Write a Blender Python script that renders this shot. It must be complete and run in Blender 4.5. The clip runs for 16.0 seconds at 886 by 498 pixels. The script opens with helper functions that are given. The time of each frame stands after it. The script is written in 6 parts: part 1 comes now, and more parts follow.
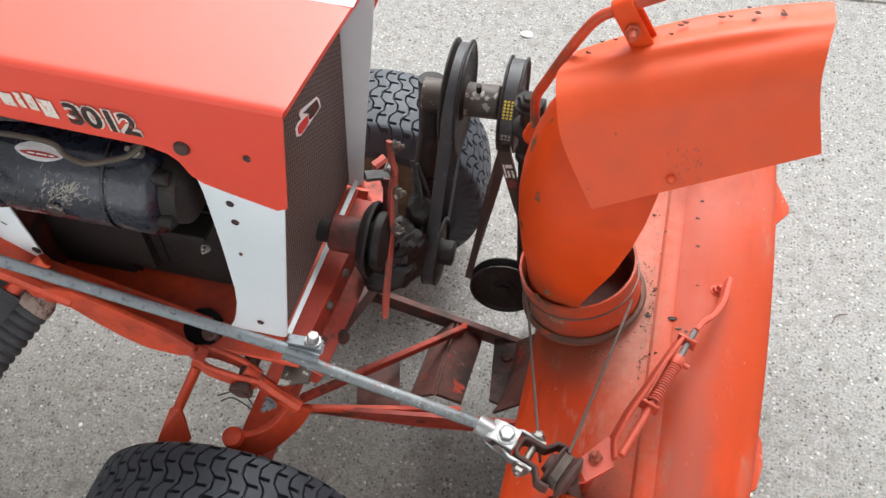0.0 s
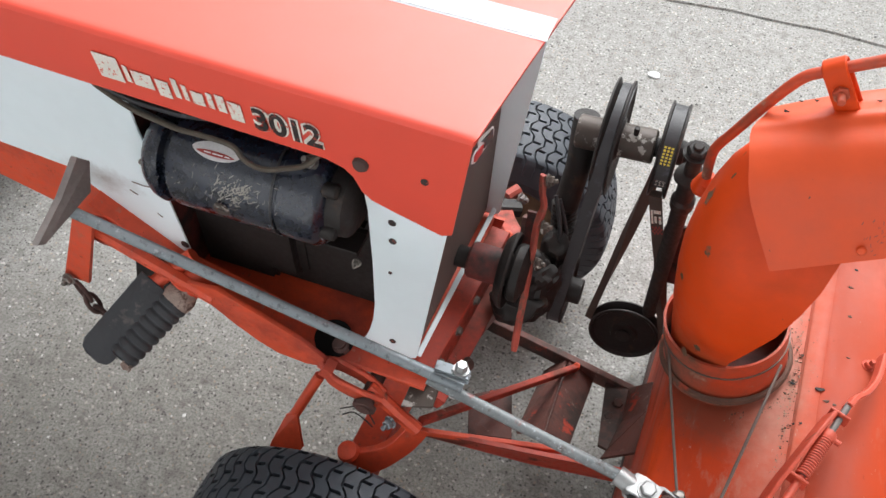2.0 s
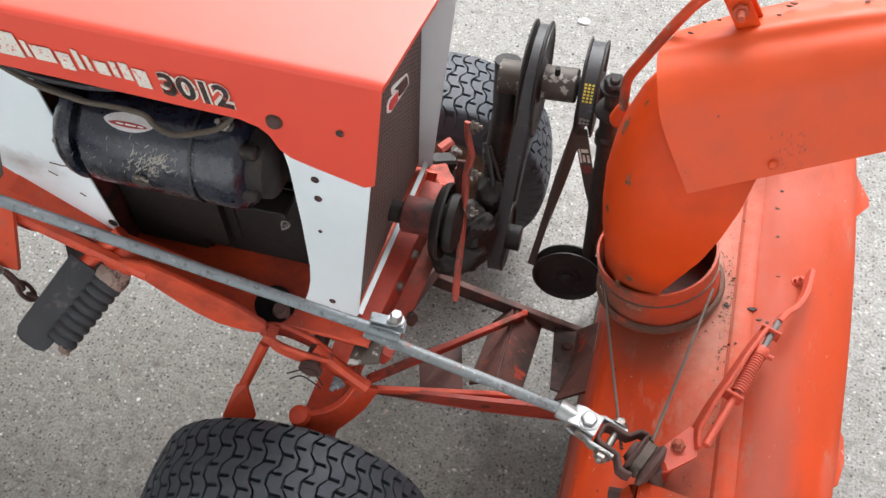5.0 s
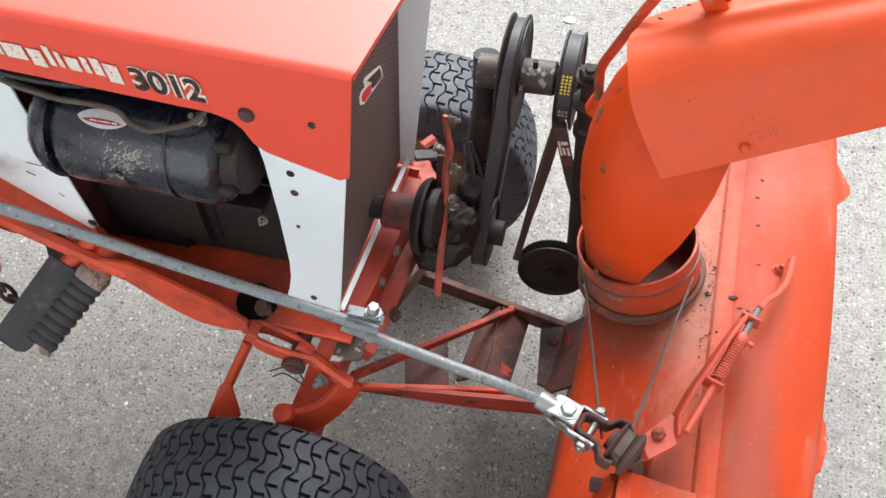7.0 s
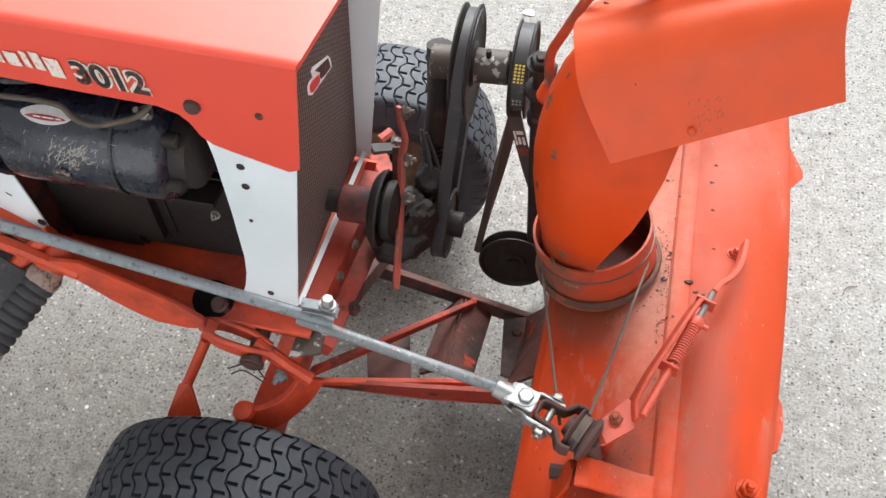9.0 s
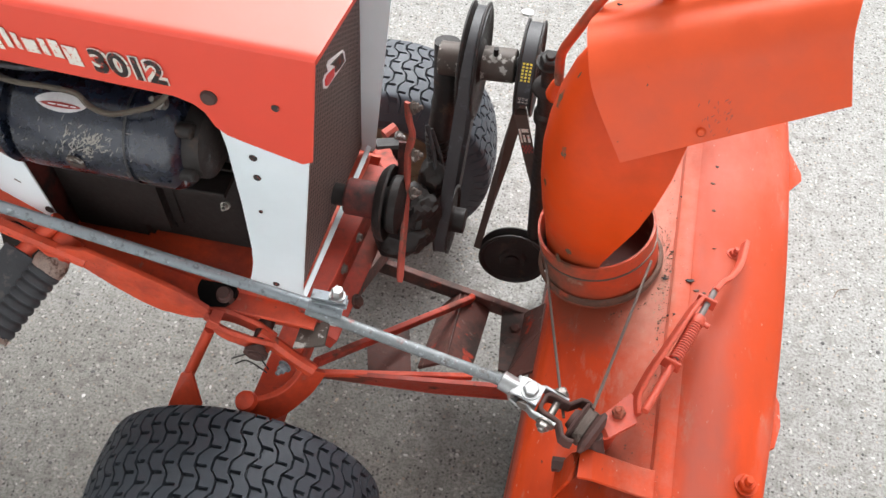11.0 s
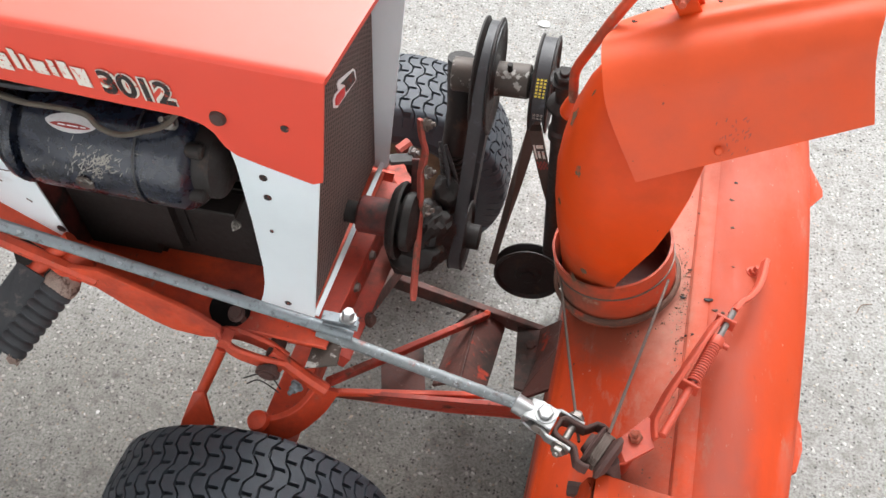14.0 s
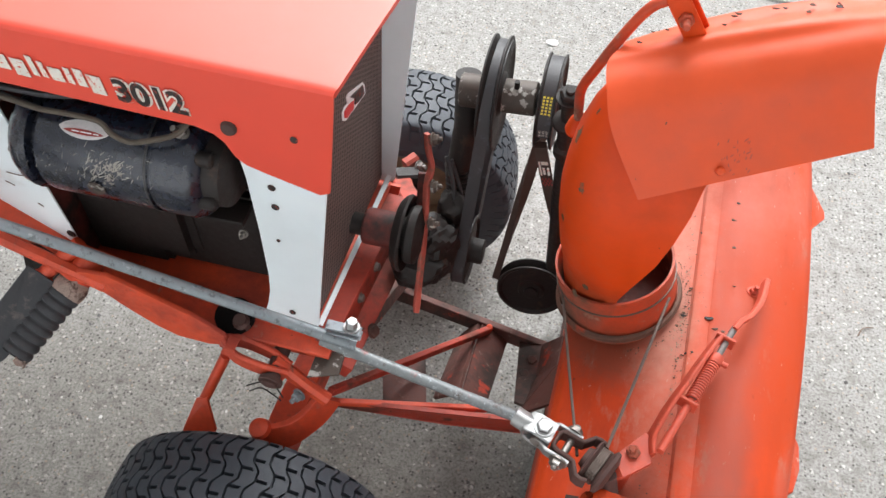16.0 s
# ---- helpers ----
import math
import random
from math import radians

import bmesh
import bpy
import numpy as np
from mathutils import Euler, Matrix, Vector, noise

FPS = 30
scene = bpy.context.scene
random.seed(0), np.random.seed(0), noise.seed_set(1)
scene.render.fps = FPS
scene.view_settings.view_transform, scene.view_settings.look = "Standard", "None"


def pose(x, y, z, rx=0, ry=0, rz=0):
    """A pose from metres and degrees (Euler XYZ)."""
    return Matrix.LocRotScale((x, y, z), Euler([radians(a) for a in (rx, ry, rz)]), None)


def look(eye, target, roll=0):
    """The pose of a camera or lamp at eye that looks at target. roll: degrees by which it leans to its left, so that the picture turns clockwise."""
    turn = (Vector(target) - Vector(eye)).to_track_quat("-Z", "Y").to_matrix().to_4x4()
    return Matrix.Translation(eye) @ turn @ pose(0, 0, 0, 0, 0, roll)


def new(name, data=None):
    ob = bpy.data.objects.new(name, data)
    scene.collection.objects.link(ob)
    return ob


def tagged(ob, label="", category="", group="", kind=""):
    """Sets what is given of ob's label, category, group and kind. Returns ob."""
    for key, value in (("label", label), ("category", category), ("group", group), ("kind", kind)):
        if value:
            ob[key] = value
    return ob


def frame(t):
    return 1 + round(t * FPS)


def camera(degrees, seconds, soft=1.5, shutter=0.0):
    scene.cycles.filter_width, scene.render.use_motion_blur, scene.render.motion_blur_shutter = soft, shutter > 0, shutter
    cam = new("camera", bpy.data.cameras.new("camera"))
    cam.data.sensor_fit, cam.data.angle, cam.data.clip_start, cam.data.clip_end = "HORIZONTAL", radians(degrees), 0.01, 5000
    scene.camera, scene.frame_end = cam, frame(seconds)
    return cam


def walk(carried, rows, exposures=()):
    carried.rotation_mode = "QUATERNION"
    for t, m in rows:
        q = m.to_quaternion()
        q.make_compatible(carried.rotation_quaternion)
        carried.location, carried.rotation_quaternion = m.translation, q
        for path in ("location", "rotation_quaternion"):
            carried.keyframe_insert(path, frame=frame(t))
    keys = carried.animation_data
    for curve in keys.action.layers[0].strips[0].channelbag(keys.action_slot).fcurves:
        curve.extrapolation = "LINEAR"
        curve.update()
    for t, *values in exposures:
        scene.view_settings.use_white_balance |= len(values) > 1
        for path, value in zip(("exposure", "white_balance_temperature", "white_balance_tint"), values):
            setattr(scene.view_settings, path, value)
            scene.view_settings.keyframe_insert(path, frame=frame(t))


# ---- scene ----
cam = camera(54.1, 16.0)
PATH = [
    (0, (0.146, 0.194, 1.419), (-0.141, 1.376, -0.168), -0.7),
    (0.5, (0.128, 0.2, 1.404), (-0.178, 1.366, -0.192), -0.6),
    (1, (0.118, 0.196, 1.405), (-0.21, 1.359, -0.189), -1.2),
    (1.5, (0.088, 0.19, 1.411), (-0.32, 1.364, -0.156), -0.6),
    (2, (0.05, 0.183, 1.419), (-0.392, 1.357, -0.138), 0.3),
    (2.5, (0.054, 0.183, 1.423), (-0.365, 1.369, -0.132), 0.5),
    (3, (0.055, 0.185, 1.426), (-0.411, 1.368, -0.118), -0.6),
    (3.5, (0.061, 0.178, 1.426), (-0.428, 1.359, -0.112), -2.4),
    (4, (0.061, 0.177, 1.426), (-0.381, 1.337, -0.142), -1.4),
    (4.5, (0.085, 0.177, 1.42), (-0.316, 1.33, -0.165), -2.7),
    (4.7, (0.087, 0.178, 1.413), (-0.269, 1.326, -0.185), -1.8),
    (6.8, (0.114, 0.171, 1.394), (-0.204, 1.324, -0.208), -1.0),
    (7, (0.113, 0.172, 1.395), (-0.229, 1.335, -0.195), -2.3),
    (7.5, (0.137, 0.172, 1.387), (-0.124, 1.363, -0.198), -0.1),
    (8, (0.143, 0.181, 1.384), (-0.152, 1.356, -0.208), -2.6),
    (10.5, (0.111, 0.156, 1.393), (-0.138, 1.333, -0.205), 1.3),
    (11, (0.111, 0.157, 1.394), (-0.135, 1.335, -0.204), 1.1),
    (11.5, (0.111, 0.167, 1.387), (-0.157, 1.338, -0.212), 0.7),
    (12, (0.106, 0.173, 1.383), (-0.16, 1.335, -0.223), 0.6),
    (12.5, (0.109, 0.169, 1.386), (-0.159, 1.341, -0.212), 0.5),
    (13, (0.117, 0.165, 1.388), (-0.161, 1.345, -0.203), -1.1),
    (13.5, (0.114, 0.17, 1.389), (-0.165, 1.36, -0.193), -0.2),
    (14, (0.113, 0.176, 1.39), (-0.178, 1.36, -0.196), -0.6),
    (14.5, (0.113, 0.177, 1.388), (-0.179, 1.356, -0.201), -0.2),
    (15, (0.126, 0.174, 1.399), (-0.133, 1.378, -0.177), 0.1),
    (15.5, (0.125, 0.173, 1.396), (-0.167, 1.361, -0.186), -0.4),
    (16, (0.116, 0.167, 1.398), (-0.192, 1.375, -0.166), 0.3),
]
EXPOSURE = [(0.0, 0.38), (1.0, 0.41), (1.5, 0.43), (2.0, 0.30), (3.0, 0.13), (4.0, 0.13), (4.7, 0.34), (6.8, 0.59), (8.0, 0.55), (10.3, 0.55), (12.0, 0.61), (14.0, 0.56), (15.0, 0.51), (16.0, 0.47)]
walk(cam, [(t, look(eye, target, roll)) for t, eye, target, roll in PATH], EXPOSURE)

import collections

# ---- light ----
SUN_AZ, SUN_EL = 88.0, 48.0          # degrees from +x towards +y, and above the horizon
world = bpy.data.worlds.new("world")
scene.world = world
world.use_nodes = True
wn, wl = world.node_tree.nodes, world.node_tree.links
sky = wn.new("ShaderNodeTexSky")
sky.sky_type, sky.sun_disc = "NISHITA", False
sky.sun_elevation, sky.sun_rotation = radians(SUN_EL), radians(90.0 - SUN_AZ)
sky.air_density, sky.dust_density, sky.ozone_density = 2.0, 8.0, 1.0
pale = wn.new("ShaderNodeHueSaturation")
pale.inputs["Saturation"].default_value = 0.0
wl.new(sky.outputs[0], pale.inputs["Color"])
wl.new(pale.outputs[0], wn["Background"].inputs["Color"])
wn["Background"].inputs["Strength"].default_value = 0.145
sun_data = bpy.data.lights.new("sun", "SUN")
sun_data.energy, sun_data.angle, sun_data.color = 2.75, radians(46), (0.95, 0.975, 1.0)
sun = new("sun", sun_data)
a, e = radians(SUN_AZ), radians(SUN_EL)
sun.matrix_world = look((3 * math.cos(a) * math.cos(e), 3 * math.sin(a) * math.cos(e), 3 * math.sin(e)), (0, 0, 0))


# ---- materials ----
def material(name, base, rough=0.5, metal=0.0, vary=0.12, scale=12.0, bump=0.0, bump_scale=60.0, coat=0.0,
             coat_rough=0.15, spots=None, spot_scale=25.0, spot_from=0.62, spot_to=0.7, spot_rough=0.8, streak=(1, 1, 1),
             rough_vary=0.1, spec=0.5):
    """A painted, metal or rubber surface: colour that drifts at two sizes, chips or stains, fine relief."""
    mat = bpy.data.materials.new(name)
    mat.use_nodes = True
    nt = mat.node_tree
    b = nt.nodes["Principled BSDF"]
    add, link = nt.nodes.new, nt.links.new
    co = add("ShaderNodeTexCoord")
    mp = add("ShaderNodeMapping")
    mp.inputs["Scale"].default_value = streak
    link(co.outputs["Object"], mp.inputs["Vector"])

    def noise_node(sc, detail=6.0, rough_=0.6):
        n = add("ShaderNodeTexNoise")
        n.inputs["Scale"].default_value, n.inputs["Detail"].default_value, n.inputs["Roughness"].default_value = sc, detail, rough_
        link(mp.outputs[0], n.inputs["Vector"])
        return n

    n1, n2 = noise_node(scale), noise_node(scale * 7, 4)
    mix = add("ShaderNodeMath")
    mix.operation = "ADD"
    link(n1.outputs["Fac"], mix.inputs[0])
    link(n2.outputs["Fac"], mix.inputs[1])
    rng = add("ShaderNodeMapRange")
    rng.inputs["From Min"].default_value, rng.inputs["From Max"].default_value = 0.6, 1.4
    rng.inputs["To Min"].default_value, rng.inputs["To Max"].default_value = 1 - vary, 1 + vary
    link(mix.outputs[0], rng.inputs["Value"])
    mul = add("ShaderNodeVectorMath")
    mul.operation = "SCALE"
    mul.inputs[0].default_value = base
    link(rng.outputs[0], mul.inputs["Scale"])
    colour = mul.outputs[0]
    rr = add("ShaderNodeMapRange")
    rr.inputs["From Min"].default_value, rr.inputs["From Max"].default_value = 0.3, 0.7
    rr.inputs["To Min"].default_value, rr.inputs["To Max"].default_value = max(0.02, rough - rough_vary), min(1, rough + rough_vary)
    link(n2.outputs["Fac"], rr.inputs["Value"])
    rough_out = rr.outputs[0]
    for sp in (spots or []):
        tint, sc, lo, hi = sp
        n3 = noise_node(sc, 8, 0.65)
        ramp = add("ShaderNodeMapRange")
        ramp.inputs["From Min"].default_value, ramp.inputs["From Max"].default_value = lo, hi
        link(n3.outputs["Fac"], ramp.inputs["Value"])
        cm = add("ShaderNodeMix")
        cm.data_type = "RGBA"
        link(ramp.outputs[0], cm.inputs["Factor"])
        link(colour, cm.inputs["A"])
        cm.inputs["B"].default_value = (*tint, 1)
        colour = cm.outputs["Result"]
        rm = add("ShaderNodeMix")
        link(ramp.outputs[0], rm.inputs[0])
        link(rough_out, rm.inputs[2])
        rm.inputs[3].default_value = spot_rough
        rough_out = rm.outputs[0]
    link(colour, b.inputs["Base Color"])
    link(rough_out, b.inputs["Roughness"])
    b.inputs["Metallic"].default_value = metal
    b.inputs["Specular IOR Level"].default_value = spec
    b.inputs["Coat Weight"].default_value = coat
    b.inputs["Coat Roughness"].default_value = coat_rough
    if bump:
        nb = noise_node(bump_scale, 5)
        bn = add("ShaderNodeBump")
        bn.inputs["Strength"].default_value, bn.inputs["Distance"].default_value = bump, 0.002
        link(nb.outputs["Fac"], bn.inputs["Height"])
        link(bn.outputs[0], b.inputs["Normal"])
    return mat


RUST, DIRT = (0.09, 0.035, 0.018), (0.16, 0.12, 0.09)
M_HOOD = material("hood_paint", (0.72, 0.058, 0.027), 0.54, vary=0.05, scale=4, bump=0.012, bump_scale=30, spec=0.6, coat=0.46, coat_rough=0.64, rough_vary=0.03)
M_RED = material("frame_paint", (0.57, 0.064, 0.022), 0.5, vary=0.22, scale=14, bump=0.14, bump_scale=90,
                 spots=[((0.36, 0.050, 0.028), 9, 0.52, 0.66), ((0.12, 0.060, 0.042), 60, 0.64, 0.72), ((0.30, 0.17, 0.12), 36, 0.62, 0.74), ((0.05, 0.028, 0.02), 110, 0.67, 0.73)])
M_DIRTYRED = material("dirty_frame_paint", (0.34, 0.038, 0.020), 0.6, vary=0.3, scale=16, bump=0.22, bump_scale=110,
                      spots=[((0.15, 0.035, 0.022), 12, 0.50, 0.62), ((0.06, 0.032, 0.024), 30, 0.58, 0.68), ((0.28, 0.17, 0.12), 70, 0.64, 0.72)])
M_LEVER = material("faded_lever_paint", (0.33, 0.058, 0.038), 0.6, vary=0.25, scale=40, bump=0.2, bump_scale=140, spots=[((0.16, 0.07, 0.05), 60, 0.52, 0.64)])
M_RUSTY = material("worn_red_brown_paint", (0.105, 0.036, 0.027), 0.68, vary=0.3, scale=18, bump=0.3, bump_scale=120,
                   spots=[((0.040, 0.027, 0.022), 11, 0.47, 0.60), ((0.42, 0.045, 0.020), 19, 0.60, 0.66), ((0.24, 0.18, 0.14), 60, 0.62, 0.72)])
M_BLOWER = material("blower_paint", (0.46, 0.043, 0.006), 0.58, vary=0.24, scale=8, bump=0.16, bump_scale=60, streak=(1.0, 0.38, 1.0), spec=0.22,
                    spots=[((0.42, 0.105, 0.070), 5.0, 0.50, 0.62), ((0.20, 0.034, 0.016), 6.0, 0.56, 0.68), ((0.115, 0.052, 0.036), 11.0, 0.62, 0.70), ((0.38, 0.17, 0.12), 34, 0.60, 0.74),
                           ((0.055, 0.034, 0.025), 110, 0.67, 0.71), ((0.50, 0.38, 0.32), 190, 0.66, 0.71)])
M_CHUTE = material("chute_paint", (0.60, 0.054, 0.004), 0.52, vary=0.12, scale=7, spec=0.28, bump=0.08, bump_scale=50,
                   spots=[((0.46, 0.050, 0.008), 5, 0.52, 0.70), ((0.30, 0.07, 0.03), 60, 0.66, 0.74), ((0.06, 0.045, 0.03), 95, 0.70, 0.73)])
M_DEFLECT = material("deflector_paint", (0.62, 0.064, 0.007), 0.52, vary=0.12, scale=5, spec=0.5, bump=0.08, bump_scale=50,
                     spots=[((0.56, 0.092, 0.026), 6, 0.54, 0.72), ((0.34, 0.08, 0.04), 70, 0.66, 0.73), ((0.06, 0.045, 0.03), 100, 0.70, 0.73)])
M_COLLAR = material("scuffed_collar_paint", (0.47, 0.052, 0.014), 0.5, vary=0.25, scale=20, bump=0.15, bump_scale=80,
                    spots=[((0.15, 0.065, 0.040), 10, 0.46, 0.62), ((0.36, 0.20, 0.14), 40, 0.60, 0.70), ((0.05, 0.03, 0.02), 45, 0.64, 0.72)])
M_STRAP = material("dull_orange_strap_paint", (0.50, 0.066, 0.032), 0.52, vary=0.15, scale=30, bump=0.12, bump_scale=120, spots=[((0.20, 0.07, 0.04), 60, 0.60, 0.72)])
M_WHITE = material("white_panel_paint", (0.73, 0.81, 0.84), 0.45, vary=0.03, scale=6, bump=0.03,
                   spots=[((0.45, 0.40, 0.33), 30, 0.70, 0.78)])
M_STRIPE = material("white_stripe", (0.86, 0.87, 0.88), 0.35, vary=0.02, scale=8, coat=0.2)
M_GREY = material("grey_stripe_border", (0.33, 0.33, 0.35), 0.4, vary=0.06, scale=12)
M_BLACK = material("black_engine_paint", (0.028, 0.027, 0.028), 0.42, vary=0.25, scale=14, bump=0.08,
                   spots=[((0.10, 0.085, 0.07), 24, 0.62, 0.80)])
M_ENGINE = material("oily_engine_casting", (0.014, 0.010, 0.009), 0.6, vary=0.35, scale=20, bump=0.3, bump_scale=90, spec=0.3)
M_GEN = material("black_generator_paint", (0.009, 0.013, 0.025), 0.28, vary=0.3, scale=12, bump=0.06, coat=0.45, coat_rough=0.22,
                 spots=[((0.11, 0.095, 0.08), 16, 0.60, 0.82), ((0.30, 0.28, 0.25), 70, 0.72, 0.76)])
M_SCRATCH = material("bare_scratched_metal", (0.27, 0.25, 0.22), 0.55, metal=0.2, vary=0.2, scale=60)
M_BRAID = material("braided_cable_cover", (0.085, 0.070, 0.054), 0.85, vary=0.3, scale=60, bump=0.5, bump_scale=500)
M_CHIP = material("bare_flaked_steel", (0.11, 0.065, 0.035), 0.7, vary=0.5, scale=90, bump=0.3, spots=[((0.34, 0.06, 0.02), 130, 0.52, 0.62)])
M_GREYIRON = material("weathered_grey_iron", (0.17, 0.15, 0.142), 0.65, metal=0.2, vary=0.3, scale=30, bump=0.3, bump_scale=120, spots=[((0.12, 0.06, 0.04), 40, 0.58, 0.72)])
M_REDPRINT = material("faded_red_print", (0.30, 0.035, 0.03), 0.6, vary=0.2, scale=80)
# near-black for discs that paint in the shade of holes
M_HOLE = material("painted_hole_shade", (0.008, 0.007, 0.007), 0.95, vary=0.2, scale=40, spec=0.1)
# grime on the clutch parts; on the firewall also painted-in shade
M_MAROON = material("grimy_shaded_red_paint", (0.13, 0.020, 0.015), 0.65, vary=0.3, scale=12, bump=0.2, spots=[((0.025, 0.016, 0.014), 22, 0.42, 0.60)])
M_DUST = material("pale_road_dust", (0.27, 0.165, 0.115), 0.95, vary=0.35, scale=120)
M_GRIME = material("oily_brown_grime", (0.085, 0.045, 0.030), 0.85, vary=0.4, scale=120)
M_CRUMB = material("dry_dirt", (0.17, 0.11, 0.075), 0.9, vary=0.4, scale=200)
M_DARK = material("grimy_dark_metal", (0.016, 0.013, 0.012), 0.6, vary=0.35, scale=22, bump=0.4, bump_scale=130, spec=0.35,
                  spots=[((0.085, 0.050, 0.034), 34, 0.58, 0.74), ((0.085, 0.075, 0.066), 120, 0.68, 0.76)])
M_PIPE = material("bare_worn_pipe", (0.075, 0.058, 0.048), 0.55, metal=0.2, vary=0.3, scale=20, bump=0.2,
                  spots=[((0.42, 0.40, 0.37), 38, 0.575, 0.61)])
M_BELT = material("belt_rubber", (0.030, 0.030, 0.033), 0.55, vary=0.15, scale=30, bump=0.2, bump_scale=300,
                  spots=[((0.10, 0.11, 0.13), 60, 0.58, 0.75)])
M_BELT_WORN = material("browned_belt_rubber", (0.060, 0.038, 0.030), 0.7, vary=0.2, scale=40, bump=0.2, bump_scale=200)
M_TYRE = material("tyre_rubber", (0.040, 0.047, 0.058), 0.55, vary=0.18, scale=16, spec=0.4, bump=0.25, bump_scale=160,
                  spots=[((0.075, 0.080, 0.088), 18, 0.58, 0.80)])
M_GRIP = material("peg_rubber", (0.045, 0.047, 0.052), 0.75, vary=0.2, scale=30, bump=0.4, bump_scale=150,
                  spots=[((0.16, 0.14, 0.12), 35, 0.60, 0.76)])
M_ZINC = material("galvanised_steel", (0.205, 0.232, 0.25), 0.52, metal=0.45, vary=0.14, scale=45, bump=0.16, bump_scale=170,
                  spots=[((0.13, 0.14, 0.15), 130, 0.54, 0.66), ((0.38, 0.41, 0.43), 190, 0.60, 0.68)])
M_OLDZINC = material("stained_galvanised_steel", (0.17, 0.185, 0.19), 0.55, metal=0.4, vary=0.25, scale=40, bump=0.2, bump_scale=170,
                     spots=[((0.30, 0.07, 0.05), 22, 0.60, 0.70), ((0.09, 0.055, 0.045), 45, 0.58, 0.68), ((0.36, 0.39, 0.41), 190, 0.58, 0.66)])
M_BRIGHT = material("bright_zinc_steel", (0.32, 0.325, 0.325), 0.42, metal=0.7, vary=0.12, scale=40, bump=0.1)
M_STEEL = material("dull_steel", (0.26, 0.24, 0.22), 0.45, metal=0.8, vary=0.25, scale=40, bump=0.15,
                   spots=[(RUST, 60, 0.58, 0.70)])
M_CABLE = material("steel_cable", (0.13, 0.10, 0.085), 0.6, metal=0.4, vary=0.2, scale=200)
M_RUST = material("brown_rust", (0.075, 0.036, 0.030), 0.75, vary=0.3, scale=30, bump=0.4, bump_scale=140,
                  spots=[((0.05, 0.03, 0.025), 30, 0.5, 0.7)])
M_RIM = material("dirty_cream_rim", (0.30, 0.21, 0.13), 0.6, vary=0.2, scale=14, bump=0.1, spots=[((0.06, 0.045, 0.035), 12, 0.5, 0.7)])
M_YELLOW = material("yellow_print", (0.75, 0.62, 0.06), 0.6, vary=0.2, scale=200)
M_LETTER = material("pale_decal", (0.70, 0.67, 0.60), 0.5, vary=0.10, scale=40, spots=[((0.62, 0.09, 0.05), 260, 0.58, 0.62)])
M_INK = material("black_decal", (0.022, 0.018, 0.017), 0.45, vary=0.2, scale=40, spots=[((0.42, 0.08, 0.055), 260, 0.57, 0.62)])
M_REDINK = material("red_decal", (0.60, 0.03, 0.03), 0.4, vary=0.05)
M_TORN = material("torn_cloth_sleeve", (0.31, 0.235, 0.20), 0.95, vary=0.4, scale=90, bump=0.8, bump_scale=260, spots=[((0.10, 0.06, 0.045), 70, 0.52, 0.60)])
M_FLANGE = material("grimy_dark_rim", (0.10, 0.045, 0.028), 0.75, vary=0.4, scale=30, bump=0.4, bump_scale=140, spots=[((0.36, 0.05, 0.018), 26, 0.56, 0.64)])
M_PLATE = material("label_plate", (0.62, 0.60, 0.60), 0.35, metal=0.2, vary=0.15, scale=120)


def tint_patch(mat, centre, stretch, near, far, tint, scale=22.0, seed=0.0, blend="MIX"):
    """A patch of tint with a ragged edge, laid over the paint round a point: dried dirt, painted shade and sheen."""
    nt = mat.node_tree
    add, link = nt.nodes.new, nt.links.new
    b = nt.nodes["Principled BSDF"]
    under = b.inputs["Base Color"].links[0].from_socket
    co = add("ShaderNodeTexCoord")
    steps = []
    for op, val in (("SUBTRACT", centre), ("MULTIPLY", stretch)):
        v = add("ShaderNodeVectorMath")
        v.operation = op
        v.inputs[1].default_value = val
        link(steps[-1].outputs[0] if steps else co.outputs["Object"], v.inputs[0])
        steps.append(v)
    ln = add("ShaderNodeVectorMath")
    ln.operation = "LENGTH"
    link(steps[-1].outputs[0], ln.inputs[0])
    mv = add("ShaderNodeVectorMath")
    mv.operation = "ADD"
    mv.inputs[1].default_value = (seed, seed * 1.7, 0)
    link(co.outputs["Object"], mv.inputs[0])
    n = add("ShaderNodeTexNoise")
    n.inputs["Scale"].default_value, n.inputs["Detail"].default_value, n.inputs["Roughness"].default_value = scale, 9, 0.72
    link(mv.outputs[0], n.inputs["Vector"])
    ma = add("ShaderNodeMath")
    ma.operation = "MULTIPLY_ADD"
    ma.inputs[1].default_value = (far - near) * 1.6
    link(n.outputs["Fac"], ma.inputs[0])
    link(ln.outputs["Value"], ma.inputs[2])
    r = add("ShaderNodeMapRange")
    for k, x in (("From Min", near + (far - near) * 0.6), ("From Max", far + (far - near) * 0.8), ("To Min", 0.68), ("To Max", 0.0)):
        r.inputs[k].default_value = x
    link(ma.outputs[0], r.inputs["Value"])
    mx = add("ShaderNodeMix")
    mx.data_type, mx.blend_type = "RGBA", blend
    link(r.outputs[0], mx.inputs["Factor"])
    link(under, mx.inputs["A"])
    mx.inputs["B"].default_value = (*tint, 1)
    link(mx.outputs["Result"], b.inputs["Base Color"])


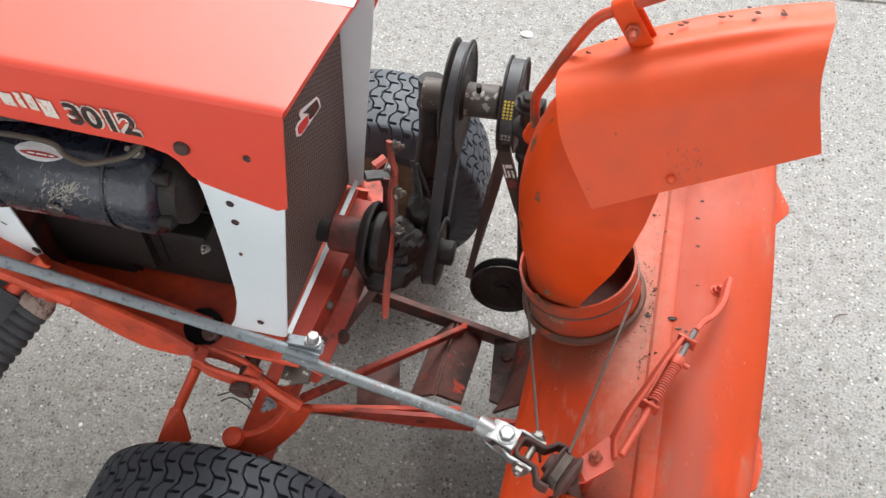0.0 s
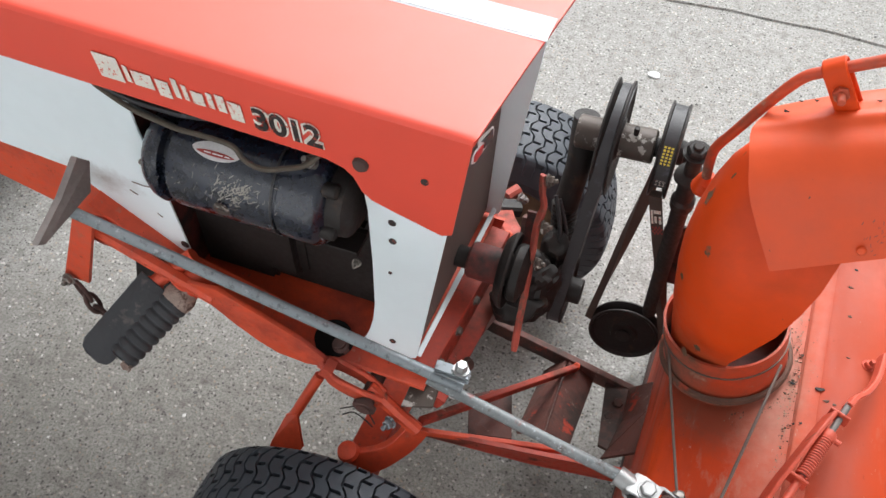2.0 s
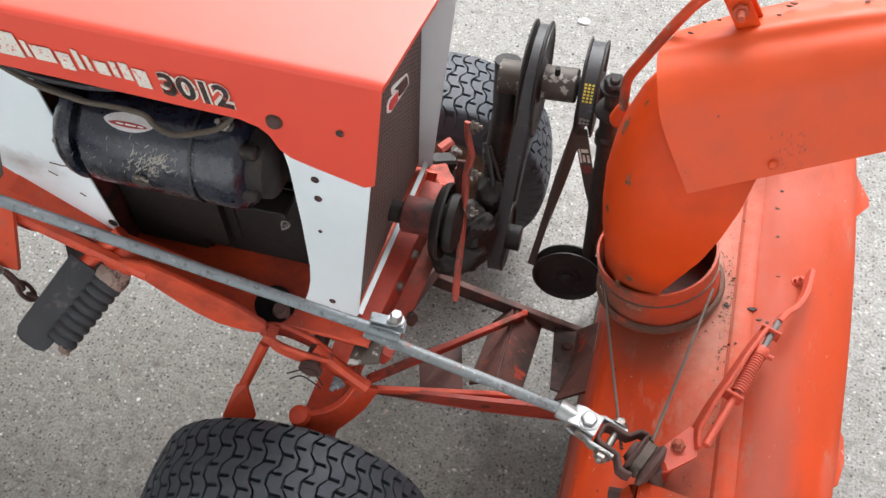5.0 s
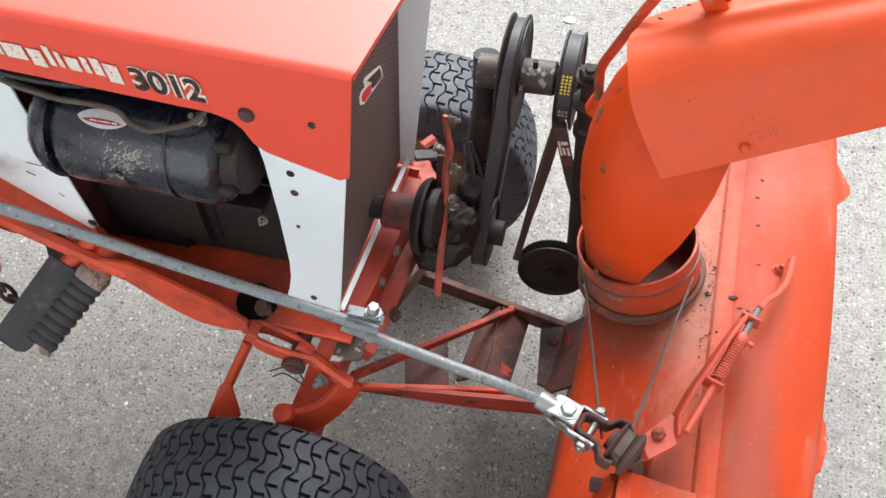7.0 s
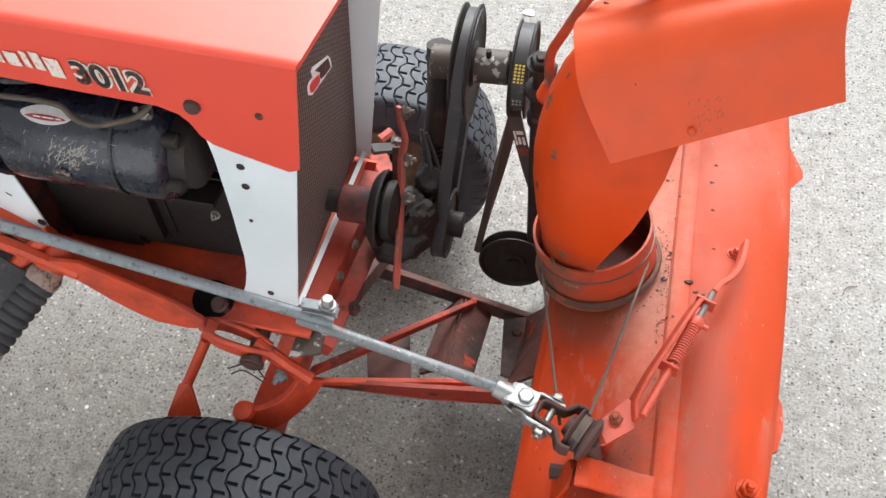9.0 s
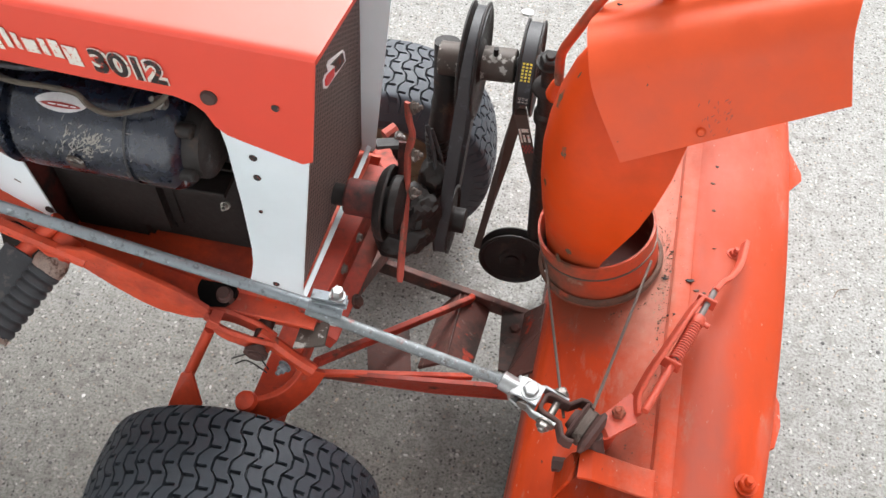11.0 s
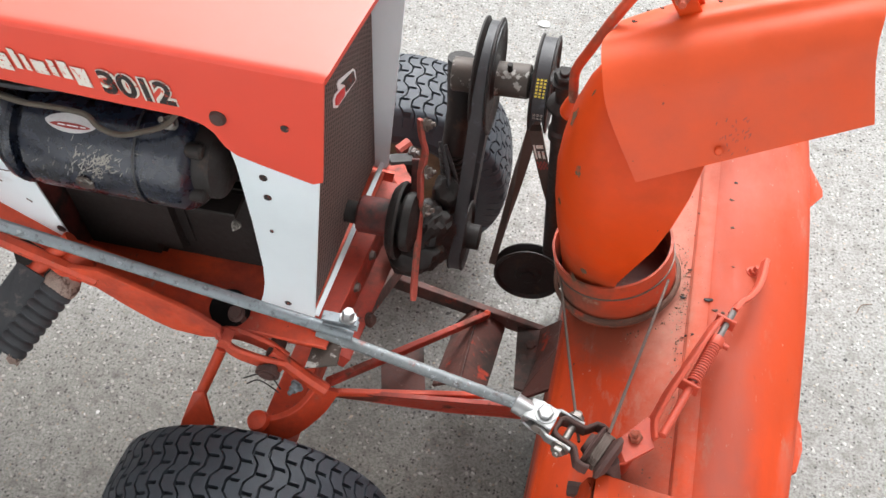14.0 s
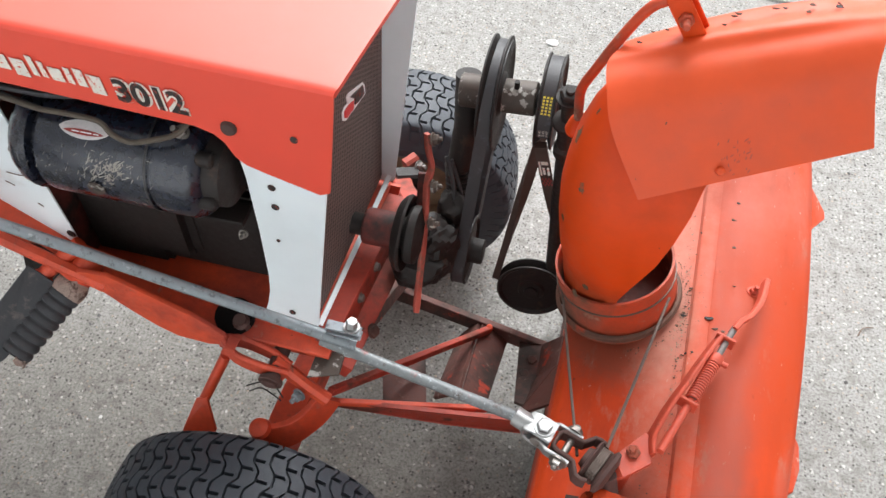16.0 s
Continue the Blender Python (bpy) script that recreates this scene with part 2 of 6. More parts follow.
tint_patch(M_BLOWER, (0.185, 0.805, 0.53), (1.0, 0.85, 1.0), 0.072, 0.102, (0.17, 0.062, 0.040), 75, 1.3)
tint_patch(M_BLOWER, (0.240, 0.84, 0.54), (2.6, 0.32, 1.0), 0.04, 0.13, (0.46, 0.20, 0.15), 60, 3.1)
tint_patch(M_BLOWER, (0.304, 0.70, 0.55), (3.2, 0.20, 1.0), 0.06, 0.125, (0.22, 0.050, 0.032), 24, 5.2)
# far deck: pale dust, with the sky's sheen painted into the colour
tint_patch(M_BLOWER, (0.330, 0.98, 0.55), (1.0, 0.55, 1.0), 0.02, 0.12, (0.44, 0.115, 0.080), 12, 8.3)
# deeper orange over the front slope of the deck
tint_patch(M_BLOWER, (0.355, 0.80, 0.54), (1.2, 0.6, 1.0), 0.07, 0.13, (0.36, 0.038, 0.006), 16, 4.4)
tint_patch(M_BLOWER, (0.205, 0.565, 0.53), (1.0, 1.0, 1.0), 0.015, 0.055, (0.11, 0.050, 0.034), 30, 7.7)
tint_patch(M_CHUTE, (0.150, 0.780, 0.580), (0.5, 0.5, 1.0), 0.010, 0.050, (0.24, 0.060, 0.030), 24, 9.1)
tint_patch(M_WHITE, (-0.585, 0.705, 0.664), (0.62, 1.0, 1.5), 0.004, 0.040, (0.17, 0.10, 0.07), 40, 6.4)
tint_patch(M_COLLAR, (0.162, 0.830, 0.515), (0.35, 0.35, 1.0), 0.022, 0.050, (0.13, 0.055, 0.035), 30, 2.2)


def concrete():
    """Exposed-aggregate concrete: grey paste, pale and dark pebbles, stains."""
    mat = bpy.data.materials.new("aggregate_concrete")
    mat.use_nodes = True
    nt = mat.node_tree
    b = nt.nodes["Principled BSDF"]
    add, link = nt.nodes.new, nt.links.new
    co = add("ShaderNodeTexCoord")

    def noise_of(sc, det=6, ro=0.6):
        n = add("ShaderNodeTexNoise")
        n.inputs["Scale"].default_value, n.inputs["Detail"].default_value, n.inputs["Roughness"].default_value = sc, det, ro
        link(co.outputs["Object"], n.inputs["Vector"])
        return n

    def mixed(fac, a_, b_):
        m_ = add("ShaderNodeMix")
        m_.data_type = "RGBA"
        for v, s_ in ((fac, "Factor"), (a_, "A"), (b_, "B")):
            if isinstance(v, tuple):
                m_.inputs[s_].default_value = (*v, 1)
            else:
                link(v, m_.inputs[s_])
        return m_.outputs["Result"]

    def ranged(v, lo, hi, a_=0.0, b_=1.0):
        r_ = add("ShaderNodeMapRange")
        for k_, x_ in (("From Min", lo), ("From Max", hi), ("To Min", a_), ("To Max", b_)):
            r_.inputs[k_].default_value = x_
        link(v, r_.inputs["Value"])
        return r_.outputs[0]

    big, mid, blot, fine = noise_of(1.3, 5), noise_of(9, 6), noise_of(38, 5), noise_of(190, 6, 0.75)
    col = mixed(ranged(big.outputs["Fac"], 0.3, 0.7), (0.325, 0.322, 0.309), (0.420, 0.417, 0.404))
    col = mixed(ranged(mid.outputs["Fac"], 0.35, 0.75), col, (0.340, 0.335, 0.319))
    col = mixed(ranged(blot.outputs["Fac"], 0.48, 0.66), col, (0.25, 0.244, 0.228))
    col = mixed(ranged(fine.outputs["Fac"], 0.44, 0.66), col, (0.14, 0.132, 0.120))
    warp = add("ShaderNodeVectorMath")
    warp.operation = "ADD"
    wob = noise_of(120, 2)
    sc_ = add("ShaderNodeVectorMath")
    sc_.operation = "SCALE"
    sc_.inputs["Scale"].default_value = 0.006
    link(wob.outputs["Color"], sc_.inputs[0])
    link(co.outputs["Object"], warp.inputs[0])
    link(sc_.outputs[0], warp.inputs[1])
    height = None
    for sc, lo, hi, pick_lo, pick_hi, tint, seed in ((95, 0.20, 0.36, 0.68, 0.80, (0.47, 0.455, 0.43), 0), (140, 0.20, 0.38, 0.60, 0.70, (0.085, 0.08, 0.074), 3), (120, 0.18, 0.34, 0.78, 0.84, (0.36, 0.30, 0.25), 5),
                                            (62, 0.14, 0.24, 0.93, 0.96, (0.50, 0.48, 0.45), 7), (50, 0.10, 0.18, 0.90, 0.92, (0.11, 0.10, 0.09), 11)):
        v = add("ShaderNodeTexVoronoi")
        v.inputs["Scale"].default_value = sc
        shift = add("ShaderNodeVectorMath")
        shift.operation = "ADD"
        shift.inputs[1].default_value = (seed * 1.37, seed * 0.71, 0)
        link(warp.outputs[0], shift.inputs[0])
        link(shift.outputs[0], v.inputs["Vector"])
        sep = add("ShaderNodeSeparateColor")
        link(v.outputs["Color"], sep.inputs[0])
        f = add("ShaderNodeMath")
        f.operation = "MULTIPLY"
        link(ranged(v.outputs["Distance"], lo, hi, 1, 0), f.inputs[0])
        link(ranged(sep.outputs[0], pick_lo, pick_hi), f.inputs[1])
        col = mixed(f.outputs[0], col, tint)
        if height is None:
            height = f.outputs[0]
    link(col, b.inputs["Base Color"])
    b.inputs["Roughness"].default_value = 0.88
    add_h = add("ShaderNodeMath")
    link(fine.outputs["Fac"], add_h.inputs[0])
    link(height, add_h.inputs[1])
    bn = add("ShaderNodeBump")
    bn.inputs["Strength"].default_value, bn.inputs["Distance"].default_value = 0.5, 0.003
    link(add_h.outputs[0], bn.inputs["Height"])
    link(bn.outputs[0], b.inputs["Normal"])
    return mat


def mesh_grille():
    """Dark perforated sheet: a fine staggered pattern of raised ribs and holes."""
    mat = bpy.data.materials.new("dark_grille_mesh")
    mat.use_nodes = True
    nt = mat.node_tree
    b = nt.nodes["Principled BSDF"]
    add, link = nt.nodes.new, nt.links.new
    co = add("ShaderNodeTexCoord")
    mp = add("ShaderNodeMapping")
    mp.inputs["Scale"].default_value = (1, 44, 70)
    link(co.outputs["Object"], mp.inputs[0])
    br = add("ShaderNodeTexBrick")
    br.inputs["Scale"].default_value = 1.0
    br.inputs["Mortar Size"].default_value = 0.075
    br.inputs["Color1"].default_value = br.inputs["Color2"].default_value = (0.006, 0.005, 0.005, 1)
    br.inputs["Mortar"].default_value = (0.17, 0.125, 0.11, 1)
    sw = add("ShaderNodeSeparateXYZ")
    cb = add("ShaderNodeCombineXYZ")
    link(mp.outputs[0], sw.inputs[0])
    link(sw.outputs["Z"], cb.inputs["X"])
    link(sw.outputs["Y"], cb.inputs["Y"])
    link(cb.outputs[0], br.inputs["Vector"])
    link(br.outputs["Color"], b.inputs["Base Color"])
    b.inputs["Roughness"].default_value = 0.5
    b.inputs["Specular IOR Level"].default_value = 0.2
    bn = add("ShaderNodeBump")
    bn.inputs["Strength"].default_value, bn.inputs["Distance"].default_value = 0.8, 0.002
    link(br.outputs["Fac"], bn.inputs["Height"])
    link(bn.outputs[0], b.inputs["Normal"])
    return mat


# for the unseen wall added as a reflector
M_WALL = material("bounce_wall_white", (0.68, 0.69, 0.70), 0.7, vary=0.12, scale=3, bump=0.4, bump_scale=80, spec=0.2)


def pebble_stone():
    """Each pebble its own stone: mostly pale greys and buffs, some dark."""
    mat = bpy.data.materials.new("pebble_stone")
    mat.use_nodes = True
    nt = mat.node_tree
    g, ramp = nt.nodes.new("ShaderNodeNewGeometry"), nt.nodes.new("ShaderNodeValToRGB")
    ramp.color_ramp.interpolation = "CONSTANT"
    stops = [(0.0, (0.06, 0.057, 0.055)), (0.30, (0.13, 0.125, 0.115)), (0.50, (0.27, 0.255, 0.235)), (0.70, (0.36, 0.345, 0.32)), (0.86, (0.31, 0.25, 0.20)), (0.93, (0.46, 0.45, 0.43))]
    for i, (at, c) in enumerate(stops):
        el = ramp.color_ramp.elements[i] if i < 2 else ramp.color_ramp.elements.new(at)
        el.position, el.color = at, (*c, 1)
    nt.links.new(g.outputs["Random Per Island"], ramp.inputs[0])
    nt.links.new(ramp.outputs[0], nt.nodes["Principled BSDF"].inputs["Base Color"])
    nt.nodes["Principled BSDF"].inputs["Roughness"].default_value = 0.7
    return mat


M_PEBBLE = pebble_stone()
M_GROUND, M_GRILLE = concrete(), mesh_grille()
tint_patch(M_GROUND, (0.088, 1.078, 0.0), (1.0, 0.7, 1.0), 0.004, 0.016, (0.05, 0.045, 0.04), 60, 1.1)
tint_patch(M_GROUND, (-0.655, 0.795, 0.0), (1.0, 1.2, 1.0), 0.002, 0.010, (0.05, 0.045, 0.04), 60, 4.1)
# shade under and beside the tractor, multiplied into the slab colour
tint_patch(M_GROUND, (-0.50, 0.45, 0.0), (0.55, 0.95, 1.0), 0.45, 1.0, (0.30, 0.275, 0.238), 3.4, 2.6, "MULTIPLY")


# ---- building blocks ----
def thing(name, base, label, category, kind="", group=""):
    ob = new(name)
    ob.location = base
    ob.empty_display_size = 0.05
    return tagged(ob, label, category, group, kind)


def part(name, bm, mat, parent, label="", smooth=True, shell=False):
    """One mesh, in world coordinates, under a thing or a part."""
    me = bpy.data.meshes.new(name)
    bmesh.ops.recalc_face_normals(bm, faces=bm.faces)
    bm.to_mesh(me)
    bm.free()
    me.materials.append(mat)
    if smooth:
        me.polygons.foreach_set("use_smooth", [True] * len(me.polygons))
        me.set_sharp_from_angle(angle=radians(32))
    if shell:
        use = collections.Counter(k for p in me.polygons for k in p.edge_keys)
        for ed in me.edges:
            if use[tuple(sorted(ed.vertices))] == 1:
                ed.use_edge_sharp = True
    ob = new(name, me)
    if parent is not None:
        ob.parent = parent
        if parent.type == "EMPTY":
            ob.matrix_parent_inverse = Matrix.Translation(parent.location).inverted()
    if label:
        tagged(ob, label)
    return ob


def frame_from(z_axis, x_hint=(1, 0, 0)):
    z = Vector(z_axis).normalized()
    x = Vector(x_hint)
    x = x - z * x.dot(z)
    if x.length < 1e-4:
        x = Vector((0, 1, 0)) - z * z.y
    x.normalize()
    m_ = Matrix((x, z.cross(x), z)).transposed()
    return m_.to_4x4()


def lathe(bm, profile, origin, axis, seg=32, closed=False):
    """Turn a profile of (radius, height along the axis) round the axis."""
    m_ = Matrix.Translation(origin) @ frame_from(axis)
    rings = []
    for r, h in profile:
        if r < 1e-6:
            rings.append([bm.verts.new(m_ @ Vector((0, 0, h)))])
        else:
            rings.append([bm.verts.new(m_ @ Vector((r * math.cos(2 * math.pi * i / seg), r * math.sin(2 * math.pi * i / seg), h))) for i in range(seg)])
    pairs = list(zip(rings, rings[1:])) + ([(rings[-1], rings[0])] if closed else [])
    for p, q in pairs:
        for i in range(seg):
            j = (i + 1) % seg
            if len(p) == 1 and len(q) == 1:
                continue
            if len(p) == 1:
                bm.faces.new((p[0], q[i], q[j]))
            elif len(q) == 1:
                bm.faces.new((p[i], q[0], p[j]))
            else:
                bm.faces.new((p[i], q[i], q[j], p[j]))
    return bm


def rod(bm, p0, p1, r, seg=16, r1=None, cham=0.0):
    p0, p1 = Vector(p0), Vector(p1)
    n = (p1 - p0).length
    r1 = r if r1 is None else r1
    c = min(cham, n / 3) or min(0.08 * r, n / 4)
    return lathe(bm, [(0, 0), (r - c, 0), (r, c), (r1, n - c), (r1 - c, n), (0, n)], p0, p1 - p0, seg)


def smooth_path(pts, per=6):
    """A Catmull-Rom line through the points."""
    pts = [Vector(p) for p in pts]
    if len(pts) < 3 or per <= 1:
        return pts
    ext = [2 * pts[0] - pts[1]] + pts + [2 * pts[-1] - pts[-2]]
    out = []
    for i in range(1, len(ext) - 2):
        a_, b_, c_, d_ = ext[i - 1:i + 3]
        for k in range(per):
            t = k / per
            out.append(0.5 * ((2 * b_) + (c_ - a_) * t + (2 * a_ - 5 * b_ + 4 * c_ - d_) * t * t + (3 * b_ - a_ - 3 * c_ + d_) * t ** 3))
    out.append(pts[-1])
    return out


def sweep(bm, path, section, up=(0, 0, 1), cap=True, scale=None):
    """Carry a closed section of (sideways, up) points along a path."""
    path = [Vector(p) for p in path]
    rings = []
    for i, p in enumerate(path):
        t = (path[min(i + 1, len(path) - 1)] - path[max(i - 1, 0)]).normalized()
        u = Vector(up) - t * Vector(up).dot(t)
        u.normalize()
        s_ = t.cross(u)
        k = scale[i] if scale else 1.0
        rings.append([bm.verts.new(p + s_ * x * k + u * y * k) for x, y in section])
    n = len(section)
    for p, q in zip(rings, rings[1:]):
        for i in range(n):
            bm.faces.new((p[i], p[(i + 1) % n], q[(i + 1) % n], q[i]))
    if cap:
        bm.faces.new(rings[0])
        bm.faces.new(rings[-1][::-1])
    return bm


def circle(r, seg=10):
    return [(r * math.cos(2 * math.pi * i / seg), r * math.sin(2 * math.pi * i / seg)) for i in range(seg)]


def rect(w, h, c=0.0012):
    w, h = w / 2, h / 2
    return [(w - c, -h), (w, -h + c), (w, h - c), (w - c, h), (-w + c, h), (-w, h - c), (-w, -h + c), (-w + c, -h)]


def bar(bm, p0, p1, w, h, up=(0, 0, 1), c=0.0012):
    return sweep(bm, [p0, p1], rect(w, h, min(c, w / 4, h / 4)), up)


def wire(bm, pts, r, seg=8, per=5):
    return sweep(bm, smooth_path(pts, per), circle(r, seg), up=(0.13, 0.21, 0.97))


def plate(bm, pts, thick, normal=None):
    """A flat plate through the corner points, grown by its thickness along -normal, with a small chamfer."""
    pts = [Vector(p) for p in pts]
    if normal is None:
        n = Vector((0, 0, 0))
        for i in range(len(pts)):
            a_, b_ = pts[i], pts[(i + 1) % len(pts)]
            n += a_.cross(b_)
        n.normalize()
    else:
        n = Vector(normal).normalized()
    c = sum(pts, Vector()) / len(pts)
    ch = min(0.0012, thick / 3)
    size = max((p - c).length for p in pts)
    ins = [c + (p - c) * (1 - ch / size) for p in pts]
    rings = [[bm.verts.new(p) for p in ins], [bm.verts.new(p - n * ch) for p in pts],
             [bm.verts.new(p - n * (thick - ch)) for p in pts], [bm.verts.new(p - n * thick) for p in ins]]
    k = len(pts)
    for p, q in zip(rings, rings[1:]):
        for i in range(k):
            bm.faces.new((p[i], p[(i + 1) % k], q[(i + 1) % k], q[i]))
    bm.faces.new(rings[0])
    bm.faces.new(rings[-1][::-1])
    return bm


def bolt(bm, at, axis, r=0.008, head=0.006, shank=0.0, washer=True):
    """A hexagon head on a washer, with a stub of thread beyond it if wanted."""
    at, ax = Vector(at), Vector(axis).normalized()
    z = 0.0
    if washer:
        lathe(bm, [(0, -0.001), (r * 1.5, -0.001), (r * 1.5, 0.0012), (0, 0.0012)], at, ax, 16)
        z = 0.001
    lathe(bm, [(0, z), (r * 1.12, z), (r * 1.15, z + head * 0.8), (r * 0.95, z + head), (0, z + head)], at, ax, 6)
    if shank:
        lathe(bm, [(0, z + head * 0.9), (r * 0.55, z + head * 0.9), (r * 0.55, z + head + shank), (r * 0.45, z + head + shank + 0.001), (0, z + head + shank + 0.001)], at, ax, 12)
    return bm


def B():
    return bmesh.new()


# ---- ground ----
def build_ground():
    """Concrete slabs as one sheet, with a sawn joint running across behind the machine."""
    bm = B()
    ys = [-60, 2.286, 2.290, 2.300, 2.304, 60]
    zs = [0, 0, -0.005, -0.005, 0, 0]
    xs = [-60] + [-1.6 + 0.08 * i for i in range(46)] + [60]
    rows = []
    for x in xs:
        w = 0.006 * math.sin(x * 7.3) + 0.004 * math.sin(x * 23.1)
        rows.append([bm.verts.new((x, y + (w if 0 < k < 5 else 0), z)) for k, (y, z) in enumerate(zip(ys, zs))])
    for p, q in zip(rows, rows[1:]):
        for i in range(len(ys) - 1):
            bm.faces.new((p[i], q[i], q[i + 1], p[i + 1]))
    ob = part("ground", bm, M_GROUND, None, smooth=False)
    tagged(ob, "weathered grey exposed-aggregate concrete slabs with a joint", "ground", kind="structure")


build_ground()


def build_pebbles():
    """Pebbles of the exposed aggregate, standing a little proud of the slab."""
    rnd = random.Random(77)
    verts, faces = [], []
    for k in range(14000):
        x, y = rnd.uniform(-1.9, 1.5), rnd.uniform(-0.2, 3.2)
        if 2.27 < y < 2.32:
            continue
        r = 0.0013 + 0.0042 * rnd.random() ** 3.2
        a_, el = rnd.uniform(0, 6.28), rnd.uniform(0.55, 1.0)
        base = len(verts)
        ring = [(r * rnd.uniform(0.75, 1.1) * math.cos(q * 1.047), r * el * rnd.uniform(0.75, 1.1) * math.sin(q * 1.047)) for q in range(6)]
        for f, z in ((1.0, -0.001), (0.72, 0.00035 + r * 0.12)):
            for u, v in ring:
                verts.append((x + f * (u * math.cos(a_) - v * math.sin(a_)), y + f * (u * math.sin(a_) + v * math.cos(a_)), z))
        for q in range(6):
            faces.append((base + q, base + (q + 1) % 6, base + 6 + (q + 1) % 6, base + 6 + q))
        faces.append(tuple(base + 6 + q for q in range(6)))
    me = bpy.data.meshes.new("pebbles")
    me.from_pydata(verts, [], faces)
    me.materials.append(M_PEBBLE)
    tagged(new("pebbles", me), "small pale and dark pebbles set in the concrete", "pebbles", kind="stuff")


build_pebbles()


def build_litter():
    """A pale stone chip and thin dry twigs lying on the slab."""
    bm = B()
    bmesh.ops.create_icosphere(bm, subdivisions=2, radius=0.011)
    for v in bm.verts:
        k = 1 + 0.35 * noise.noise(v.co * 120)
        v.co = Vector((-0.057 + v.co.x * 1.5 * k, 1.963 + v.co.y * k, 0.003 + v.co.z * 0.35 * k))
    part_ob = part("stone_chip", bm, M_STRIPE, None)
    tagged(part_ob, "small white stone chip lying on the concrete", "stone")
    for pts in ([(0.545, 0.770, 0.002), (0.556, 0.784, 0.003), (0.574, 0.793, 0.003), (0.592, 0.797, 0.002)], [(0.66, 1.24, 0.002), (0.67, 1.26, 0.003), (0.69, 1.268, 0.002)]):
        bm = B()
        wire(bm, pts, 0.0009, 6, 4)
        tagged(part("twig", bm, M_CRUMB, None), "thin dry twig lying on the concrete", "twig", group="twigs on the slab")


build_litter()


def build_bounce_wall():
    """A plain white wall behind the camera, unseen, added to bounce light onto the tractor's near side."""
    bm = B()
    bar(bm, (-2.4, -1.7, 1.2), (2.8, -1.7, 1.2), 0.15, 2.4, c=0.01)
    ob = part("bounce_wall", bm, M_WALL, None, smooth=False)
    tagged(ob, "plain white unseen wall added to bounce light", "wall", kind="structure")


build_bounce_wall()


# ---- tractor ----
MID = 0.849                                   # the tractor's middle plane
tractor = thing("garden_tractor", (-0.45, MID, 0.0), "red and white vintage garden tractor on concrete with open engine bay", "tractor")


def hood_low(x):
    pts = [(-1.20, 0.868), (-0.65, 0.849), (-0.514, 0.842), (-0.275, 0.829), (-0.256, 0.822), (-0.246, 0.812), (-0.237, 0.793), (-0.226, 0.783), (-0.205, 0.775), (-0.150, 0.757), (-0.10, 0.757)]
    return float(np.interp(x, [p[0] for p in pts], [p[1] for p in pts]))


def build_hood():
    bm = B()
    top, rear, half = 0.907, -1.20, 0.163
    r = 0.007
    cols = []
    for f in (0.0, 0.2, 0.4, 0.6, 0.8, 0.96, 1.0):
        cols.append(("side", f))
    for k in range(1, 4):
        ang = math.pi / 2 * k / 4
        cols.append(("arc", ang))
    for f in (1.0, 0.97, 0.8, 0.55, 0.3, 0.1, 0.0):
        cols.append(("top", f))
    cols = [(-1, c) for c in cols] + [(1, c) for c in reversed(cols[:-1])]
    breaks = sorted({-1.2, -0.9, -0.65, -0.514, -0.40, -0.30, -0.275, -0.256, -0.246, -0.241, -0.237, -0.231, -0.226, -0.215, -0.205, -0.18, -0.16, -0.150})
    svals = [(x - rear) / (-0.140 - rear) for x in breaks] + [1.0]
    rows = []
    for s in svals:
        row = []
        for sgn, (kind, v) in cols:
            if kind == "side":
                xx = rear + s * (-0.140 - rear)
                low = hood_low(xx) + (0.006 if s == 1.0 else 0)
                z = low + (top - r - low) * v
                y = half - (top - z) * 0.085
            elif kind == "arc":
                z, y = top - r + r * math.sin(v), half - r + r * math.cos(v)
            else:
                z, y = top + 0.004 * (1 - v * v), (half - r) * v
            fall = -0.034 * (1 - s) * (-0.113 - rear) if kind != 'side' else -0.034 * (1 - s) * (-0.113 - rear) * v
            xf = -0.112 + 0.115 * (sgn * y + half) - max(0.0, top - z) * (0.165 if sgn < 0 else 0.42)
            row.append(bm.verts.new((rear + s * (xf - rear), MID + sgn * y, z - fall)))
        rows.append(row)
    for p, q in zip(rows, rows[1:]):
        for i in range(len(cols) - 1):
            bm.faces.new((p[i], p[i + 1], q[i + 1], q[i]))
    # the folded lip along the front
    n = len(cols)
    lip = [bm.verts.new(v.co + Vector((-0.003, 0, -0.009))) for v in rows[-1][9:n - 9]]
    edge = rows[-1][9:n - 9]
    for i in range(len(lip) - 1):
        bm.faces.new((edge[i], edge[i + 1], lip[i + 1], lip[i]))
    ob = part("hood", bm, M_HOOD, tractor, "red painted sheet-metal hood, faded and glossy", shell=True)
    mod = ob.modifiers.new("thickness", "SOLIDIFY")
    mod.thickness, mod.offset = 0.003, 0.0
    return ob


hood = build_hood()


def hood_side(x, z, out=0.0):
    """A point on the near side of the hood."""
    return Vector((x, MID - 0.163 + (0.907 - z) * 0.085 - 0.0022 - out, z))


def on_hood(pts, mat, name, thick=0.0008, label=""):
    bm = B()
    plate(bm, [hood_side(x, z, thick) for x, z in pts], thick, (0, -1, 0.085))
    return part(name, bm, mat, hood, label, smooth=False)


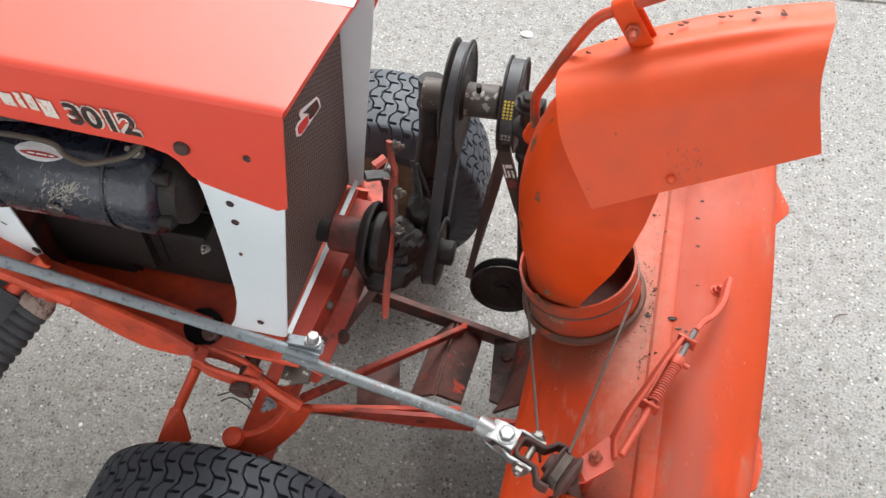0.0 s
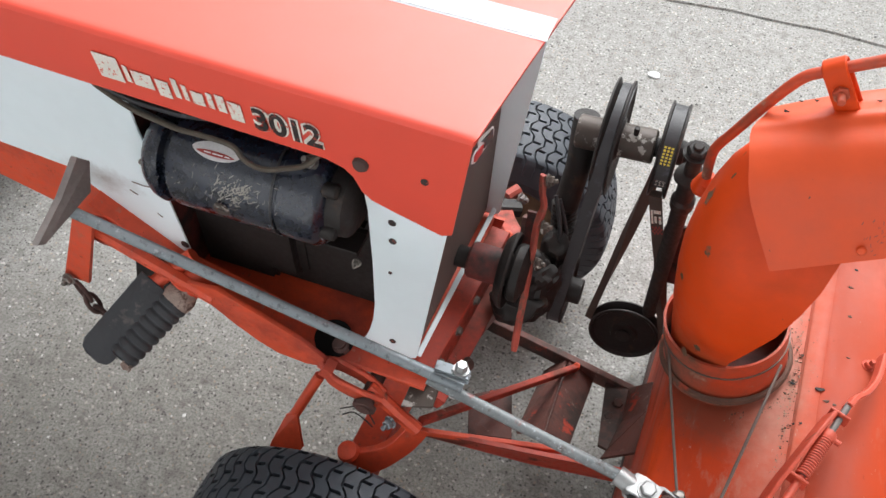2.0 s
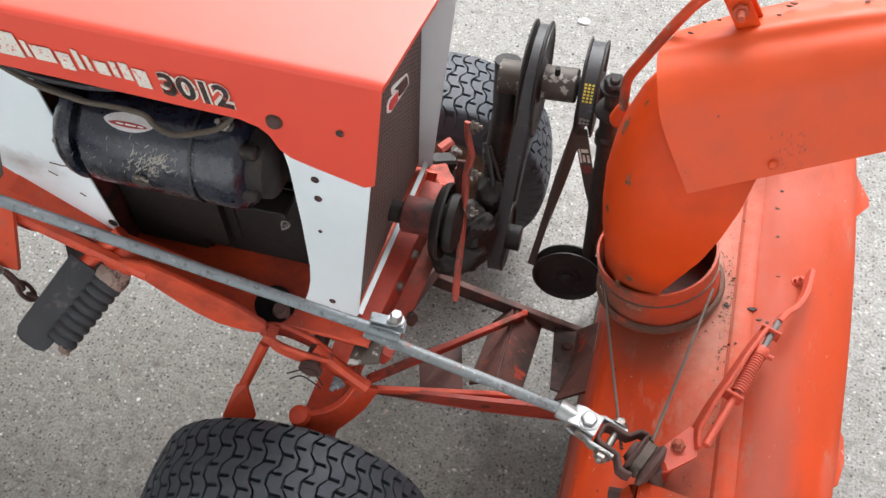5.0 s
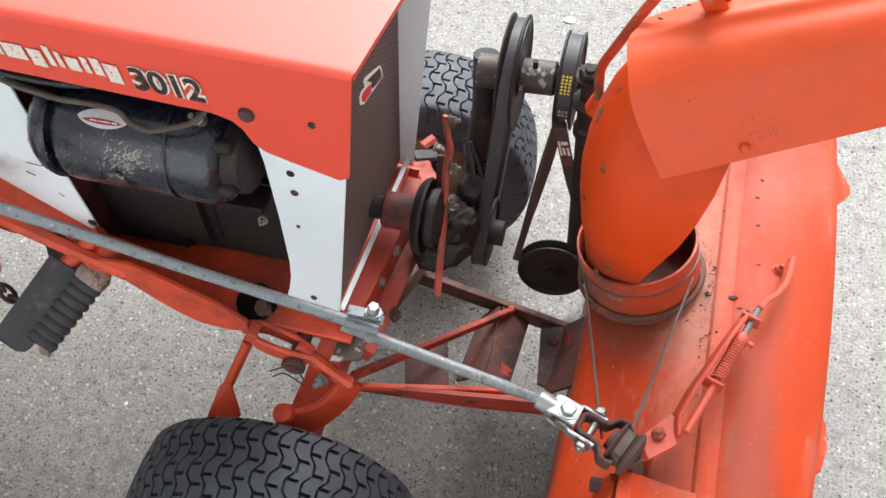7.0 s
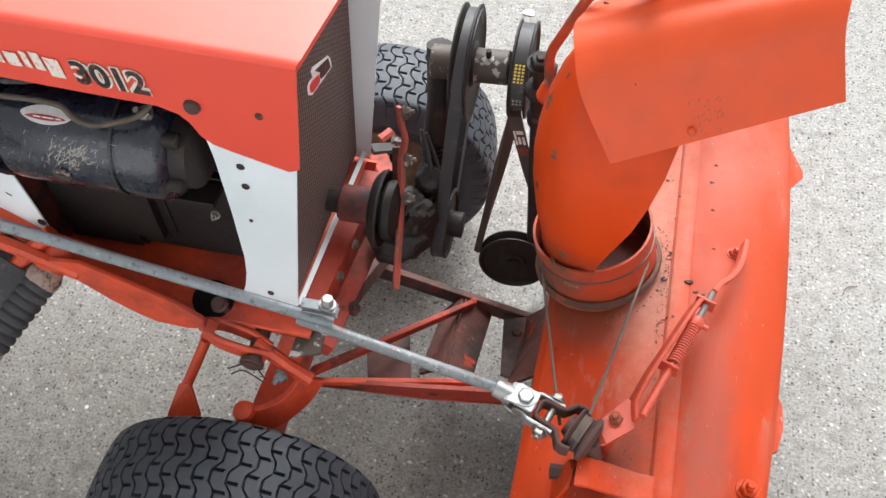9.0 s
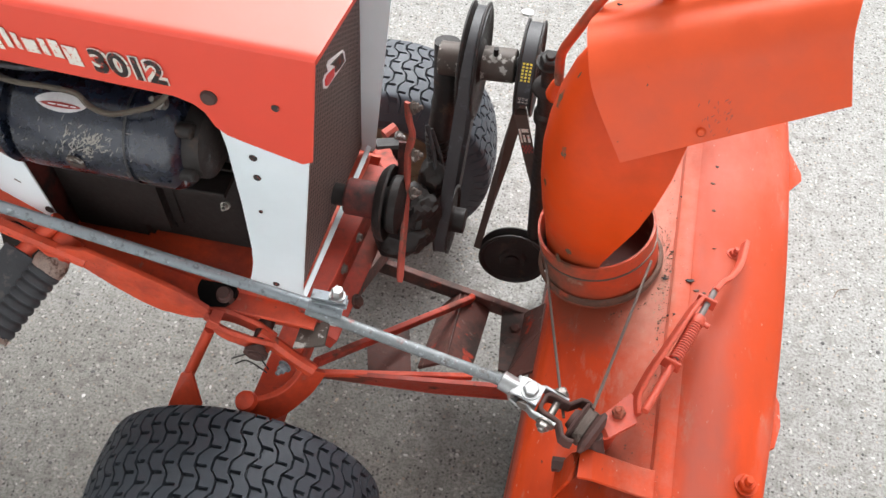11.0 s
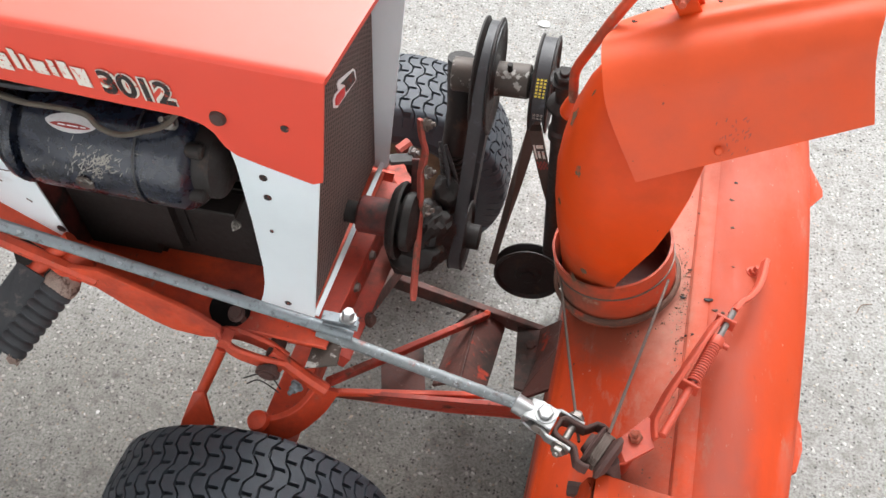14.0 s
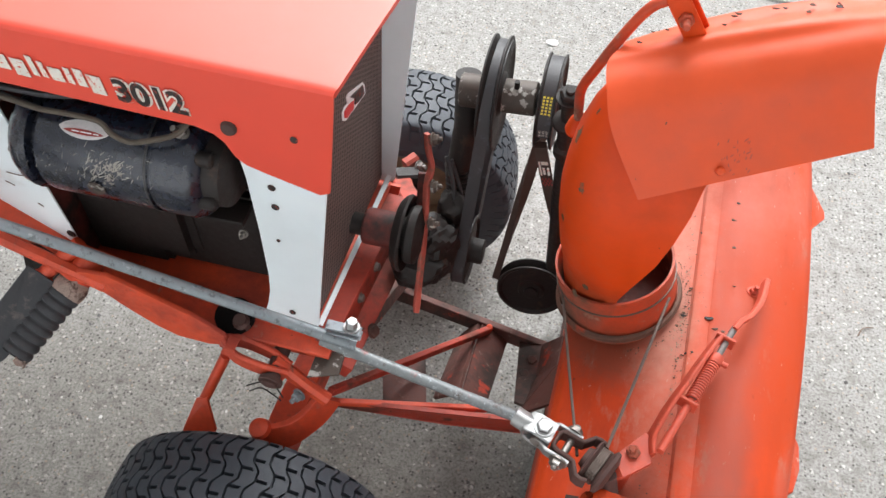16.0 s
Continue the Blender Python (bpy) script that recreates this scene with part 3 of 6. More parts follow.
def build_stripe():
    for y0, y1, mat, nm, lift in ((0.830, 0.868, M_GREY, "stripe_border", 0.0004), (0.834, 0.8635, M_STRIPE, "white_stripe", 0.0009)):
        bm = B()
        pts = []
        xf = -0.092 if mat is M_GREY else -0.095
        for x in (-1.19, -0.8, -0.45, xf):
            for y in (y0, y1):
                pts.append(bm.verts.new((x, y, 0.907 + 0.004 * (1 - ((y - MID) / 0.156) ** 2) + 0.0016 + lift + 0.034 * (-0.105 - x))))
        for i in range(3):
            bm.faces.new((pts[2 * i], pts[2 * i + 1], pts[2 * i + 3], pts[2 * i + 2]))
        part(nm, bm, mat, hood, "white centre stripe" if mat is M_STRIPE else "grey stripe edging", smooth=False)


build_stripe()


def lettering():
    """The model number in dark figures with pale edges, and pale blocks where the maker's name stands."""
    def number(offset, mat, name, out):
        cu = bpy.data.curves.new(name, "FONT")
        cu.body, cu.size, cu.extrude, cu.offset, cu.space_character = "3012", 0.040, 0.0003, offset, 1.02
        tmp = bpy.data.objects.new(name, cu)
        scene.collection.objects.link(tmp)
        dg = bpy.context.evaluated_depsgraph_get()
        dg.update()
        me = bpy.data.meshes.new_from_object(tmp.evaluated_get(dg))
        bpy.data.objects.remove(tmp)
        xs = [v.co.x for v in me.vertices]
        ys = [v.co.y for v in me.vertices]
        for v in me.vertices:
            u, w = (v.co.x - min(xs)) / (max(xs) - min(xs)), (v.co.y - min(ys)) / (max(ys) - min(ys))
            g = offset
            x = -0.3300 - g * 0.35 + u * (0.0695 + g * 0.7)
            z = 0.8475 - g * 0.35 + w * (0.0290 + g * 0.7) - 0.003 * u
            p = hood_side(x, z, out + v.co.z)
            v.co = p
        me.materials.clear()
        me.materials.append(mat)
        ob = new(name, me)
        ob.parent = hood
        return ob

    number(0.0036, M_LETTER, "number_outline", 0.0005)
    number(0.0009, M_INK, "number", 0.0014)
    blocks = [(-0.494, -0.466, 0.862, 0.894), (-0.463, -0.457, 0.865, 0.886), (-0.455, -0.432, 0.863, 0.882), (-0.429, -0.414, 0.857, 0.879), (-0.410, -0.403, 0.861, 0.886),
              (-0.400, -0.394, 0.861, 0.881), (-0.391, -0.377, 0.859, 0.876), (-0.374, -0.367, 0.859, 0.879), (-0.364, -0.354, 0.858, 0.880), (-0.352, -0.337, 0.851, 0.875)]
    for x0, x1, z0, z1 in blocks:
        x0, x1 = x0 - 0.004, x1 - 0.005
        on_hood([(x0, z0), (x1, z0 - 0.001), (x1, z1 - 0.001), (x0, z1)], M_LETTER, "letter_block", label="pale worn name block")


lettering()


def hood_fixings():
    bm = B()
    p = hood_side(-0.2235, 0.8365)
    lathe(bm, [(0, 0), (0.0082, 0), (0.0082, 0.0015), (0.0066, 0.004), (0.003, 0.005), (0, 0.005)], p, (0, -1, 0.08), 20)
    part("hood_bolt", bm, M_RUST, hood, "rusted round bolt head")
    # a dark disc paints in the shade of an empty bolt hole
    bm = B()
    p = hood_side(-0.159, 0.837)
    lathe(bm, [(0, 0.0002), (0.0036, 0.0002), (0.0040, 0.0008), (0, 0.0008)], p, (0, -1, 0.08), 14)
    part("bolt_hole", bm, M_INK, hood, "dark disc painted for a shaded empty hole")
    # the badge on the front: a slanted outline with a dark upper and a red lower field
    def badge(pts, mat, nm, up):
        bm_ = B()
        plate(bm_, [Vector((-0.134 + up - (0.81 - z) * 0.10 + 0.06 * (y - 0.7185), y, z)) for y, z in pts], 0.0012, (1, 0, -0.1))
        part(nm, bm_, mat, hood, "plain badge shape", smooth=False)
    badge([(0.797, 0.823), (0.802, 0.816), (0.806, 0.801), (0.788, 0.804), (0.752, 0.811), (0.744, 0.818), (0.743, 0.829), (0.748, 0.832), (0.757, 0.829), (0.753, 0.840), (0.757, 0.842)], M_STRIPE, "badge_edge", 0.0)
    badge([(0.794, 0.822), (0.800, 0.806), (0.784, 0.809), (0.774, 0.813), (0.773, 0.822), (0.760, 0.835)], M_INK, "badge_upper", 0.0012)
    badge([(0.770, 0.822), (0.770, 0.812), (0.753, 0.814), (0.747, 0.819), (0.746, 0.828), (0.751, 0.829), (0.761, 0.826)], M_REDINK, "badge_lower", 0.0012)


hood_fixings()


def side_panel(name, pts, y0, lean, holes, sgn=1, label=""):
    """An upright sheet-metal panel, given by (x, z) corners; holes are dark discs that paint in their shade."""
    def at(x, z, out=0.0):
        y = y0 + (0.75 - z) * lean - out
        return Vector((x, y if sgn > 0 else 2 * MID - y, z))
    bm = B()
    plate(bm, [at(x, z) for x, z in pts], 0.0025, (0, -sgn, 0.0))
    ob = part(name, bm, M_WHITE, tractor, label, smooth=False)
    for x, z, r in holes:
        bm = B()
        lathe(bm, [(0, 0.0003), (r * 0.8, 0.0003), (r, 0.0012), (r * 1.1, 0.0004)], at(x, z, 0), (0, -sgn, 0), 16)
        part("punched_hole", bm, M_INK, ob, "dark disc painted for a shaded round hole")
    return ob


FRONT_PANEL = [(-0.128, 0.850), (-0.142, 0.757), (-0.184, 0.484), (-0.1865, 0.478), (-0.192, 0.475), (-0.262, 0.476), (-0.254, 0.492), (-0.247, 0.512), (-0.240, 0.540), (-0.2355, 0.575), (-0.232, 0.66), (-0.231, 0.75), (-0.238, 0.850)]
PANEL_HOLES = [(-0.204, 0.740, 0.0042), (-0.205, 0.709, 0.0042), (-0.211, 0.650, 0.0022), (-0.216, 0.5035, 0.0040)]
near_panel = side_panel("side_panel", FRONT_PANEL, 0.7085, 0.02, PANEL_HOLES, 1, "white painted front side panel with bolt holes")
far_panel = side_panel("side_panel", [(x + 0.012 + (0.76 - z) * 0.03, z) for x, z in FRONT_PANEL], 0.7085, 0.02, [], -1, "white painted far side panel")
REAR_PANEL = [(-0.500, 0.85), (-0.500, 0.775), (-0.497, 0.72), (-0.489, 0.548), (-0.496, 0.546), (-0.607, 0.640), (-0.633, 0.664), (-0.75, 0.675), (-1.15, 0.70), (-1.15, 0.87)]
rear_panel = side_panel("side_panel", REAR_PANEL, 0.708, 0.02, [(-0.4945, 0.574, 0.0055)], 1, "white painted rear side panel with scuffs")
bm = B()
plate(bm, [(-0.719, 0.7055, 0.741), (-0.725, 0.7055, 0.686), (-0.90, 0.7055, 0.684), (-0.90, 0.7055, 0.76), (-0.74, 0.7055, 0.748)], 0.003, (0, -1, 0))
lap = part("panel_lap", bm, M_WHITE, rear_panel, "white overlapping panel edge", smooth=False)
for p, q in (((-0.536, 0.7062, 0.6775), (-0.520, 0.7062, 0.6762)), ((-0.520, 0.7062, 0.6762), (-0.499, 0.7062, 0.6795)), ((-0.545, 0.7066, 0.6600), (-0.535, 0.7066, 0.6545)), ((-0.516, 0.7070, 0.6290), (-0.510, 0.7070, 0.6240))):
    bm = B()
    bar(bm, p, q, 0.0010, 0.0011, c=0.0002)
    part("crack", bm, M_GRIME, rear_panel, "thin dark crack in the white paint", smooth=False)
bm = B()
bolt(bm, (-0.734, 0.7055, 0.709), (0, -1, 0), 0.0055, 0.005)
part("panel_screw", bm, M_STEEL, lap, "dull steel screw")
side_panel("side_panel", REAR_PANEL, 0.708, 0.02, [], -1, "white painted far rear side panel")


def front_end():
    # grille sheet, set back between the panels and leaning with them
    bm = B()
    def gx(z, y):
        return -0.188 + (z - 0.487) * 0.055 + 0.02 * (y - 0.7185)
    plate(bm, [(gx(z, y), y, z) for y, z in ((0.7185, 0.486), (0.9795, 0.486), (0.9795, 0.885), (0.7185, 0.885))], 0.003, (1, 0, -0.1))
    part("grille", bm, M_GRILLE, tractor, "dark perforated metal grille", smooth=False)
    # pale flange at the foot of the grille
    bm = B()
    bar(bm, (-0.183, 0.716, 0.484), (-0.172, 0.990, 0.486), 0.007, 0.003, up=(0.5, 0, 1))
    part("grille_flange", bm, M_WHITE, tractor, "white flange under the grille")
    # front cross channel
    bm = B()
    bar(bm, (-0.176, 0.705, 0.450), (-0.154, 0.960, 0.450), 0.028, 0.046, up=(0, 0, 1))
    cross = part("front_cross_member", bm, M_DIRTYRED, tractor, "red painted front cross channel")
    bm = B()
    bar(bm, (-0.158, 0.700, 0.412), (-0.138, 0.930, 0.412), 0.026, 0.028, up=(0.5, 0, 1))
    part("front_angle", bm, M_DIRTYRED, tractor, "red painted angle iron")
    for y in (0.73, 0.785, 0.84, 0.895, 0.945):
        bm = B()
        bolt(bm, (-0.162 + 0.086 * (y - 0.705), y, 0.458), (1, 0, 0.1), 0.005, 0.005)
        part("bolt", bm, M_STEEL, cross)
    for y in (0.765, 0.88):
        bm = B()
        bolt(bm, (-0.139 + 0.086 * (y - 0.70), y, 0.416), (1, 0, 0.5), 0.007, 0.006)
        part("bolt", bm, M_RUSTY, cross)


front_end()


def chassis():
    """Side plates of the frame, the floor under the engine, with a black disc for the axle pin's shaded hole."""
    PL = [(-1.15, 0.60), (-0.78, 0.60), (-0.66, 0.565), (-0.57, 0.525), (-0.49, 0.470), (-0.385, 0.412), (-0.30, 0.405), (-0.17, 0.400), (-0.155, 0.470), (-0.262, 0.472), (-0.35, 0.50), (-0.49, 0.545), (-0.607, 0.636), (-0.64, 0.662), (-1.15, 0.69)]
    for sgn, lab in ((1, "red painted chassis side plate"), (-1, "red painted far chassis side plate")):
        y = 0.714
        bm = B()
        plate(bm, [(x, y if sgn > 0 else 2 * MID - y, z) for x, z in PL], 0.005, (0, -sgn, 0))
        part("chassis_plate", bm, M_RED, tractor, lab, smooth=False)
    # top flange of the near rail
    bm = B()
    sweep(bm, [(-0.60, 0.702, 0.632), (-0.49, 0.702, 0.546), (-0.385, 0.702, 0.492), (-0.29, 0.702, 0.462), (-0.165, 0.702, 0.455)], rect(0.03, 0.006), up=(0, 0, 1))
    part("rail_flange", bm, M_RED, tractor, "red painted rail flange")
    # floor under the engine
    bm = B()
    plate(bm, [(-0.60, 0.72, 0.480), (-0.17, 0.72, 0.470), (-0.17, 0.98, 0.470), (-0.60, 0.98, 0.480)], 0.005, (0, 0, 1))
    fl = part("engine_floor", bm, M_RED, tractor, "red painted engine floor plate", smooth=False)
    # a black disc paints in the shaded opening
    bm = B()
    lathe(bm, [(0.0, 0.0008), (0.023, 0.0008), (0.024, 0.0014), (0.025, 0.0012), (0.025, -0.012)], (-0.297, 0.706, 0.476), (0, -0.25, 0.97), 28)
    part("axle_hole", bm, M_HOLE, fl, "black disc painted for a shaded round opening")
    bm = B()
    lathe(bm, [(0, 0), (0.011, 0), (0.011, 0.012), (0.008, 0.014), (0.008, 0.020), (0, 0.020)], (-0.284, 0.702, 0.466), (0, -0.25, 0.95), 18)
    part("pivot_pin", bm, M_RUST, fl, "worn pivot pin")


chassis()


def engine():
    for c, s in (((-0.36, 0.86, 0.62), (0.25, 0.20, 0.26)), ((-0.38, 0.85, 0.80), (0.22, 0.20, 0.12)), ((-0.40, 0.775, 0.60), (0.10, 0.06, 0.16)), ((-0.30, 0.79, 0.58), (0.06, 0.05, 0.14)), ((-0.45, 0.86, 0.56), (0.12, 0.22, 0.14))):
        bm = B()
        m_ = Matrix.Translation(c) @ Matrix.Diagonal((*s, 1))
        g = bmesh.ops.create_cube(bm, size=1, matrix=m_)
        bmesh.ops.bevel(bm, geom=list({e_ for v in g["verts"] for e_ in v.link_edges}), offset=0.012, segments=2, affect="EDGES")
        part("engine_block", bm, M_ENGINE, tractor, "black grimy engine casting in shadow")
    bm = B()
    for i in range(9):
        z = 0.645 + i * 0.016
        m_ = Matrix.Translation((-0.36, 0.80, z)) @ Matrix.Diagonal((0.20, 0.10, 0.003, 1))
        bmesh.ops.create_cube(bm, size=1, matrix=m_)
    part("cooling_fins", bm, M_ENGINE, tractor, "black cooling fins")
    # firewall behind the engine, its dark red painting in the bay's shade
    bm = B()
    plate(bm, [(-0.515, 0.712, 0.48), (-0.515, 0.985, 0.48), (-0.515, 0.985, 0.90), (-0.515, 0.712, 0.90)], 0.004, (1, 0, 0))
    part("firewall", bm, M_MAROON, tractor, "grimy red firewall with the bay's shade painted in", smooth=False)


engine()


def underside():
    """Unseen masses under the chassis and at the rear end, added behind the view to block light."""
    for c, s_, nm, lab in (((-1.55, MID, 0.40), (0.35, 0.34, 0.34), "unseen_rear_casting", "unseen dark greasy casting added to block light"), ((-1.40, MID, 0.78), (0.62, 0.50, 0.10), "unseen_rear_deck", "unseen red painted rear deck added to block light"),
                           ((-0.96, 0.915, 0.565), (0.86, 0.16, 0.20), "unseen_tunnel", "unseen dark tunnel added between the side plates to block light")):
        bm = B()
        g = bmesh.ops.create_cube(bm, size=1, matrix=Matrix.Translation(c) @ Matrix.Diagonal((*s_, 1)))
        bmesh.ops.bevel(bm, geom=list({e_ for v in g["verts"] for e_ in v.link_edges}), offset=0.025, segments=3, affect="EDGES")
        part(nm, bm, M_RED if nm == "unseen_rear_deck" else M_DARK, tractor, lab)
    bm = B()
    rod(bm, (-1.55, 0.46, 0.29), (-1.55, 2 * MID - 0.46, 0.29), 0.024, 18)
    part("rear_axle", bm, M_DARK, tractor, "dark rear axle tube")


underside()


def generator():
    """The starter generator slung on the engine's side, with end caps, band, label and terminals."""
    o = Vector((-0.472, 0.722, 0.742))
    R = 0.058
    bm = B()
    lathe(bm, [(0, 0.026), (R - 0.006, 0.026), (R - 0.001, 0.029), (R, 0.035), (R, 0.151), (R - 0.0015, 0.153), (R - 0.0015, 0.1565), (R, 0.158),
               (R, 0.192), (R - 0.004, 0.199), (R - 0.014, 0.205), (0, 0.205)], o, (1, 0, 0), 48)
    gen = part("starter_generator", bm, M_GEN, tractor, "black starter generator with scratched paint")
    bm = B()
    lathe(bm, [(0, -0.012), (R - 0.018, -0.012), (R - 0.008, -0.006), (R - 0.001, 0.004), (R + 0.001, 0.012), (R - 0.003, 0.016), (R - 0.014, 0.017), (R - 0.014, 0.030)], o, (1, 0, 0), 40)
    part("end_cap", bm, M_GEN, gen, "black fan end cap")
    bm = B()
    lathe(bm, [(0.020, 0.198), (0.040, 0.200), (0.043, 0.205), (0.041, 0.222), (0.030, 0.228), (0, 0.228)], o, (1, 0, 0), 32)
    for an in (0.95, -0.25):
        at = o + Vector((0.197, -math.cos(an) * 0.043, math.sin(an) * 0.043))
        rod(bm, at, at + Vector((0.020, 0, 0)), 0.0085, 12, cham=0.002)
    part("drive_end", bm, M_DARK, gen, "black drive end casting")
    bm = B()
    lathe(bm, [(R + 0.0004, 0.1505), (R + 0.0009, 0.1512), (R + 0.0009, 0.1525), (R + 0.0004, 0.1532)], o, (1, 0, 0), 48, closed=True)
    part("seam_band", bm, M_BLACK, gen, "dark seam band")
    # oval label on the upper face
    def on_gen(x, ang, up=0.0):
        return o + Vector((x, -math.cos(ang) * (R + up), math.sin(ang) * (R + up)))
    for k, mat, nm, up, half_l, half_a in ((0, M_PLATE, "label_plate", 0.0006, 0.028, 0.17), (1, M_REDPRINT, "label_print", 0.0011, 0.022, 0.05)):
        bm = B()
        vs = []
        mid = on_gen(0.083, 1.03 - 0.05 * k, up)
        c = bm.verts.new(mid)
        N = 28
        for i in range(N):
            t = 2 * math.pi * i / N
            vs.append(bm.verts.new(on_gen(0.083 + half_l * math.cos(t), 1.03 - 0.05 * k + half_a * math.sin(t) * abs(math.sin(t)) ** 0.35, up)))
        for i in range(N):
            bm.faces.new((c, vs[i], vs[(i + 1) % N]))
        part(nm, bm, mat, gen, "oval metal label" if k == 0 else "red printed band")
    for x, w in ((0.070, 0.008), (0.080, 0.012), (0.094, 0.006)):
        bm = B()
        plate(bm, [on_gen(x, 0.97, 0.0014), on_gen(x + w, 0.97, 0.0014), on_gen(x + w, 0.99, 0.0014), on_gen(x, 0.99, 0.0014)], 0.0004)
        part("print_bar", bm, M_STRIPE, gen, "pale print bar", smooth=False)
    # scratches through the paint
    bm = B()
    rnd = random.Random(5)
    for k in range(165):
        core = k < 110
        x = 0.112 + (rnd.gauss(0, 0.011) if core else rnd.gauss(-0.012, 0.030))
        an = 0.36 + (rnd.gauss(0, 0.13) if core else rnd.gauss(0.05, 0.32))
        x += (0.36 - an) * -0.02
        l, w, sl = rnd.uniform(0.0008, 0.0055) * (1 if core else 0.8), rnd.uniform(0.0002, 0.0010 if core else 0.0004), rnd.gauss(0.95, 0.5)
        c0 = [on_gen(x + l * math.cos(sl) * a1 - w * math.sin(sl) * b1, an + (l * math.sin(sl) * a1 + w * math.cos(sl) * b1) / R, 0.0003) for a1, b1 in ((-1, -1), (1, -0.4), (0.8, 0.6), (-0.7, 1))]
        bm.faces.new([bm.verts.new(p) for p in c0])
    part("scratched_patch", bm, M_SCRATCH, gen, "pale scratches through black paint", smooth=False)["kind"] = "stuff"
    bm = B()
    bolt(bm, o + Vector((-0.013, -0.028, -0.006)), (-1, 0, 0), 0.006, 0.006, 0.006)
    part("end_bolt", bm, M_STEEL, gen, "dull steel end nut")
    bm = B()
    p = on_gen(0.094, -0.06)
    lathe(bm, [(0, 0.0005), (0.0095, 0.0005), (0.0095, 0.002), (0.0075, 0.0026), (0, 0.0016)], p, p - (o + Vector((0.094, 0, 0))), 20)
    screw = part("pole_screw", bm, M_PIPE, gen, "slotted pole screw")
    # a dark bar paints in the slot's shade
    bm = B()
    ax_ = (p - (o + Vector((0.094, 0, 0)))).normalized()
    bar(bm, p + ax_ * 0.0022 + Vector((-0.008, 0, 0.001)), p + ax_ * 0.0022 + Vector((0.008, 0, -0.001)), 0.0016, 0.001, up=ax_)
    part("screw_slot", bm, M_INK, screw, "dark bar painted for the shaded slot", smooth=False)
    bm = B()
    p = on_gen(0.183, 1.30)
    bolt(bm, p, (0, -0.5, 0.8), 0.006, 0.006, 0.012)
    part("terminal", bm, M_STEEL, gen, "steel terminal stud")
    # clamp strap under the barrel and the bolt that draws it tight
    bm = B()
    bar(bm, o + Vector((0.035, -0.010, -R - 0.006)), o + Vector((0.225, -0.004, -R - 0.012)), 0.030, 0.007)
    brk = part("generator_bracket", bm, M_ENGINE, tractor, "black flat bracket under the generator")
    bm = B()
    bolt(bm, (-0.250, 0.706, 0.655), (0.1, -1, 0.3), 0.0036, 0.005, 0.003)
    part("bracket_bolt", bm, M_STEEL, brk, "dull steel bracket bolt")
    # loose cables along the top
    for pts, r, mat, nm in (([(-0.60, 0.725, 0.836), (-0.50, 0.700, 0.816), (-0.455, 0.692, 0.814), (-0.428, 0.690, 0.812), (-0.398, 0.688, 0.815), (-0.362, 0.685, 0.816), (-0.348, 0.680, 0.807), (-0.328, 0.678, 0.803), (-0.304, 0.681, 0.809), (-0.280, 0.694, 0.814), (-0.262, 0.716, 0.838)], 0.0029, M_BRAID, "braided_cable"),
                            ([(-0.62, 0.73, 0.842), (-0.52, 0.708, 0.822), (-0.46, 0.704, 0.818), (-0.40, 0.706, 0.822), (-0.34, 0.72, 0.84)], 0.0032, M_BELT, "black_cable"),
                            ([(-0.60, 0.74, 0.826), (-0.50, 0.712, 0.805), (-0.46, 0.706, 0.800), (-0.44, 0.71, 0.79), (-0.43, 0.73, 0.77)], 0.0026, M_BELT, "thin_cable")):
        bm = B()
        wire(bm, pts, r)
        part(nm, bm, mat, tractor, "slack dirty cable")


generator()


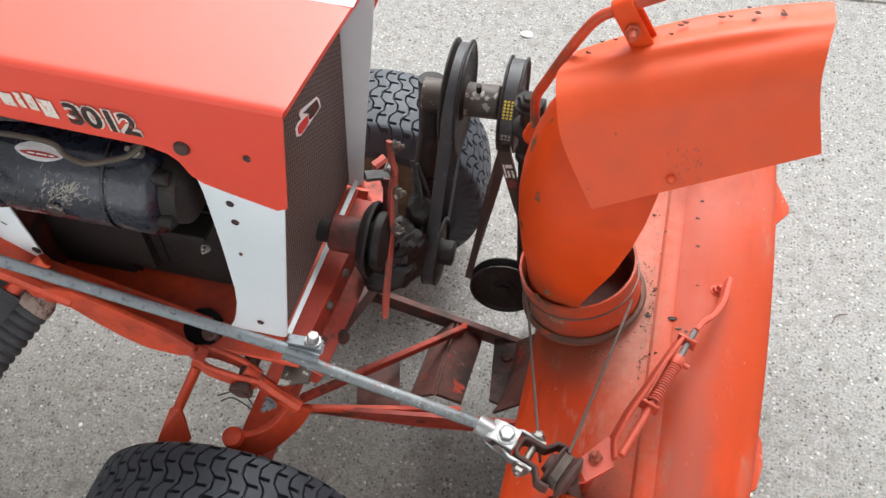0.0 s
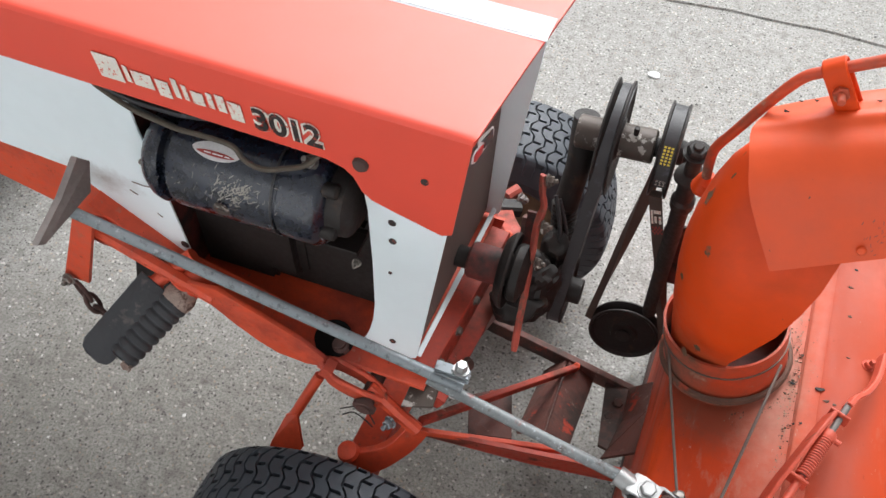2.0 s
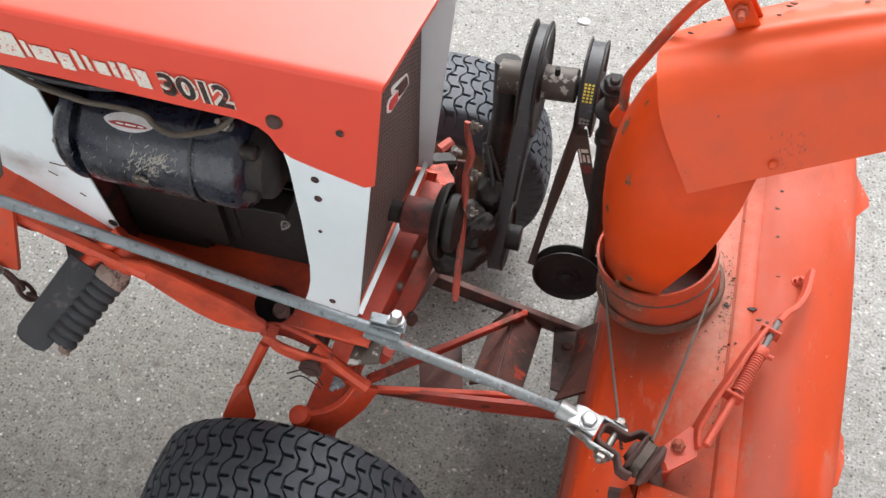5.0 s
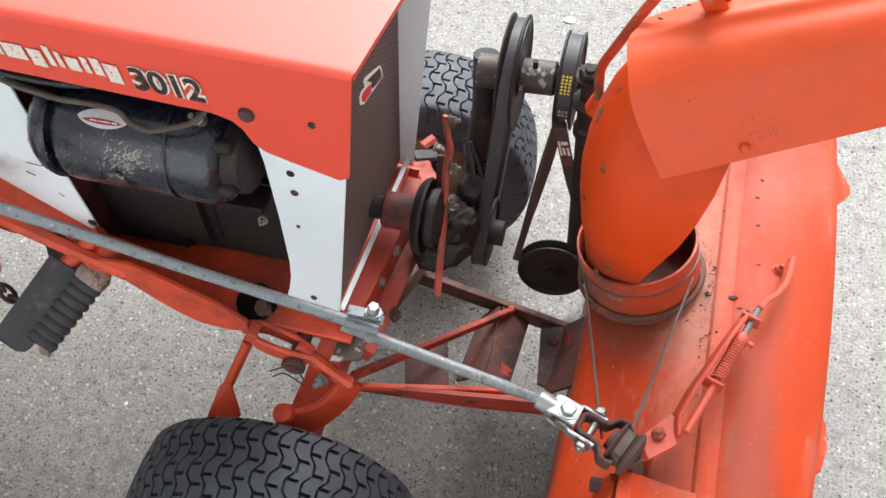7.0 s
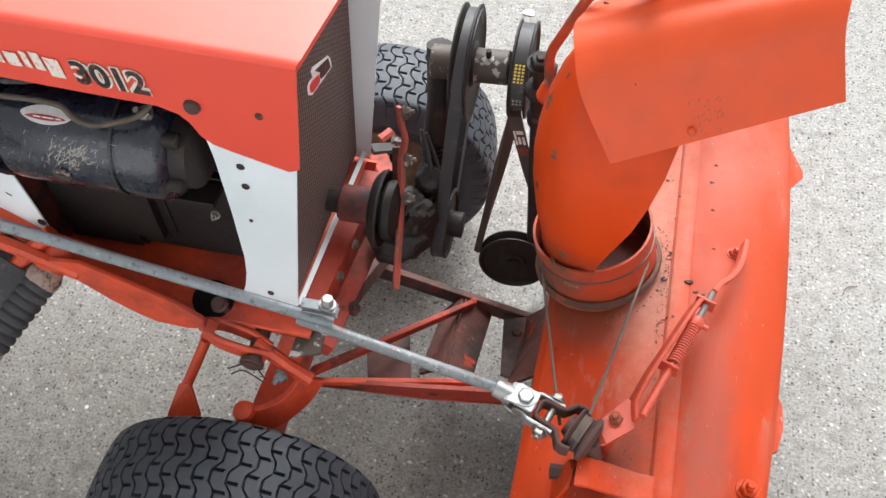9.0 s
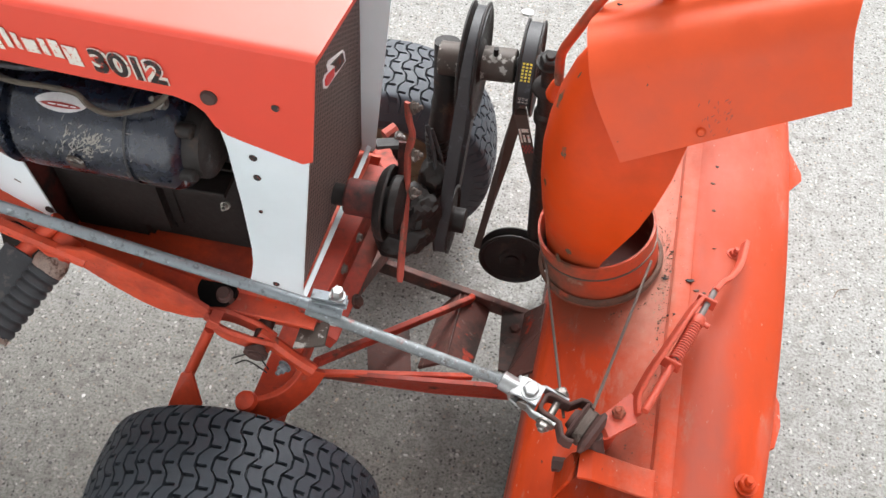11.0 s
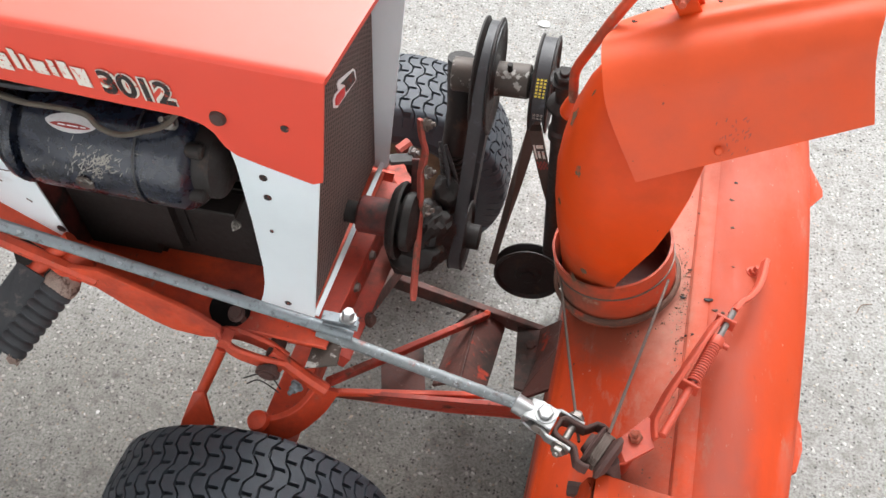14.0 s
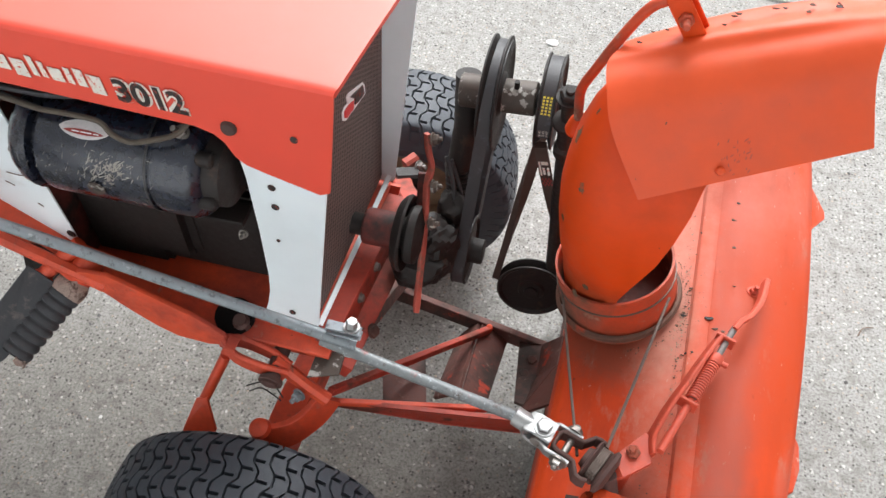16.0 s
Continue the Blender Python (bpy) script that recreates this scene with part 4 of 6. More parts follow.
def tyre_mesh(R=0.2017, W=0.165):
    """A turf tyre about the y axis, centred at the origin: carcass and five rows of stepped tread blocks."""
    bm = B()
    def crown(v):
        u = abs(v) / (W / 2)
        return R - 0.011 - 0.010 * u ** 2 - (0.020 * ((u - 0.82) / 0.18) ** 2 if u > 0.82 else 0)
    prof = [(crown(v), v) for v in np.linspace(-W / 2, W / 2, 21)]
    prof += [(R - 0.056, W / 2 + 0.005), (R - 0.075, W / 2 + 0.001), (R - 0.092, W / 2 - 0.012), (R - 0.098, W / 2 - 0.022)]
    prof = [(R - 0.098, -W / 2 + 0.022), (R - 0.092, -W / 2 + 0.012), (R - 0.075, -W / 2 - 0.001), (R - 0.056, -W / 2 - 0.005)] + prof
    # sidewalls, then a tread sheet whose grid follows the zigzag grooves
    lathe(bm, prof[:5], (0, 0, 0), (0, 1, 0), 104)
    lathe(bm, prof[-5:], (0, 0, 0), (0, 1, 0), 104)
    n, run = 60, 0.0265
    du = 2 * math.pi / n

    def zig(v):
        p = (v / 0.053 + 0.06) % 1.0
        t = p * 4
        return 0.0050 * (max(-1, min(1, 2.3 * (t - 1) if t < 2 else 2.3 * (3 - t))))
    vs, half = [], W / 2
    q = -0.075
    while q < 0.0755:
        vs += [q - 0.0026, q - 0.0017, q + 0.0017, q + 0.0026, q + 0.0052, q + 0.0084]
        q += run / 2
    vs = sorted(v for v in vs if abs(v) < half - 0.001)
    vs = [-half] + vs + [half]
    us = [(0.0, 0), (0.055, 0), (0.11, 1), (0.66, 1), (0.73, 2), (0.945, 2)]     # groove, notched part, whole part
    table = []
    for i in range(n):
        for f, on in us:
            col = []
            for v in vs:
                s_ = (v + 0.075 + (run / 2 if i % 2 else 0)) / run
                d_ = abs(s_ - round(s_)) * run
                up = on == 2 or (on == 1 and d_ > 0.0021)
                r = crown(v) + (0.0085 if up else 0.0)
                if abs(v) == half:
                    r = crown(v)
                a_ = (i + f) * du + zig(v) / R
                col.append(bm.verts.new((r * math.sin(a_), v, r * math.cos(a_))))
            table.append(col)
    for c0, c1 in zip(table, table[1:] + table[:1]):
        for k in range(len(vs) - 1):
            bm.faces.new((c0[k], c0[k + 1], c1[k + 1], c1[k]))
    me = bpy.data.meshes.new("tyre")
    bmesh.ops.recalc_face_normals(bm, faces=bm.faces)
    bm.to_mesh(me)
    bm.free()
    me.materials.append(M_TYRE)
    me.polygons.foreach_set("use_smooth", [True] * len(me.polygons))
    me.set_sharp_from_angle(angle=radians(25))
    return me


def rim_mesh(side):
    bm = B()
    R = 0.108
    lathe(bm, [(R, -0.055), (R + 0.006, -0.058), (R + 0.004, -0.05), (R - 0.006, -0.045), (R - 0.012, -0.02), (R - 0.014, 0.02), (R - 0.006, 0.045), (R + 0.004, 0.05), (R + 0.006, 0.058), (R, 0.055)], (0, 0, 0), (0, 1, 0), 40)
    lathe(bm, [(R - 0.013, 0.0), (0.07, -0.006), (0.04, -0.012), (0.030, -0.012), (0.028, -0.03), (0, -0.03)], (0, 0, 0), (0, 1, 0), 40)
    lathe(bm, [(R - 0.013, 0.004), (0.07, 0.0), (0.04, 0.004), (0.03, 0.03), (0, 0.03)], (0, 0, 0), (0, 1, 0), 40)
    me = bpy.data.meshes.new("rim")
    bmesh.ops.recalc_face_normals(bm, faces=bm.faces)
    bm.to_mesh(me)
    bm.free()
    me.materials.append(M_RIM)
    me.polygons.foreach_set("use_smooth", [True] * len(me.polygons))
    me.set_sharp_from_angle(angle=radians(35))
    return me


def wheels():
    tm, rm = tyre_mesh(), rim_mesh(1)
    # the rear pair is unseen, added to shade the ground beside the tractor
    for x, y, steer, lean, size, nm, lab in ((-0.254, 0.5135, 3.7, 17.0, 1.0, "front_wheel", "front wheel with black turf tyre, near side"), (-0.222, 1.257, 6.0, 3.0, 1.0, "front_wheel", "front wheel with black turf tyre and dirty rim"),
                                             (-1.55, 0.50, 0.0, 0.0, 1.44, "rear_wheel", "unseen large rear wheel with black turf tyre"), (-1.55, 1.198, 0.0, 9.0, 1.44, "rear_wheel", "unseen large rear wheel with black turf tyre")):
        m = Matrix.Translation((x, y, 0.2017 * size)) @ pose(0, 0, 0, 0, 0, steer) @ pose(0, 0, 0, 0, lean, 0) @ Matrix.Scale(size, 4)
        hub = new(nm, bpy.data.meshes.new("hub"))
        bm = B()
        rod(bm, (0, -0.06, 0), (0, 0.06, 0), 0.019, 20)
        bm.to_mesh(hub.data)
        bm.free()
        hub.data.materials.append(M_DARK)
        hub.parent = tractor
        hub.matrix_parent_inverse = Matrix.Translation(tractor.location).inverted()
        hub.matrix_basis = m
        tagged(hub, lab)
        for piece, me, l in (("tyre", tm, "black turf tyre with stepped tread blocks"), ("rim", rm, "dirty cream steel rim")):
            o = new(piece, me)
            o.parent = hub
            tagged(o, l)


wheels()


def axle_and_steering():
    bm = B()
    bar(bm, (-0.254, 0.60, 0.235), (-0.235, 1.17, 0.235), 0.045, 0.05)
    part("front_axle", bm, M_RED, tractor, "red painted front axle beam")
    for y in (0.607, 1.165):
        bm = B()
        rod(bm, (-0.254, y, 0.17), (-0.254, y, 0.285), 0.018, 20)
        part("kingpin", bm, M_RED, tractor, "red painted kingpin tube")
    # curved steering arm with a ball-joint bolt
    bm = B()
    sweep(bm, smooth_path([(-0.256, 0.624, 0.334), (-0.234, 0.620, 0.335), (-0.207, 0.632, 0.342), (-0.185, 0.655, 0.352), (-0.170, 0.676, 0.372)], 6), rect(0.010, 0.042), up=(0, 0.3, 1))
    part("steering_arm", bm, M_RED, tractor, "red painted curved steering arm")
    bm = B()
    lathe(bm, [(0, 0), (0.013, 0), (0.015, 0.004), (0.013, 0.012), (0.006, 0.015), (0, 0.015)], (-0.246, 0.619, 0.350), (-0.1, -0.2, 1), 18)
    part("joint_cap", bm, M_RED, tractor, "red painted joint cap")
    # lift leg with a spread foot
    bm = B()
    rod(bm, (-0.318, 0.690, 0.395), (-0.352, 0.650, 0.318), 0.0075, 12)
    part("lift_leg", bm, M_RED, tractor, "red painted thin leg")
    bm = B()
    plate(bm, [(-0.341, 0.655, 0.335), (-0.324, 0.628, 0.298), (-0.330, 0.618, 0.286), (-0.372, 0.612, 0.286), (-0.369, 0.622, 0.298), (-0.357, 0.652, 0.330)], 0.006)
    part("lift_foot", bm, M_RED, tractor, "red painted triangular foot", smooth=False)


axle_and_steering()


def lift_link():
    """The long red link along the near side, ending in a slotted fork with a pin."""
    bm = B()
    sweep(bm, [(-0.592, 0.672, 0.608), (-0.55, 0.672, 0.588), (-0.44, 0.672, 0.536)], rect(0.016, 0.014, 0.004), up=(0, 0, 1))
    plate(bm, [(-0.470, 0.668, 0.560), (-0.456, 0.668, 0.538), (-0.415, 0.668, 0.498), (-0.385, 0.668, 0.474), (-0.360, 0.668, 0.461), (-0.318, 0.668, 0.458), (-0.292, 0.668, 0.466), (-0.292, 0.668, 0.486), (-0.321, 0.668, 0.512), (-0.375, 0.668, 0.540), (-0.429, 0.668, 0.565)], 0.006, (0, -1, 0))
    part("lift_link", bm, M_RED, tractor, "red painted long lift link")
    bm = B()
    for dy in (-0.012, 0.012):
        sweep(bm, smooth_path([(-0.300, 0.672, 0.468), (-0.278, 0.672 + dy, 0.455), (-0.240, 0.672 + dy, 0.440), (-0.218, 0.672 + dy * 0.6, 0.428)], 5), rect(0.008, 0.024, 0.003), up=(0, 0, 1))
    part("link_fork", bm, M_RED, tractor, "red painted slotted fork")
    bm = B()
    sweep(bm, smooth_path([(-0.236, 0.675, 0.442), (-0.215, 0.672, 0.425), (-0.190, 0.668, 0.405), (-0.166, 0.665, 0.388)], 5), rect(0.016, 0.021, 0.005), up=(0, 0, 1))
    part("link_tongue", bm, M_RED, tractor, "red painted tongue")
    bm = B()
    bar(bm, (-0.293, 0.667, 0.470), (-0.281, 0.667, 0.464), 0.020, 0.020)
    part("link_nut", bm, M_RED, tractor, "red painted square nut", smooth=False)
    bm = B()
    rod(bm, (-0.232, 0.644, 0.432), (-0.232, 0.700, 0.438), 0.0105, 16)
    lathe(bm, [(0, -0.003), (0.0155, -0.003), (0.0155, 0.003), (0, 0.003)], (-0.232, 0.650, 0.4325), (0, -1, -0.1), 20)
    part("clevis_pin", bm, M_RUST, tractor, "rusty clevis pin")
    bm = B()
    wire(bm, [(-0.262, 0.640, 0.425), (-0.245, 0.648, 0.428), (-0.232, 0.652, 0.426), (-0.222, 0.646, 0.420), (-0.214, 0.640, 0.415)], 0.0010)
    wire(bm, [(-0.257, 0.636, 0.420), (-0.243, 0.642, 0.424), (-0.226, 0.640, 0.416), (-0.216, 0.637, 0.411)], 0.0010)
    part("hairpin_clip", bm, M_DARK, tractor, "bent steel hairpin clip")
    bm = B()
    bolt(bm, (-0.199, 0.655, 0.404), (-0.3, -0.8, 0.15), 0.0062, 0.008, 0.006)
    part("tongue_bolt", bm, M_ZINC, tractor, "zinc hex bolt")


lift_link()


def footrest():
    # ribbed rubber peg on a red bracket, and the black foot plate behind it
    p0, p1 = Vector((-0.486, 0.655, 0.528)), Vector((-0.522, 0.575, 0.496))
    n = (p1 - p0).length
    prof = [(0, -0.002), (0.019, -0.002)]
    k = 8
    for i in range(k):
        h = n * i / k
        prof += [(0.0174, h + 0.0008), (0.0192, h + n / k * 0.22), (0.0202, h + n / k * 0.5), (0.0194, h + n / k * 0.8), (0.0174, h + n / k - 0.0006)]
    prof += [(0.019, n), (0.012, n + 0.001), (0.010, n - 0.006), (0, n - 0.006)]
    bm = B()
    lathe(bm, prof, p0, p1 - p0, 22)
    part("foot_peg", bm, M_GRIP, tractor, "ribbed black rubber foot peg with a torn end")
    bm = B()
    lathe(bm, [(0, -0.020), (0.017, -0.020), (0.0205, -0.012), (0.0212, -0.004), (0.019, 0.004), (0, 0.004)], p0, p1 - p0, 20)
    for v in bm.verts:
        v.co += Vector((0.0024, 0.0016, 0.0024)) * noise.noise(v.co * 130)
    torn = p1 + (p1 - p0).normalized() * 0.002
    part("peg_collar", bm, M_TORN, tractor, "torn pale cloth collar on the peg")
    bm = B()
    for a0, a1, l_ in ((2.4, 3.3, 0.006), (3.5, 4.5, 0.008), (4.6, 5.3, 0.005)):
        ax_ = (p1 - p0).normalized()
        e1 = ax_.cross(Vector((0, 0, 1))).normalized()
        e2 = e1.cross(ax_)
        plate(bm, [torn + (e1 * math.cos(q) + e2 * math.sin(q)) * r_ + ax_ * h_ for q, r_, h_ in ((a0, 0.017, -0.004), (a1, 0.017, -0.004), (a1, 0.0185, l_ * 0.6), ((a0 + a1) / 2, 0.0175, l_), (a0, 0.0185, l_ * 0.4))], 0.0015)
    part("torn_end", bm, M_TORN, tractor, "torn pale cord at the end of the peg", smooth=False)
    bm = B()
    rod(bm, (-0.470, 0.700, 0.545), (-0.484, 0.668, 0.534), 0.020, 18)
    part("peg_socket", bm, M_RED, tractor, "red painted peg socket")
    bm = B()
    rod(bm, (-0.475, 0.700, 0.575), (-0.520, 0.662, 0.540), 0.010, 14)
    lathe(bm, [(0, 0), (0.018, 0), (0.018, 0.008), (0, 0.008)], (-0.520, 0.660, 0.530), (-0.3, -0.6, 0.6), 16)
    part("pedal_lug", bm, M_RED, tractor, "red painted lug")
    bm = B()
    plate(bm, [(-0.563, 0.570, 0.526), (-0.561, 0.561, 0.522), (-0.554, 0.556, 0.518), (-0.538, 0.553, 0.507), (-0.529, 0.556, 0.503), (-0.525, 0.563, 0.503), (-0.490, 0.655, 0.540), (-0.530, 0.662, 0.562)], 0.006)
    part("foot_plate", bm, M_GRIP, tractor, "black rubber-covered foot plate", smooth=False)
    bm = B()
    plate(bm, [(-0.566, 0.70, 0.55), (-0.530, 0.705, 0.545), (-0.545, 0.71, 0.44), (-0.60, 0.705, 0.44)], 0.005)
    part("plate_hanger", bm, M_DARK, tractor, "dark steel hanger", smooth=False)
    # red arm with a chain
    bm = B()
    plate(bm, [(-0.585, 0.650, 0.66), (-0.556, 0.650, 0.665), (-0.612, 0.645, 0.518), (-0.648, 0.645, 0.520)], 0.006, (0, -1, 0.2))
    part("brake_arm", bm, M_RED, tractor, "red painted flat arm", smooth=False)
    bm = B()
    bolt(bm, (-0.634, 0.638, 0.526), (0, -1, 0.2), 0.006, 0.006, 0.004)
    part("arm_bolt", bm, M_STEEL, tractor, "dull steel bolt")
    pts = [Vector((-0.626, 0.640, 0.515)), Vector((-0.617, 0.638, 0.493)), Vector((-0.611, 0.640, 0.470)), Vector((-0.606, 0.644, 0.447))]
    for i in range(3):
        a_, b_ = pts[i], pts[i + 1]
        d = (b_ - a_).normalized()
        s_ = Vector((0.9, 0.2, 0.3)).cross(d) if i % 2 else Vector((0.1, 0.9, 0.3)).cross(d)
        s_.normalize()
        a2, b2 = a_ - d * 0.006, b_ + d * 0.006
        loop = []
        for k in range(16):
            t = 2 * math.pi * k / 16
            loop.append((a2 + b2) / 2 + d * ((b2 - a2).length / 2) * math.cos(t) + s_ * 0.0088 * math.sin(t))
        bm = B()
        sweep(bm, loop + [loop[0]], circle(0.0029, 8), up=(0.5, 0.3, 0.8), cap=False)
        part("chain_link", bm, M_RUST, tractor, "rusty dark chain link")
    bm = B()
    lathe(bm, [(0, 0), (0.022, 0), (0.024, 0.006), (0.020, 0.020), (0.009, 0.022), (0.009, 0.018), (0, 0.018)], (-0.598, 0.700, 0.580), (0, -1, -0.2), 18)
    part("brake_boss", bm, M_DIRTYRED, tractor, "red painted boss")


footrest()


# ---- drive gear in front of the engine ----
CRANK_Y, CRANK_Z = 0.858, 0.521              # the engine's crank line


def drive():
    # crank shaft and hub, then the dark clutch plate and red lever
    def on_crank(profile, x, name, mat, lab, seg=32):
        bm_ = B()
        lathe(bm_, profile, (x, CRANK_Y, CRANK_Z), (1, 0, 0), seg)
        return part(name, bm_, mat, tractor, lab)
    on_crank([(0, 0), (0.015, 0), (0.015, 0.036), (0, 0.036)], -0.200, "crank_shaft", M_DARK, "dark oily crank shaft")
    on_crank([(0, 0), (0.022, 0), (0.0245, 0.003), (0.0245, 0.042), (0.023, 0.046), (0, 0.046)], -0.166, "crank_hub", M_MAROON, "grimy dark red crank hub")
    on_crank([(0, 0), (0.043, 0.0), (0.050, 0.006), (0.052, 0.011), (0.050, 0.014), (0.043, 0.010), (0.022, 0.006), (0.020, 0.03), (0, 0.03)], -0.121, "clutch_plate", M_DARK, "dished black clutch plate", 44)
    on_crank([(0, 0), (0.036, 0), (0.039, 0.004), (0.039, 0.014), (0.030, 0.018), (0.022, 0.022), (0, 0.022)], -0.107, "clutch_drum", M_DARK, "oily dark drum", 36)
    bm = B()
    sweep(bm, smooth_path([(-0.094, 0.910, 0.656), (-0.091, 0.904, 0.632), (-0.086, 0.899, 0.612), (-0.089, 0.886, 0.588), (-0.087, 0.871, 0.549), (-0.084, 0.848, 0.519), (-0.080, 0.806, 0.477), (-0.076, 0.780, 0.459)], 5), rect(0.0095, 0.006), up=(0.2, 0.6, 0.8),
          scale=[0.85] + [1.0] * 33 + [0.9, 0.7])
    lev = part("clutch_lever", bm, M_LEVER, tractor, "faded red bent lever with worn edges")
    for p in ((-0.086, 0.908, 0.650), (-0.080, 0.884, 0.592), (-0.078, 0.862, 0.545)):
        bm = B()
        bolt(bm, p, (1, 0, 0.3), 0.0058, 0.006, 0.004)
        part("lever_bolt", bm, M_PIPE, lev, "dull steel bolt")
    bm = B()
    sweep(bm, smooth_path([(-0.104, 0.922, 0.572), (-0.103, 0.908, 0.540), (-0.101, 0.884, 0.505), (-0.097, 0.860, 0.470)], 4), rect(0.006, 0.012), up=(1, 0.1, 0))
    part("clutch_arm", bm, M_MAROON, tractor, "grimy red flat clutch arm")
    # bracket stack on the far end of the cross member
    bm = B()
    sweep(bm, smooth_path([(-0.180, 1.062, 0.396), (-0.166, 1.030, 0.412), (-0.146, 1.000, 0.420), (-0.140, 0.968, 0.416), (-0.150, 0.938, 0.410)], 5), rect(0.030, 0.010, 0.003), up=(0, 0.2, 1))
    yoke = part("clutch_yoke", bm, M_DIRTYRED, tractor, "red painted curved yoke")
    bm = B()
    bar(bm, (-0.190, 1.060, 0.400), (-0.158, 1.078, 0.392), 0.026, 0.022, c=0.004)
    part("yoke_block", bm, M_DARK, yoke, "black greasy block")
    bm = B()
    bar(bm, (-0.182, 1.088, 0.400), (-0.168, 1.106, 0.404), 0.018, 0.018, c=0.005)
    part("yoke_cap", bm, M_LEVER, yoke, "faded red cap")
    bm = B()
    bolt(bm, (-0.160, 1.090, 0.400), (1, -0.2, 0.3), 0.007, 0.007, 0.004)
    part("cap_bolt", bm, M_GREYIRON, yoke, "dull steel bolt")
    bm = B()
    bolt(bm, (-0.172, 1.004, 0.404), (0.1, -0.4, 1), 0.0085, 0.008, 0.018)
    part("yoke_bolt", bm, M_DARK, yoke, "dark threaded bolt")
    bm = B()
    lathe(bm, [(0, 0), (0.011, 0), (0.011, 0.008), (0.008, 0.012), (0, 0.012)], (-0.152, 0.985, 0.424), (0.2, -0.3, 1), 16)
    part("yoke_stud", bm, M_RED, yoke, "small red painted stud")
    # coil spring round the foot of the swing arm
    bm = B()
    a_, b_ = Vector((-0.078, 1.010, 0.508)), Vector((-0.068, 0.990, 0.424))
    d = (b_ - a_).normalized()
    s_ = d.orthogonal().normalized()
    u_ = d.cross(s_)
    pts = []
    for i in range(11 * 14):
        t = i / (11 * 14 - 1)
        pts.append(a_.lerp(b_, t) + (s_ * math.cos(t * 22 * math.pi) + u_ * math.sin(t * 22 * math.pi)) * 0.0165)
    sweep(bm, pts, circle(0.0026, 6), up=(0.3, 0.2, 0.9))
    part("coil_spring", bm, M_DARK, tractor, "dark coil spring")
    bm = B()
    rod(bm, a_ + d * -0.004, b_ + d * 0.004, 0.012, 16)
    part("spring_rod", bm, M_DARK, tractor, "dark rod inside the spring")


drive()


def oily_castings():
    """Lumpy, greasy castings and small fittings round the clutch."""
    for c, r, sc in (((-0.086, 0.900, 0.452), 0.040, (0.8, 1.0, 1.2)), ((-0.074, 0.955, 0.470), 0.026, (0.8, 0.9, 1.3)), ((-0.098, 0.870, 0.440), 0.030, (1.2, 1, 0.8)), ((-0.066, 0.950, 0.395), 0.022, (0.8, 1.1, 0.9))):
        bm = B()
        bmesh.ops.create_icosphere(bm, subdivisions=4, radius=r)
        for v in bm.verts:
            k = 1 + 0.34 * noise.noise(v.co * 45 + Vector(c) * 9) + 0.14 * noise.noise(v.co * 140)
            v.co = Vector(c) + Vector((v.co.x * sc[0], v.co.y * sc[1], v.co.z * sc[2])) * k
        part("oily_casting", bm, M_DARK, tractor, "greasy dark casting caked with dirt")
    bm = B()
    wire(bm, [(-0.088, 0.985, 0.545), (-0.072, 0.962, 0.510), (-0.066, 0.940, 0.470), (-0.068, 0.915, 0.440)], 0.0032)
    part("control_wire", bm, M_BELT, tractor, "black control wire")
    bm = B()
    wire(bm, [(-0.082, 0.99, 0.535), (-0.062, 0.97, 0.49), (-0.060, 0.955, 0.455), (-0.066, 0.93, 0.43)], 0.0024)
    part("control_wire", bm, M_BELT, tractor, "black control wire")
    bm = B()
    sweep(bm, [(-0.126, 1.000, 0.470), (-0.120, 0.970, 0.430), (-0.118, 0.940, 0.400)], rect(0.03, 0.012), up=(1, 0, 0))
    part("clutch_bracket", bm, M_RUSTY, tractor, "worn red-brown clutch bracket")


oily_castings()


def pulley(bm, c, axis, R, w=0.024, hub=0.018, hub_len=0.03, groove=0.012):
    h = w / 2
    lathe(bm, [(0, -h), (R * 0.35, -h), (R * 0.4, -h + 0.004), (R * 0.86, -h + 0.004), (R - 0.004, -h), (R, -h + 0.001), (R, -h + 0.003), (R - groove, -0.003),
               (R - groove, 0.003), (R, h - 0.003), (R, h - 0.001), (R - 0.004, h), (R * 0.86, h - 0.004), (R * 0.4, h - 0.004), (R * 0.35, h), (hub, h), (hub, h + hub_len), (hub - 0.002, h + hub_len + 0.001), (0, h + hub_len + 0.001)], c, axis, 44)


def belt_loop(c0, r0, c1, r1, x, n=24):
    """The closed line of a belt round two pulleys in an upright plane across x: (y, z) points."""
    c0, c1 = Vector(c0), Vector(c1)
    d = c1 - c0
    base = math.atan2(d.y, d.x)
    off = math.acos(max(-1, min(1, (r0 - r1) / d.length)))
    pts = []
    for i in range(n + 1):
        t = base + off + (2 * math.pi - 2 * off) * i / n
        pts.append((c0.x + r0 * math.cos(t), c0.y + r0 * math.sin(t)))
    for i in range(n + 1):
        t = base - off + 2 * off * i / n
        pts.append((c1.x + r1 * math.cos(t), c1.y + r1 * math.sin(t)))
    return [Vector((x, y, z)) for y, z in pts]


blower = thing("snow_blower", (0.25, 0.85, 0.0), "orange painted snow blower mounted on the front of the tractor", "snow blower")
SHAFT_Y, SHAFT_Z = 1.030, 0.633


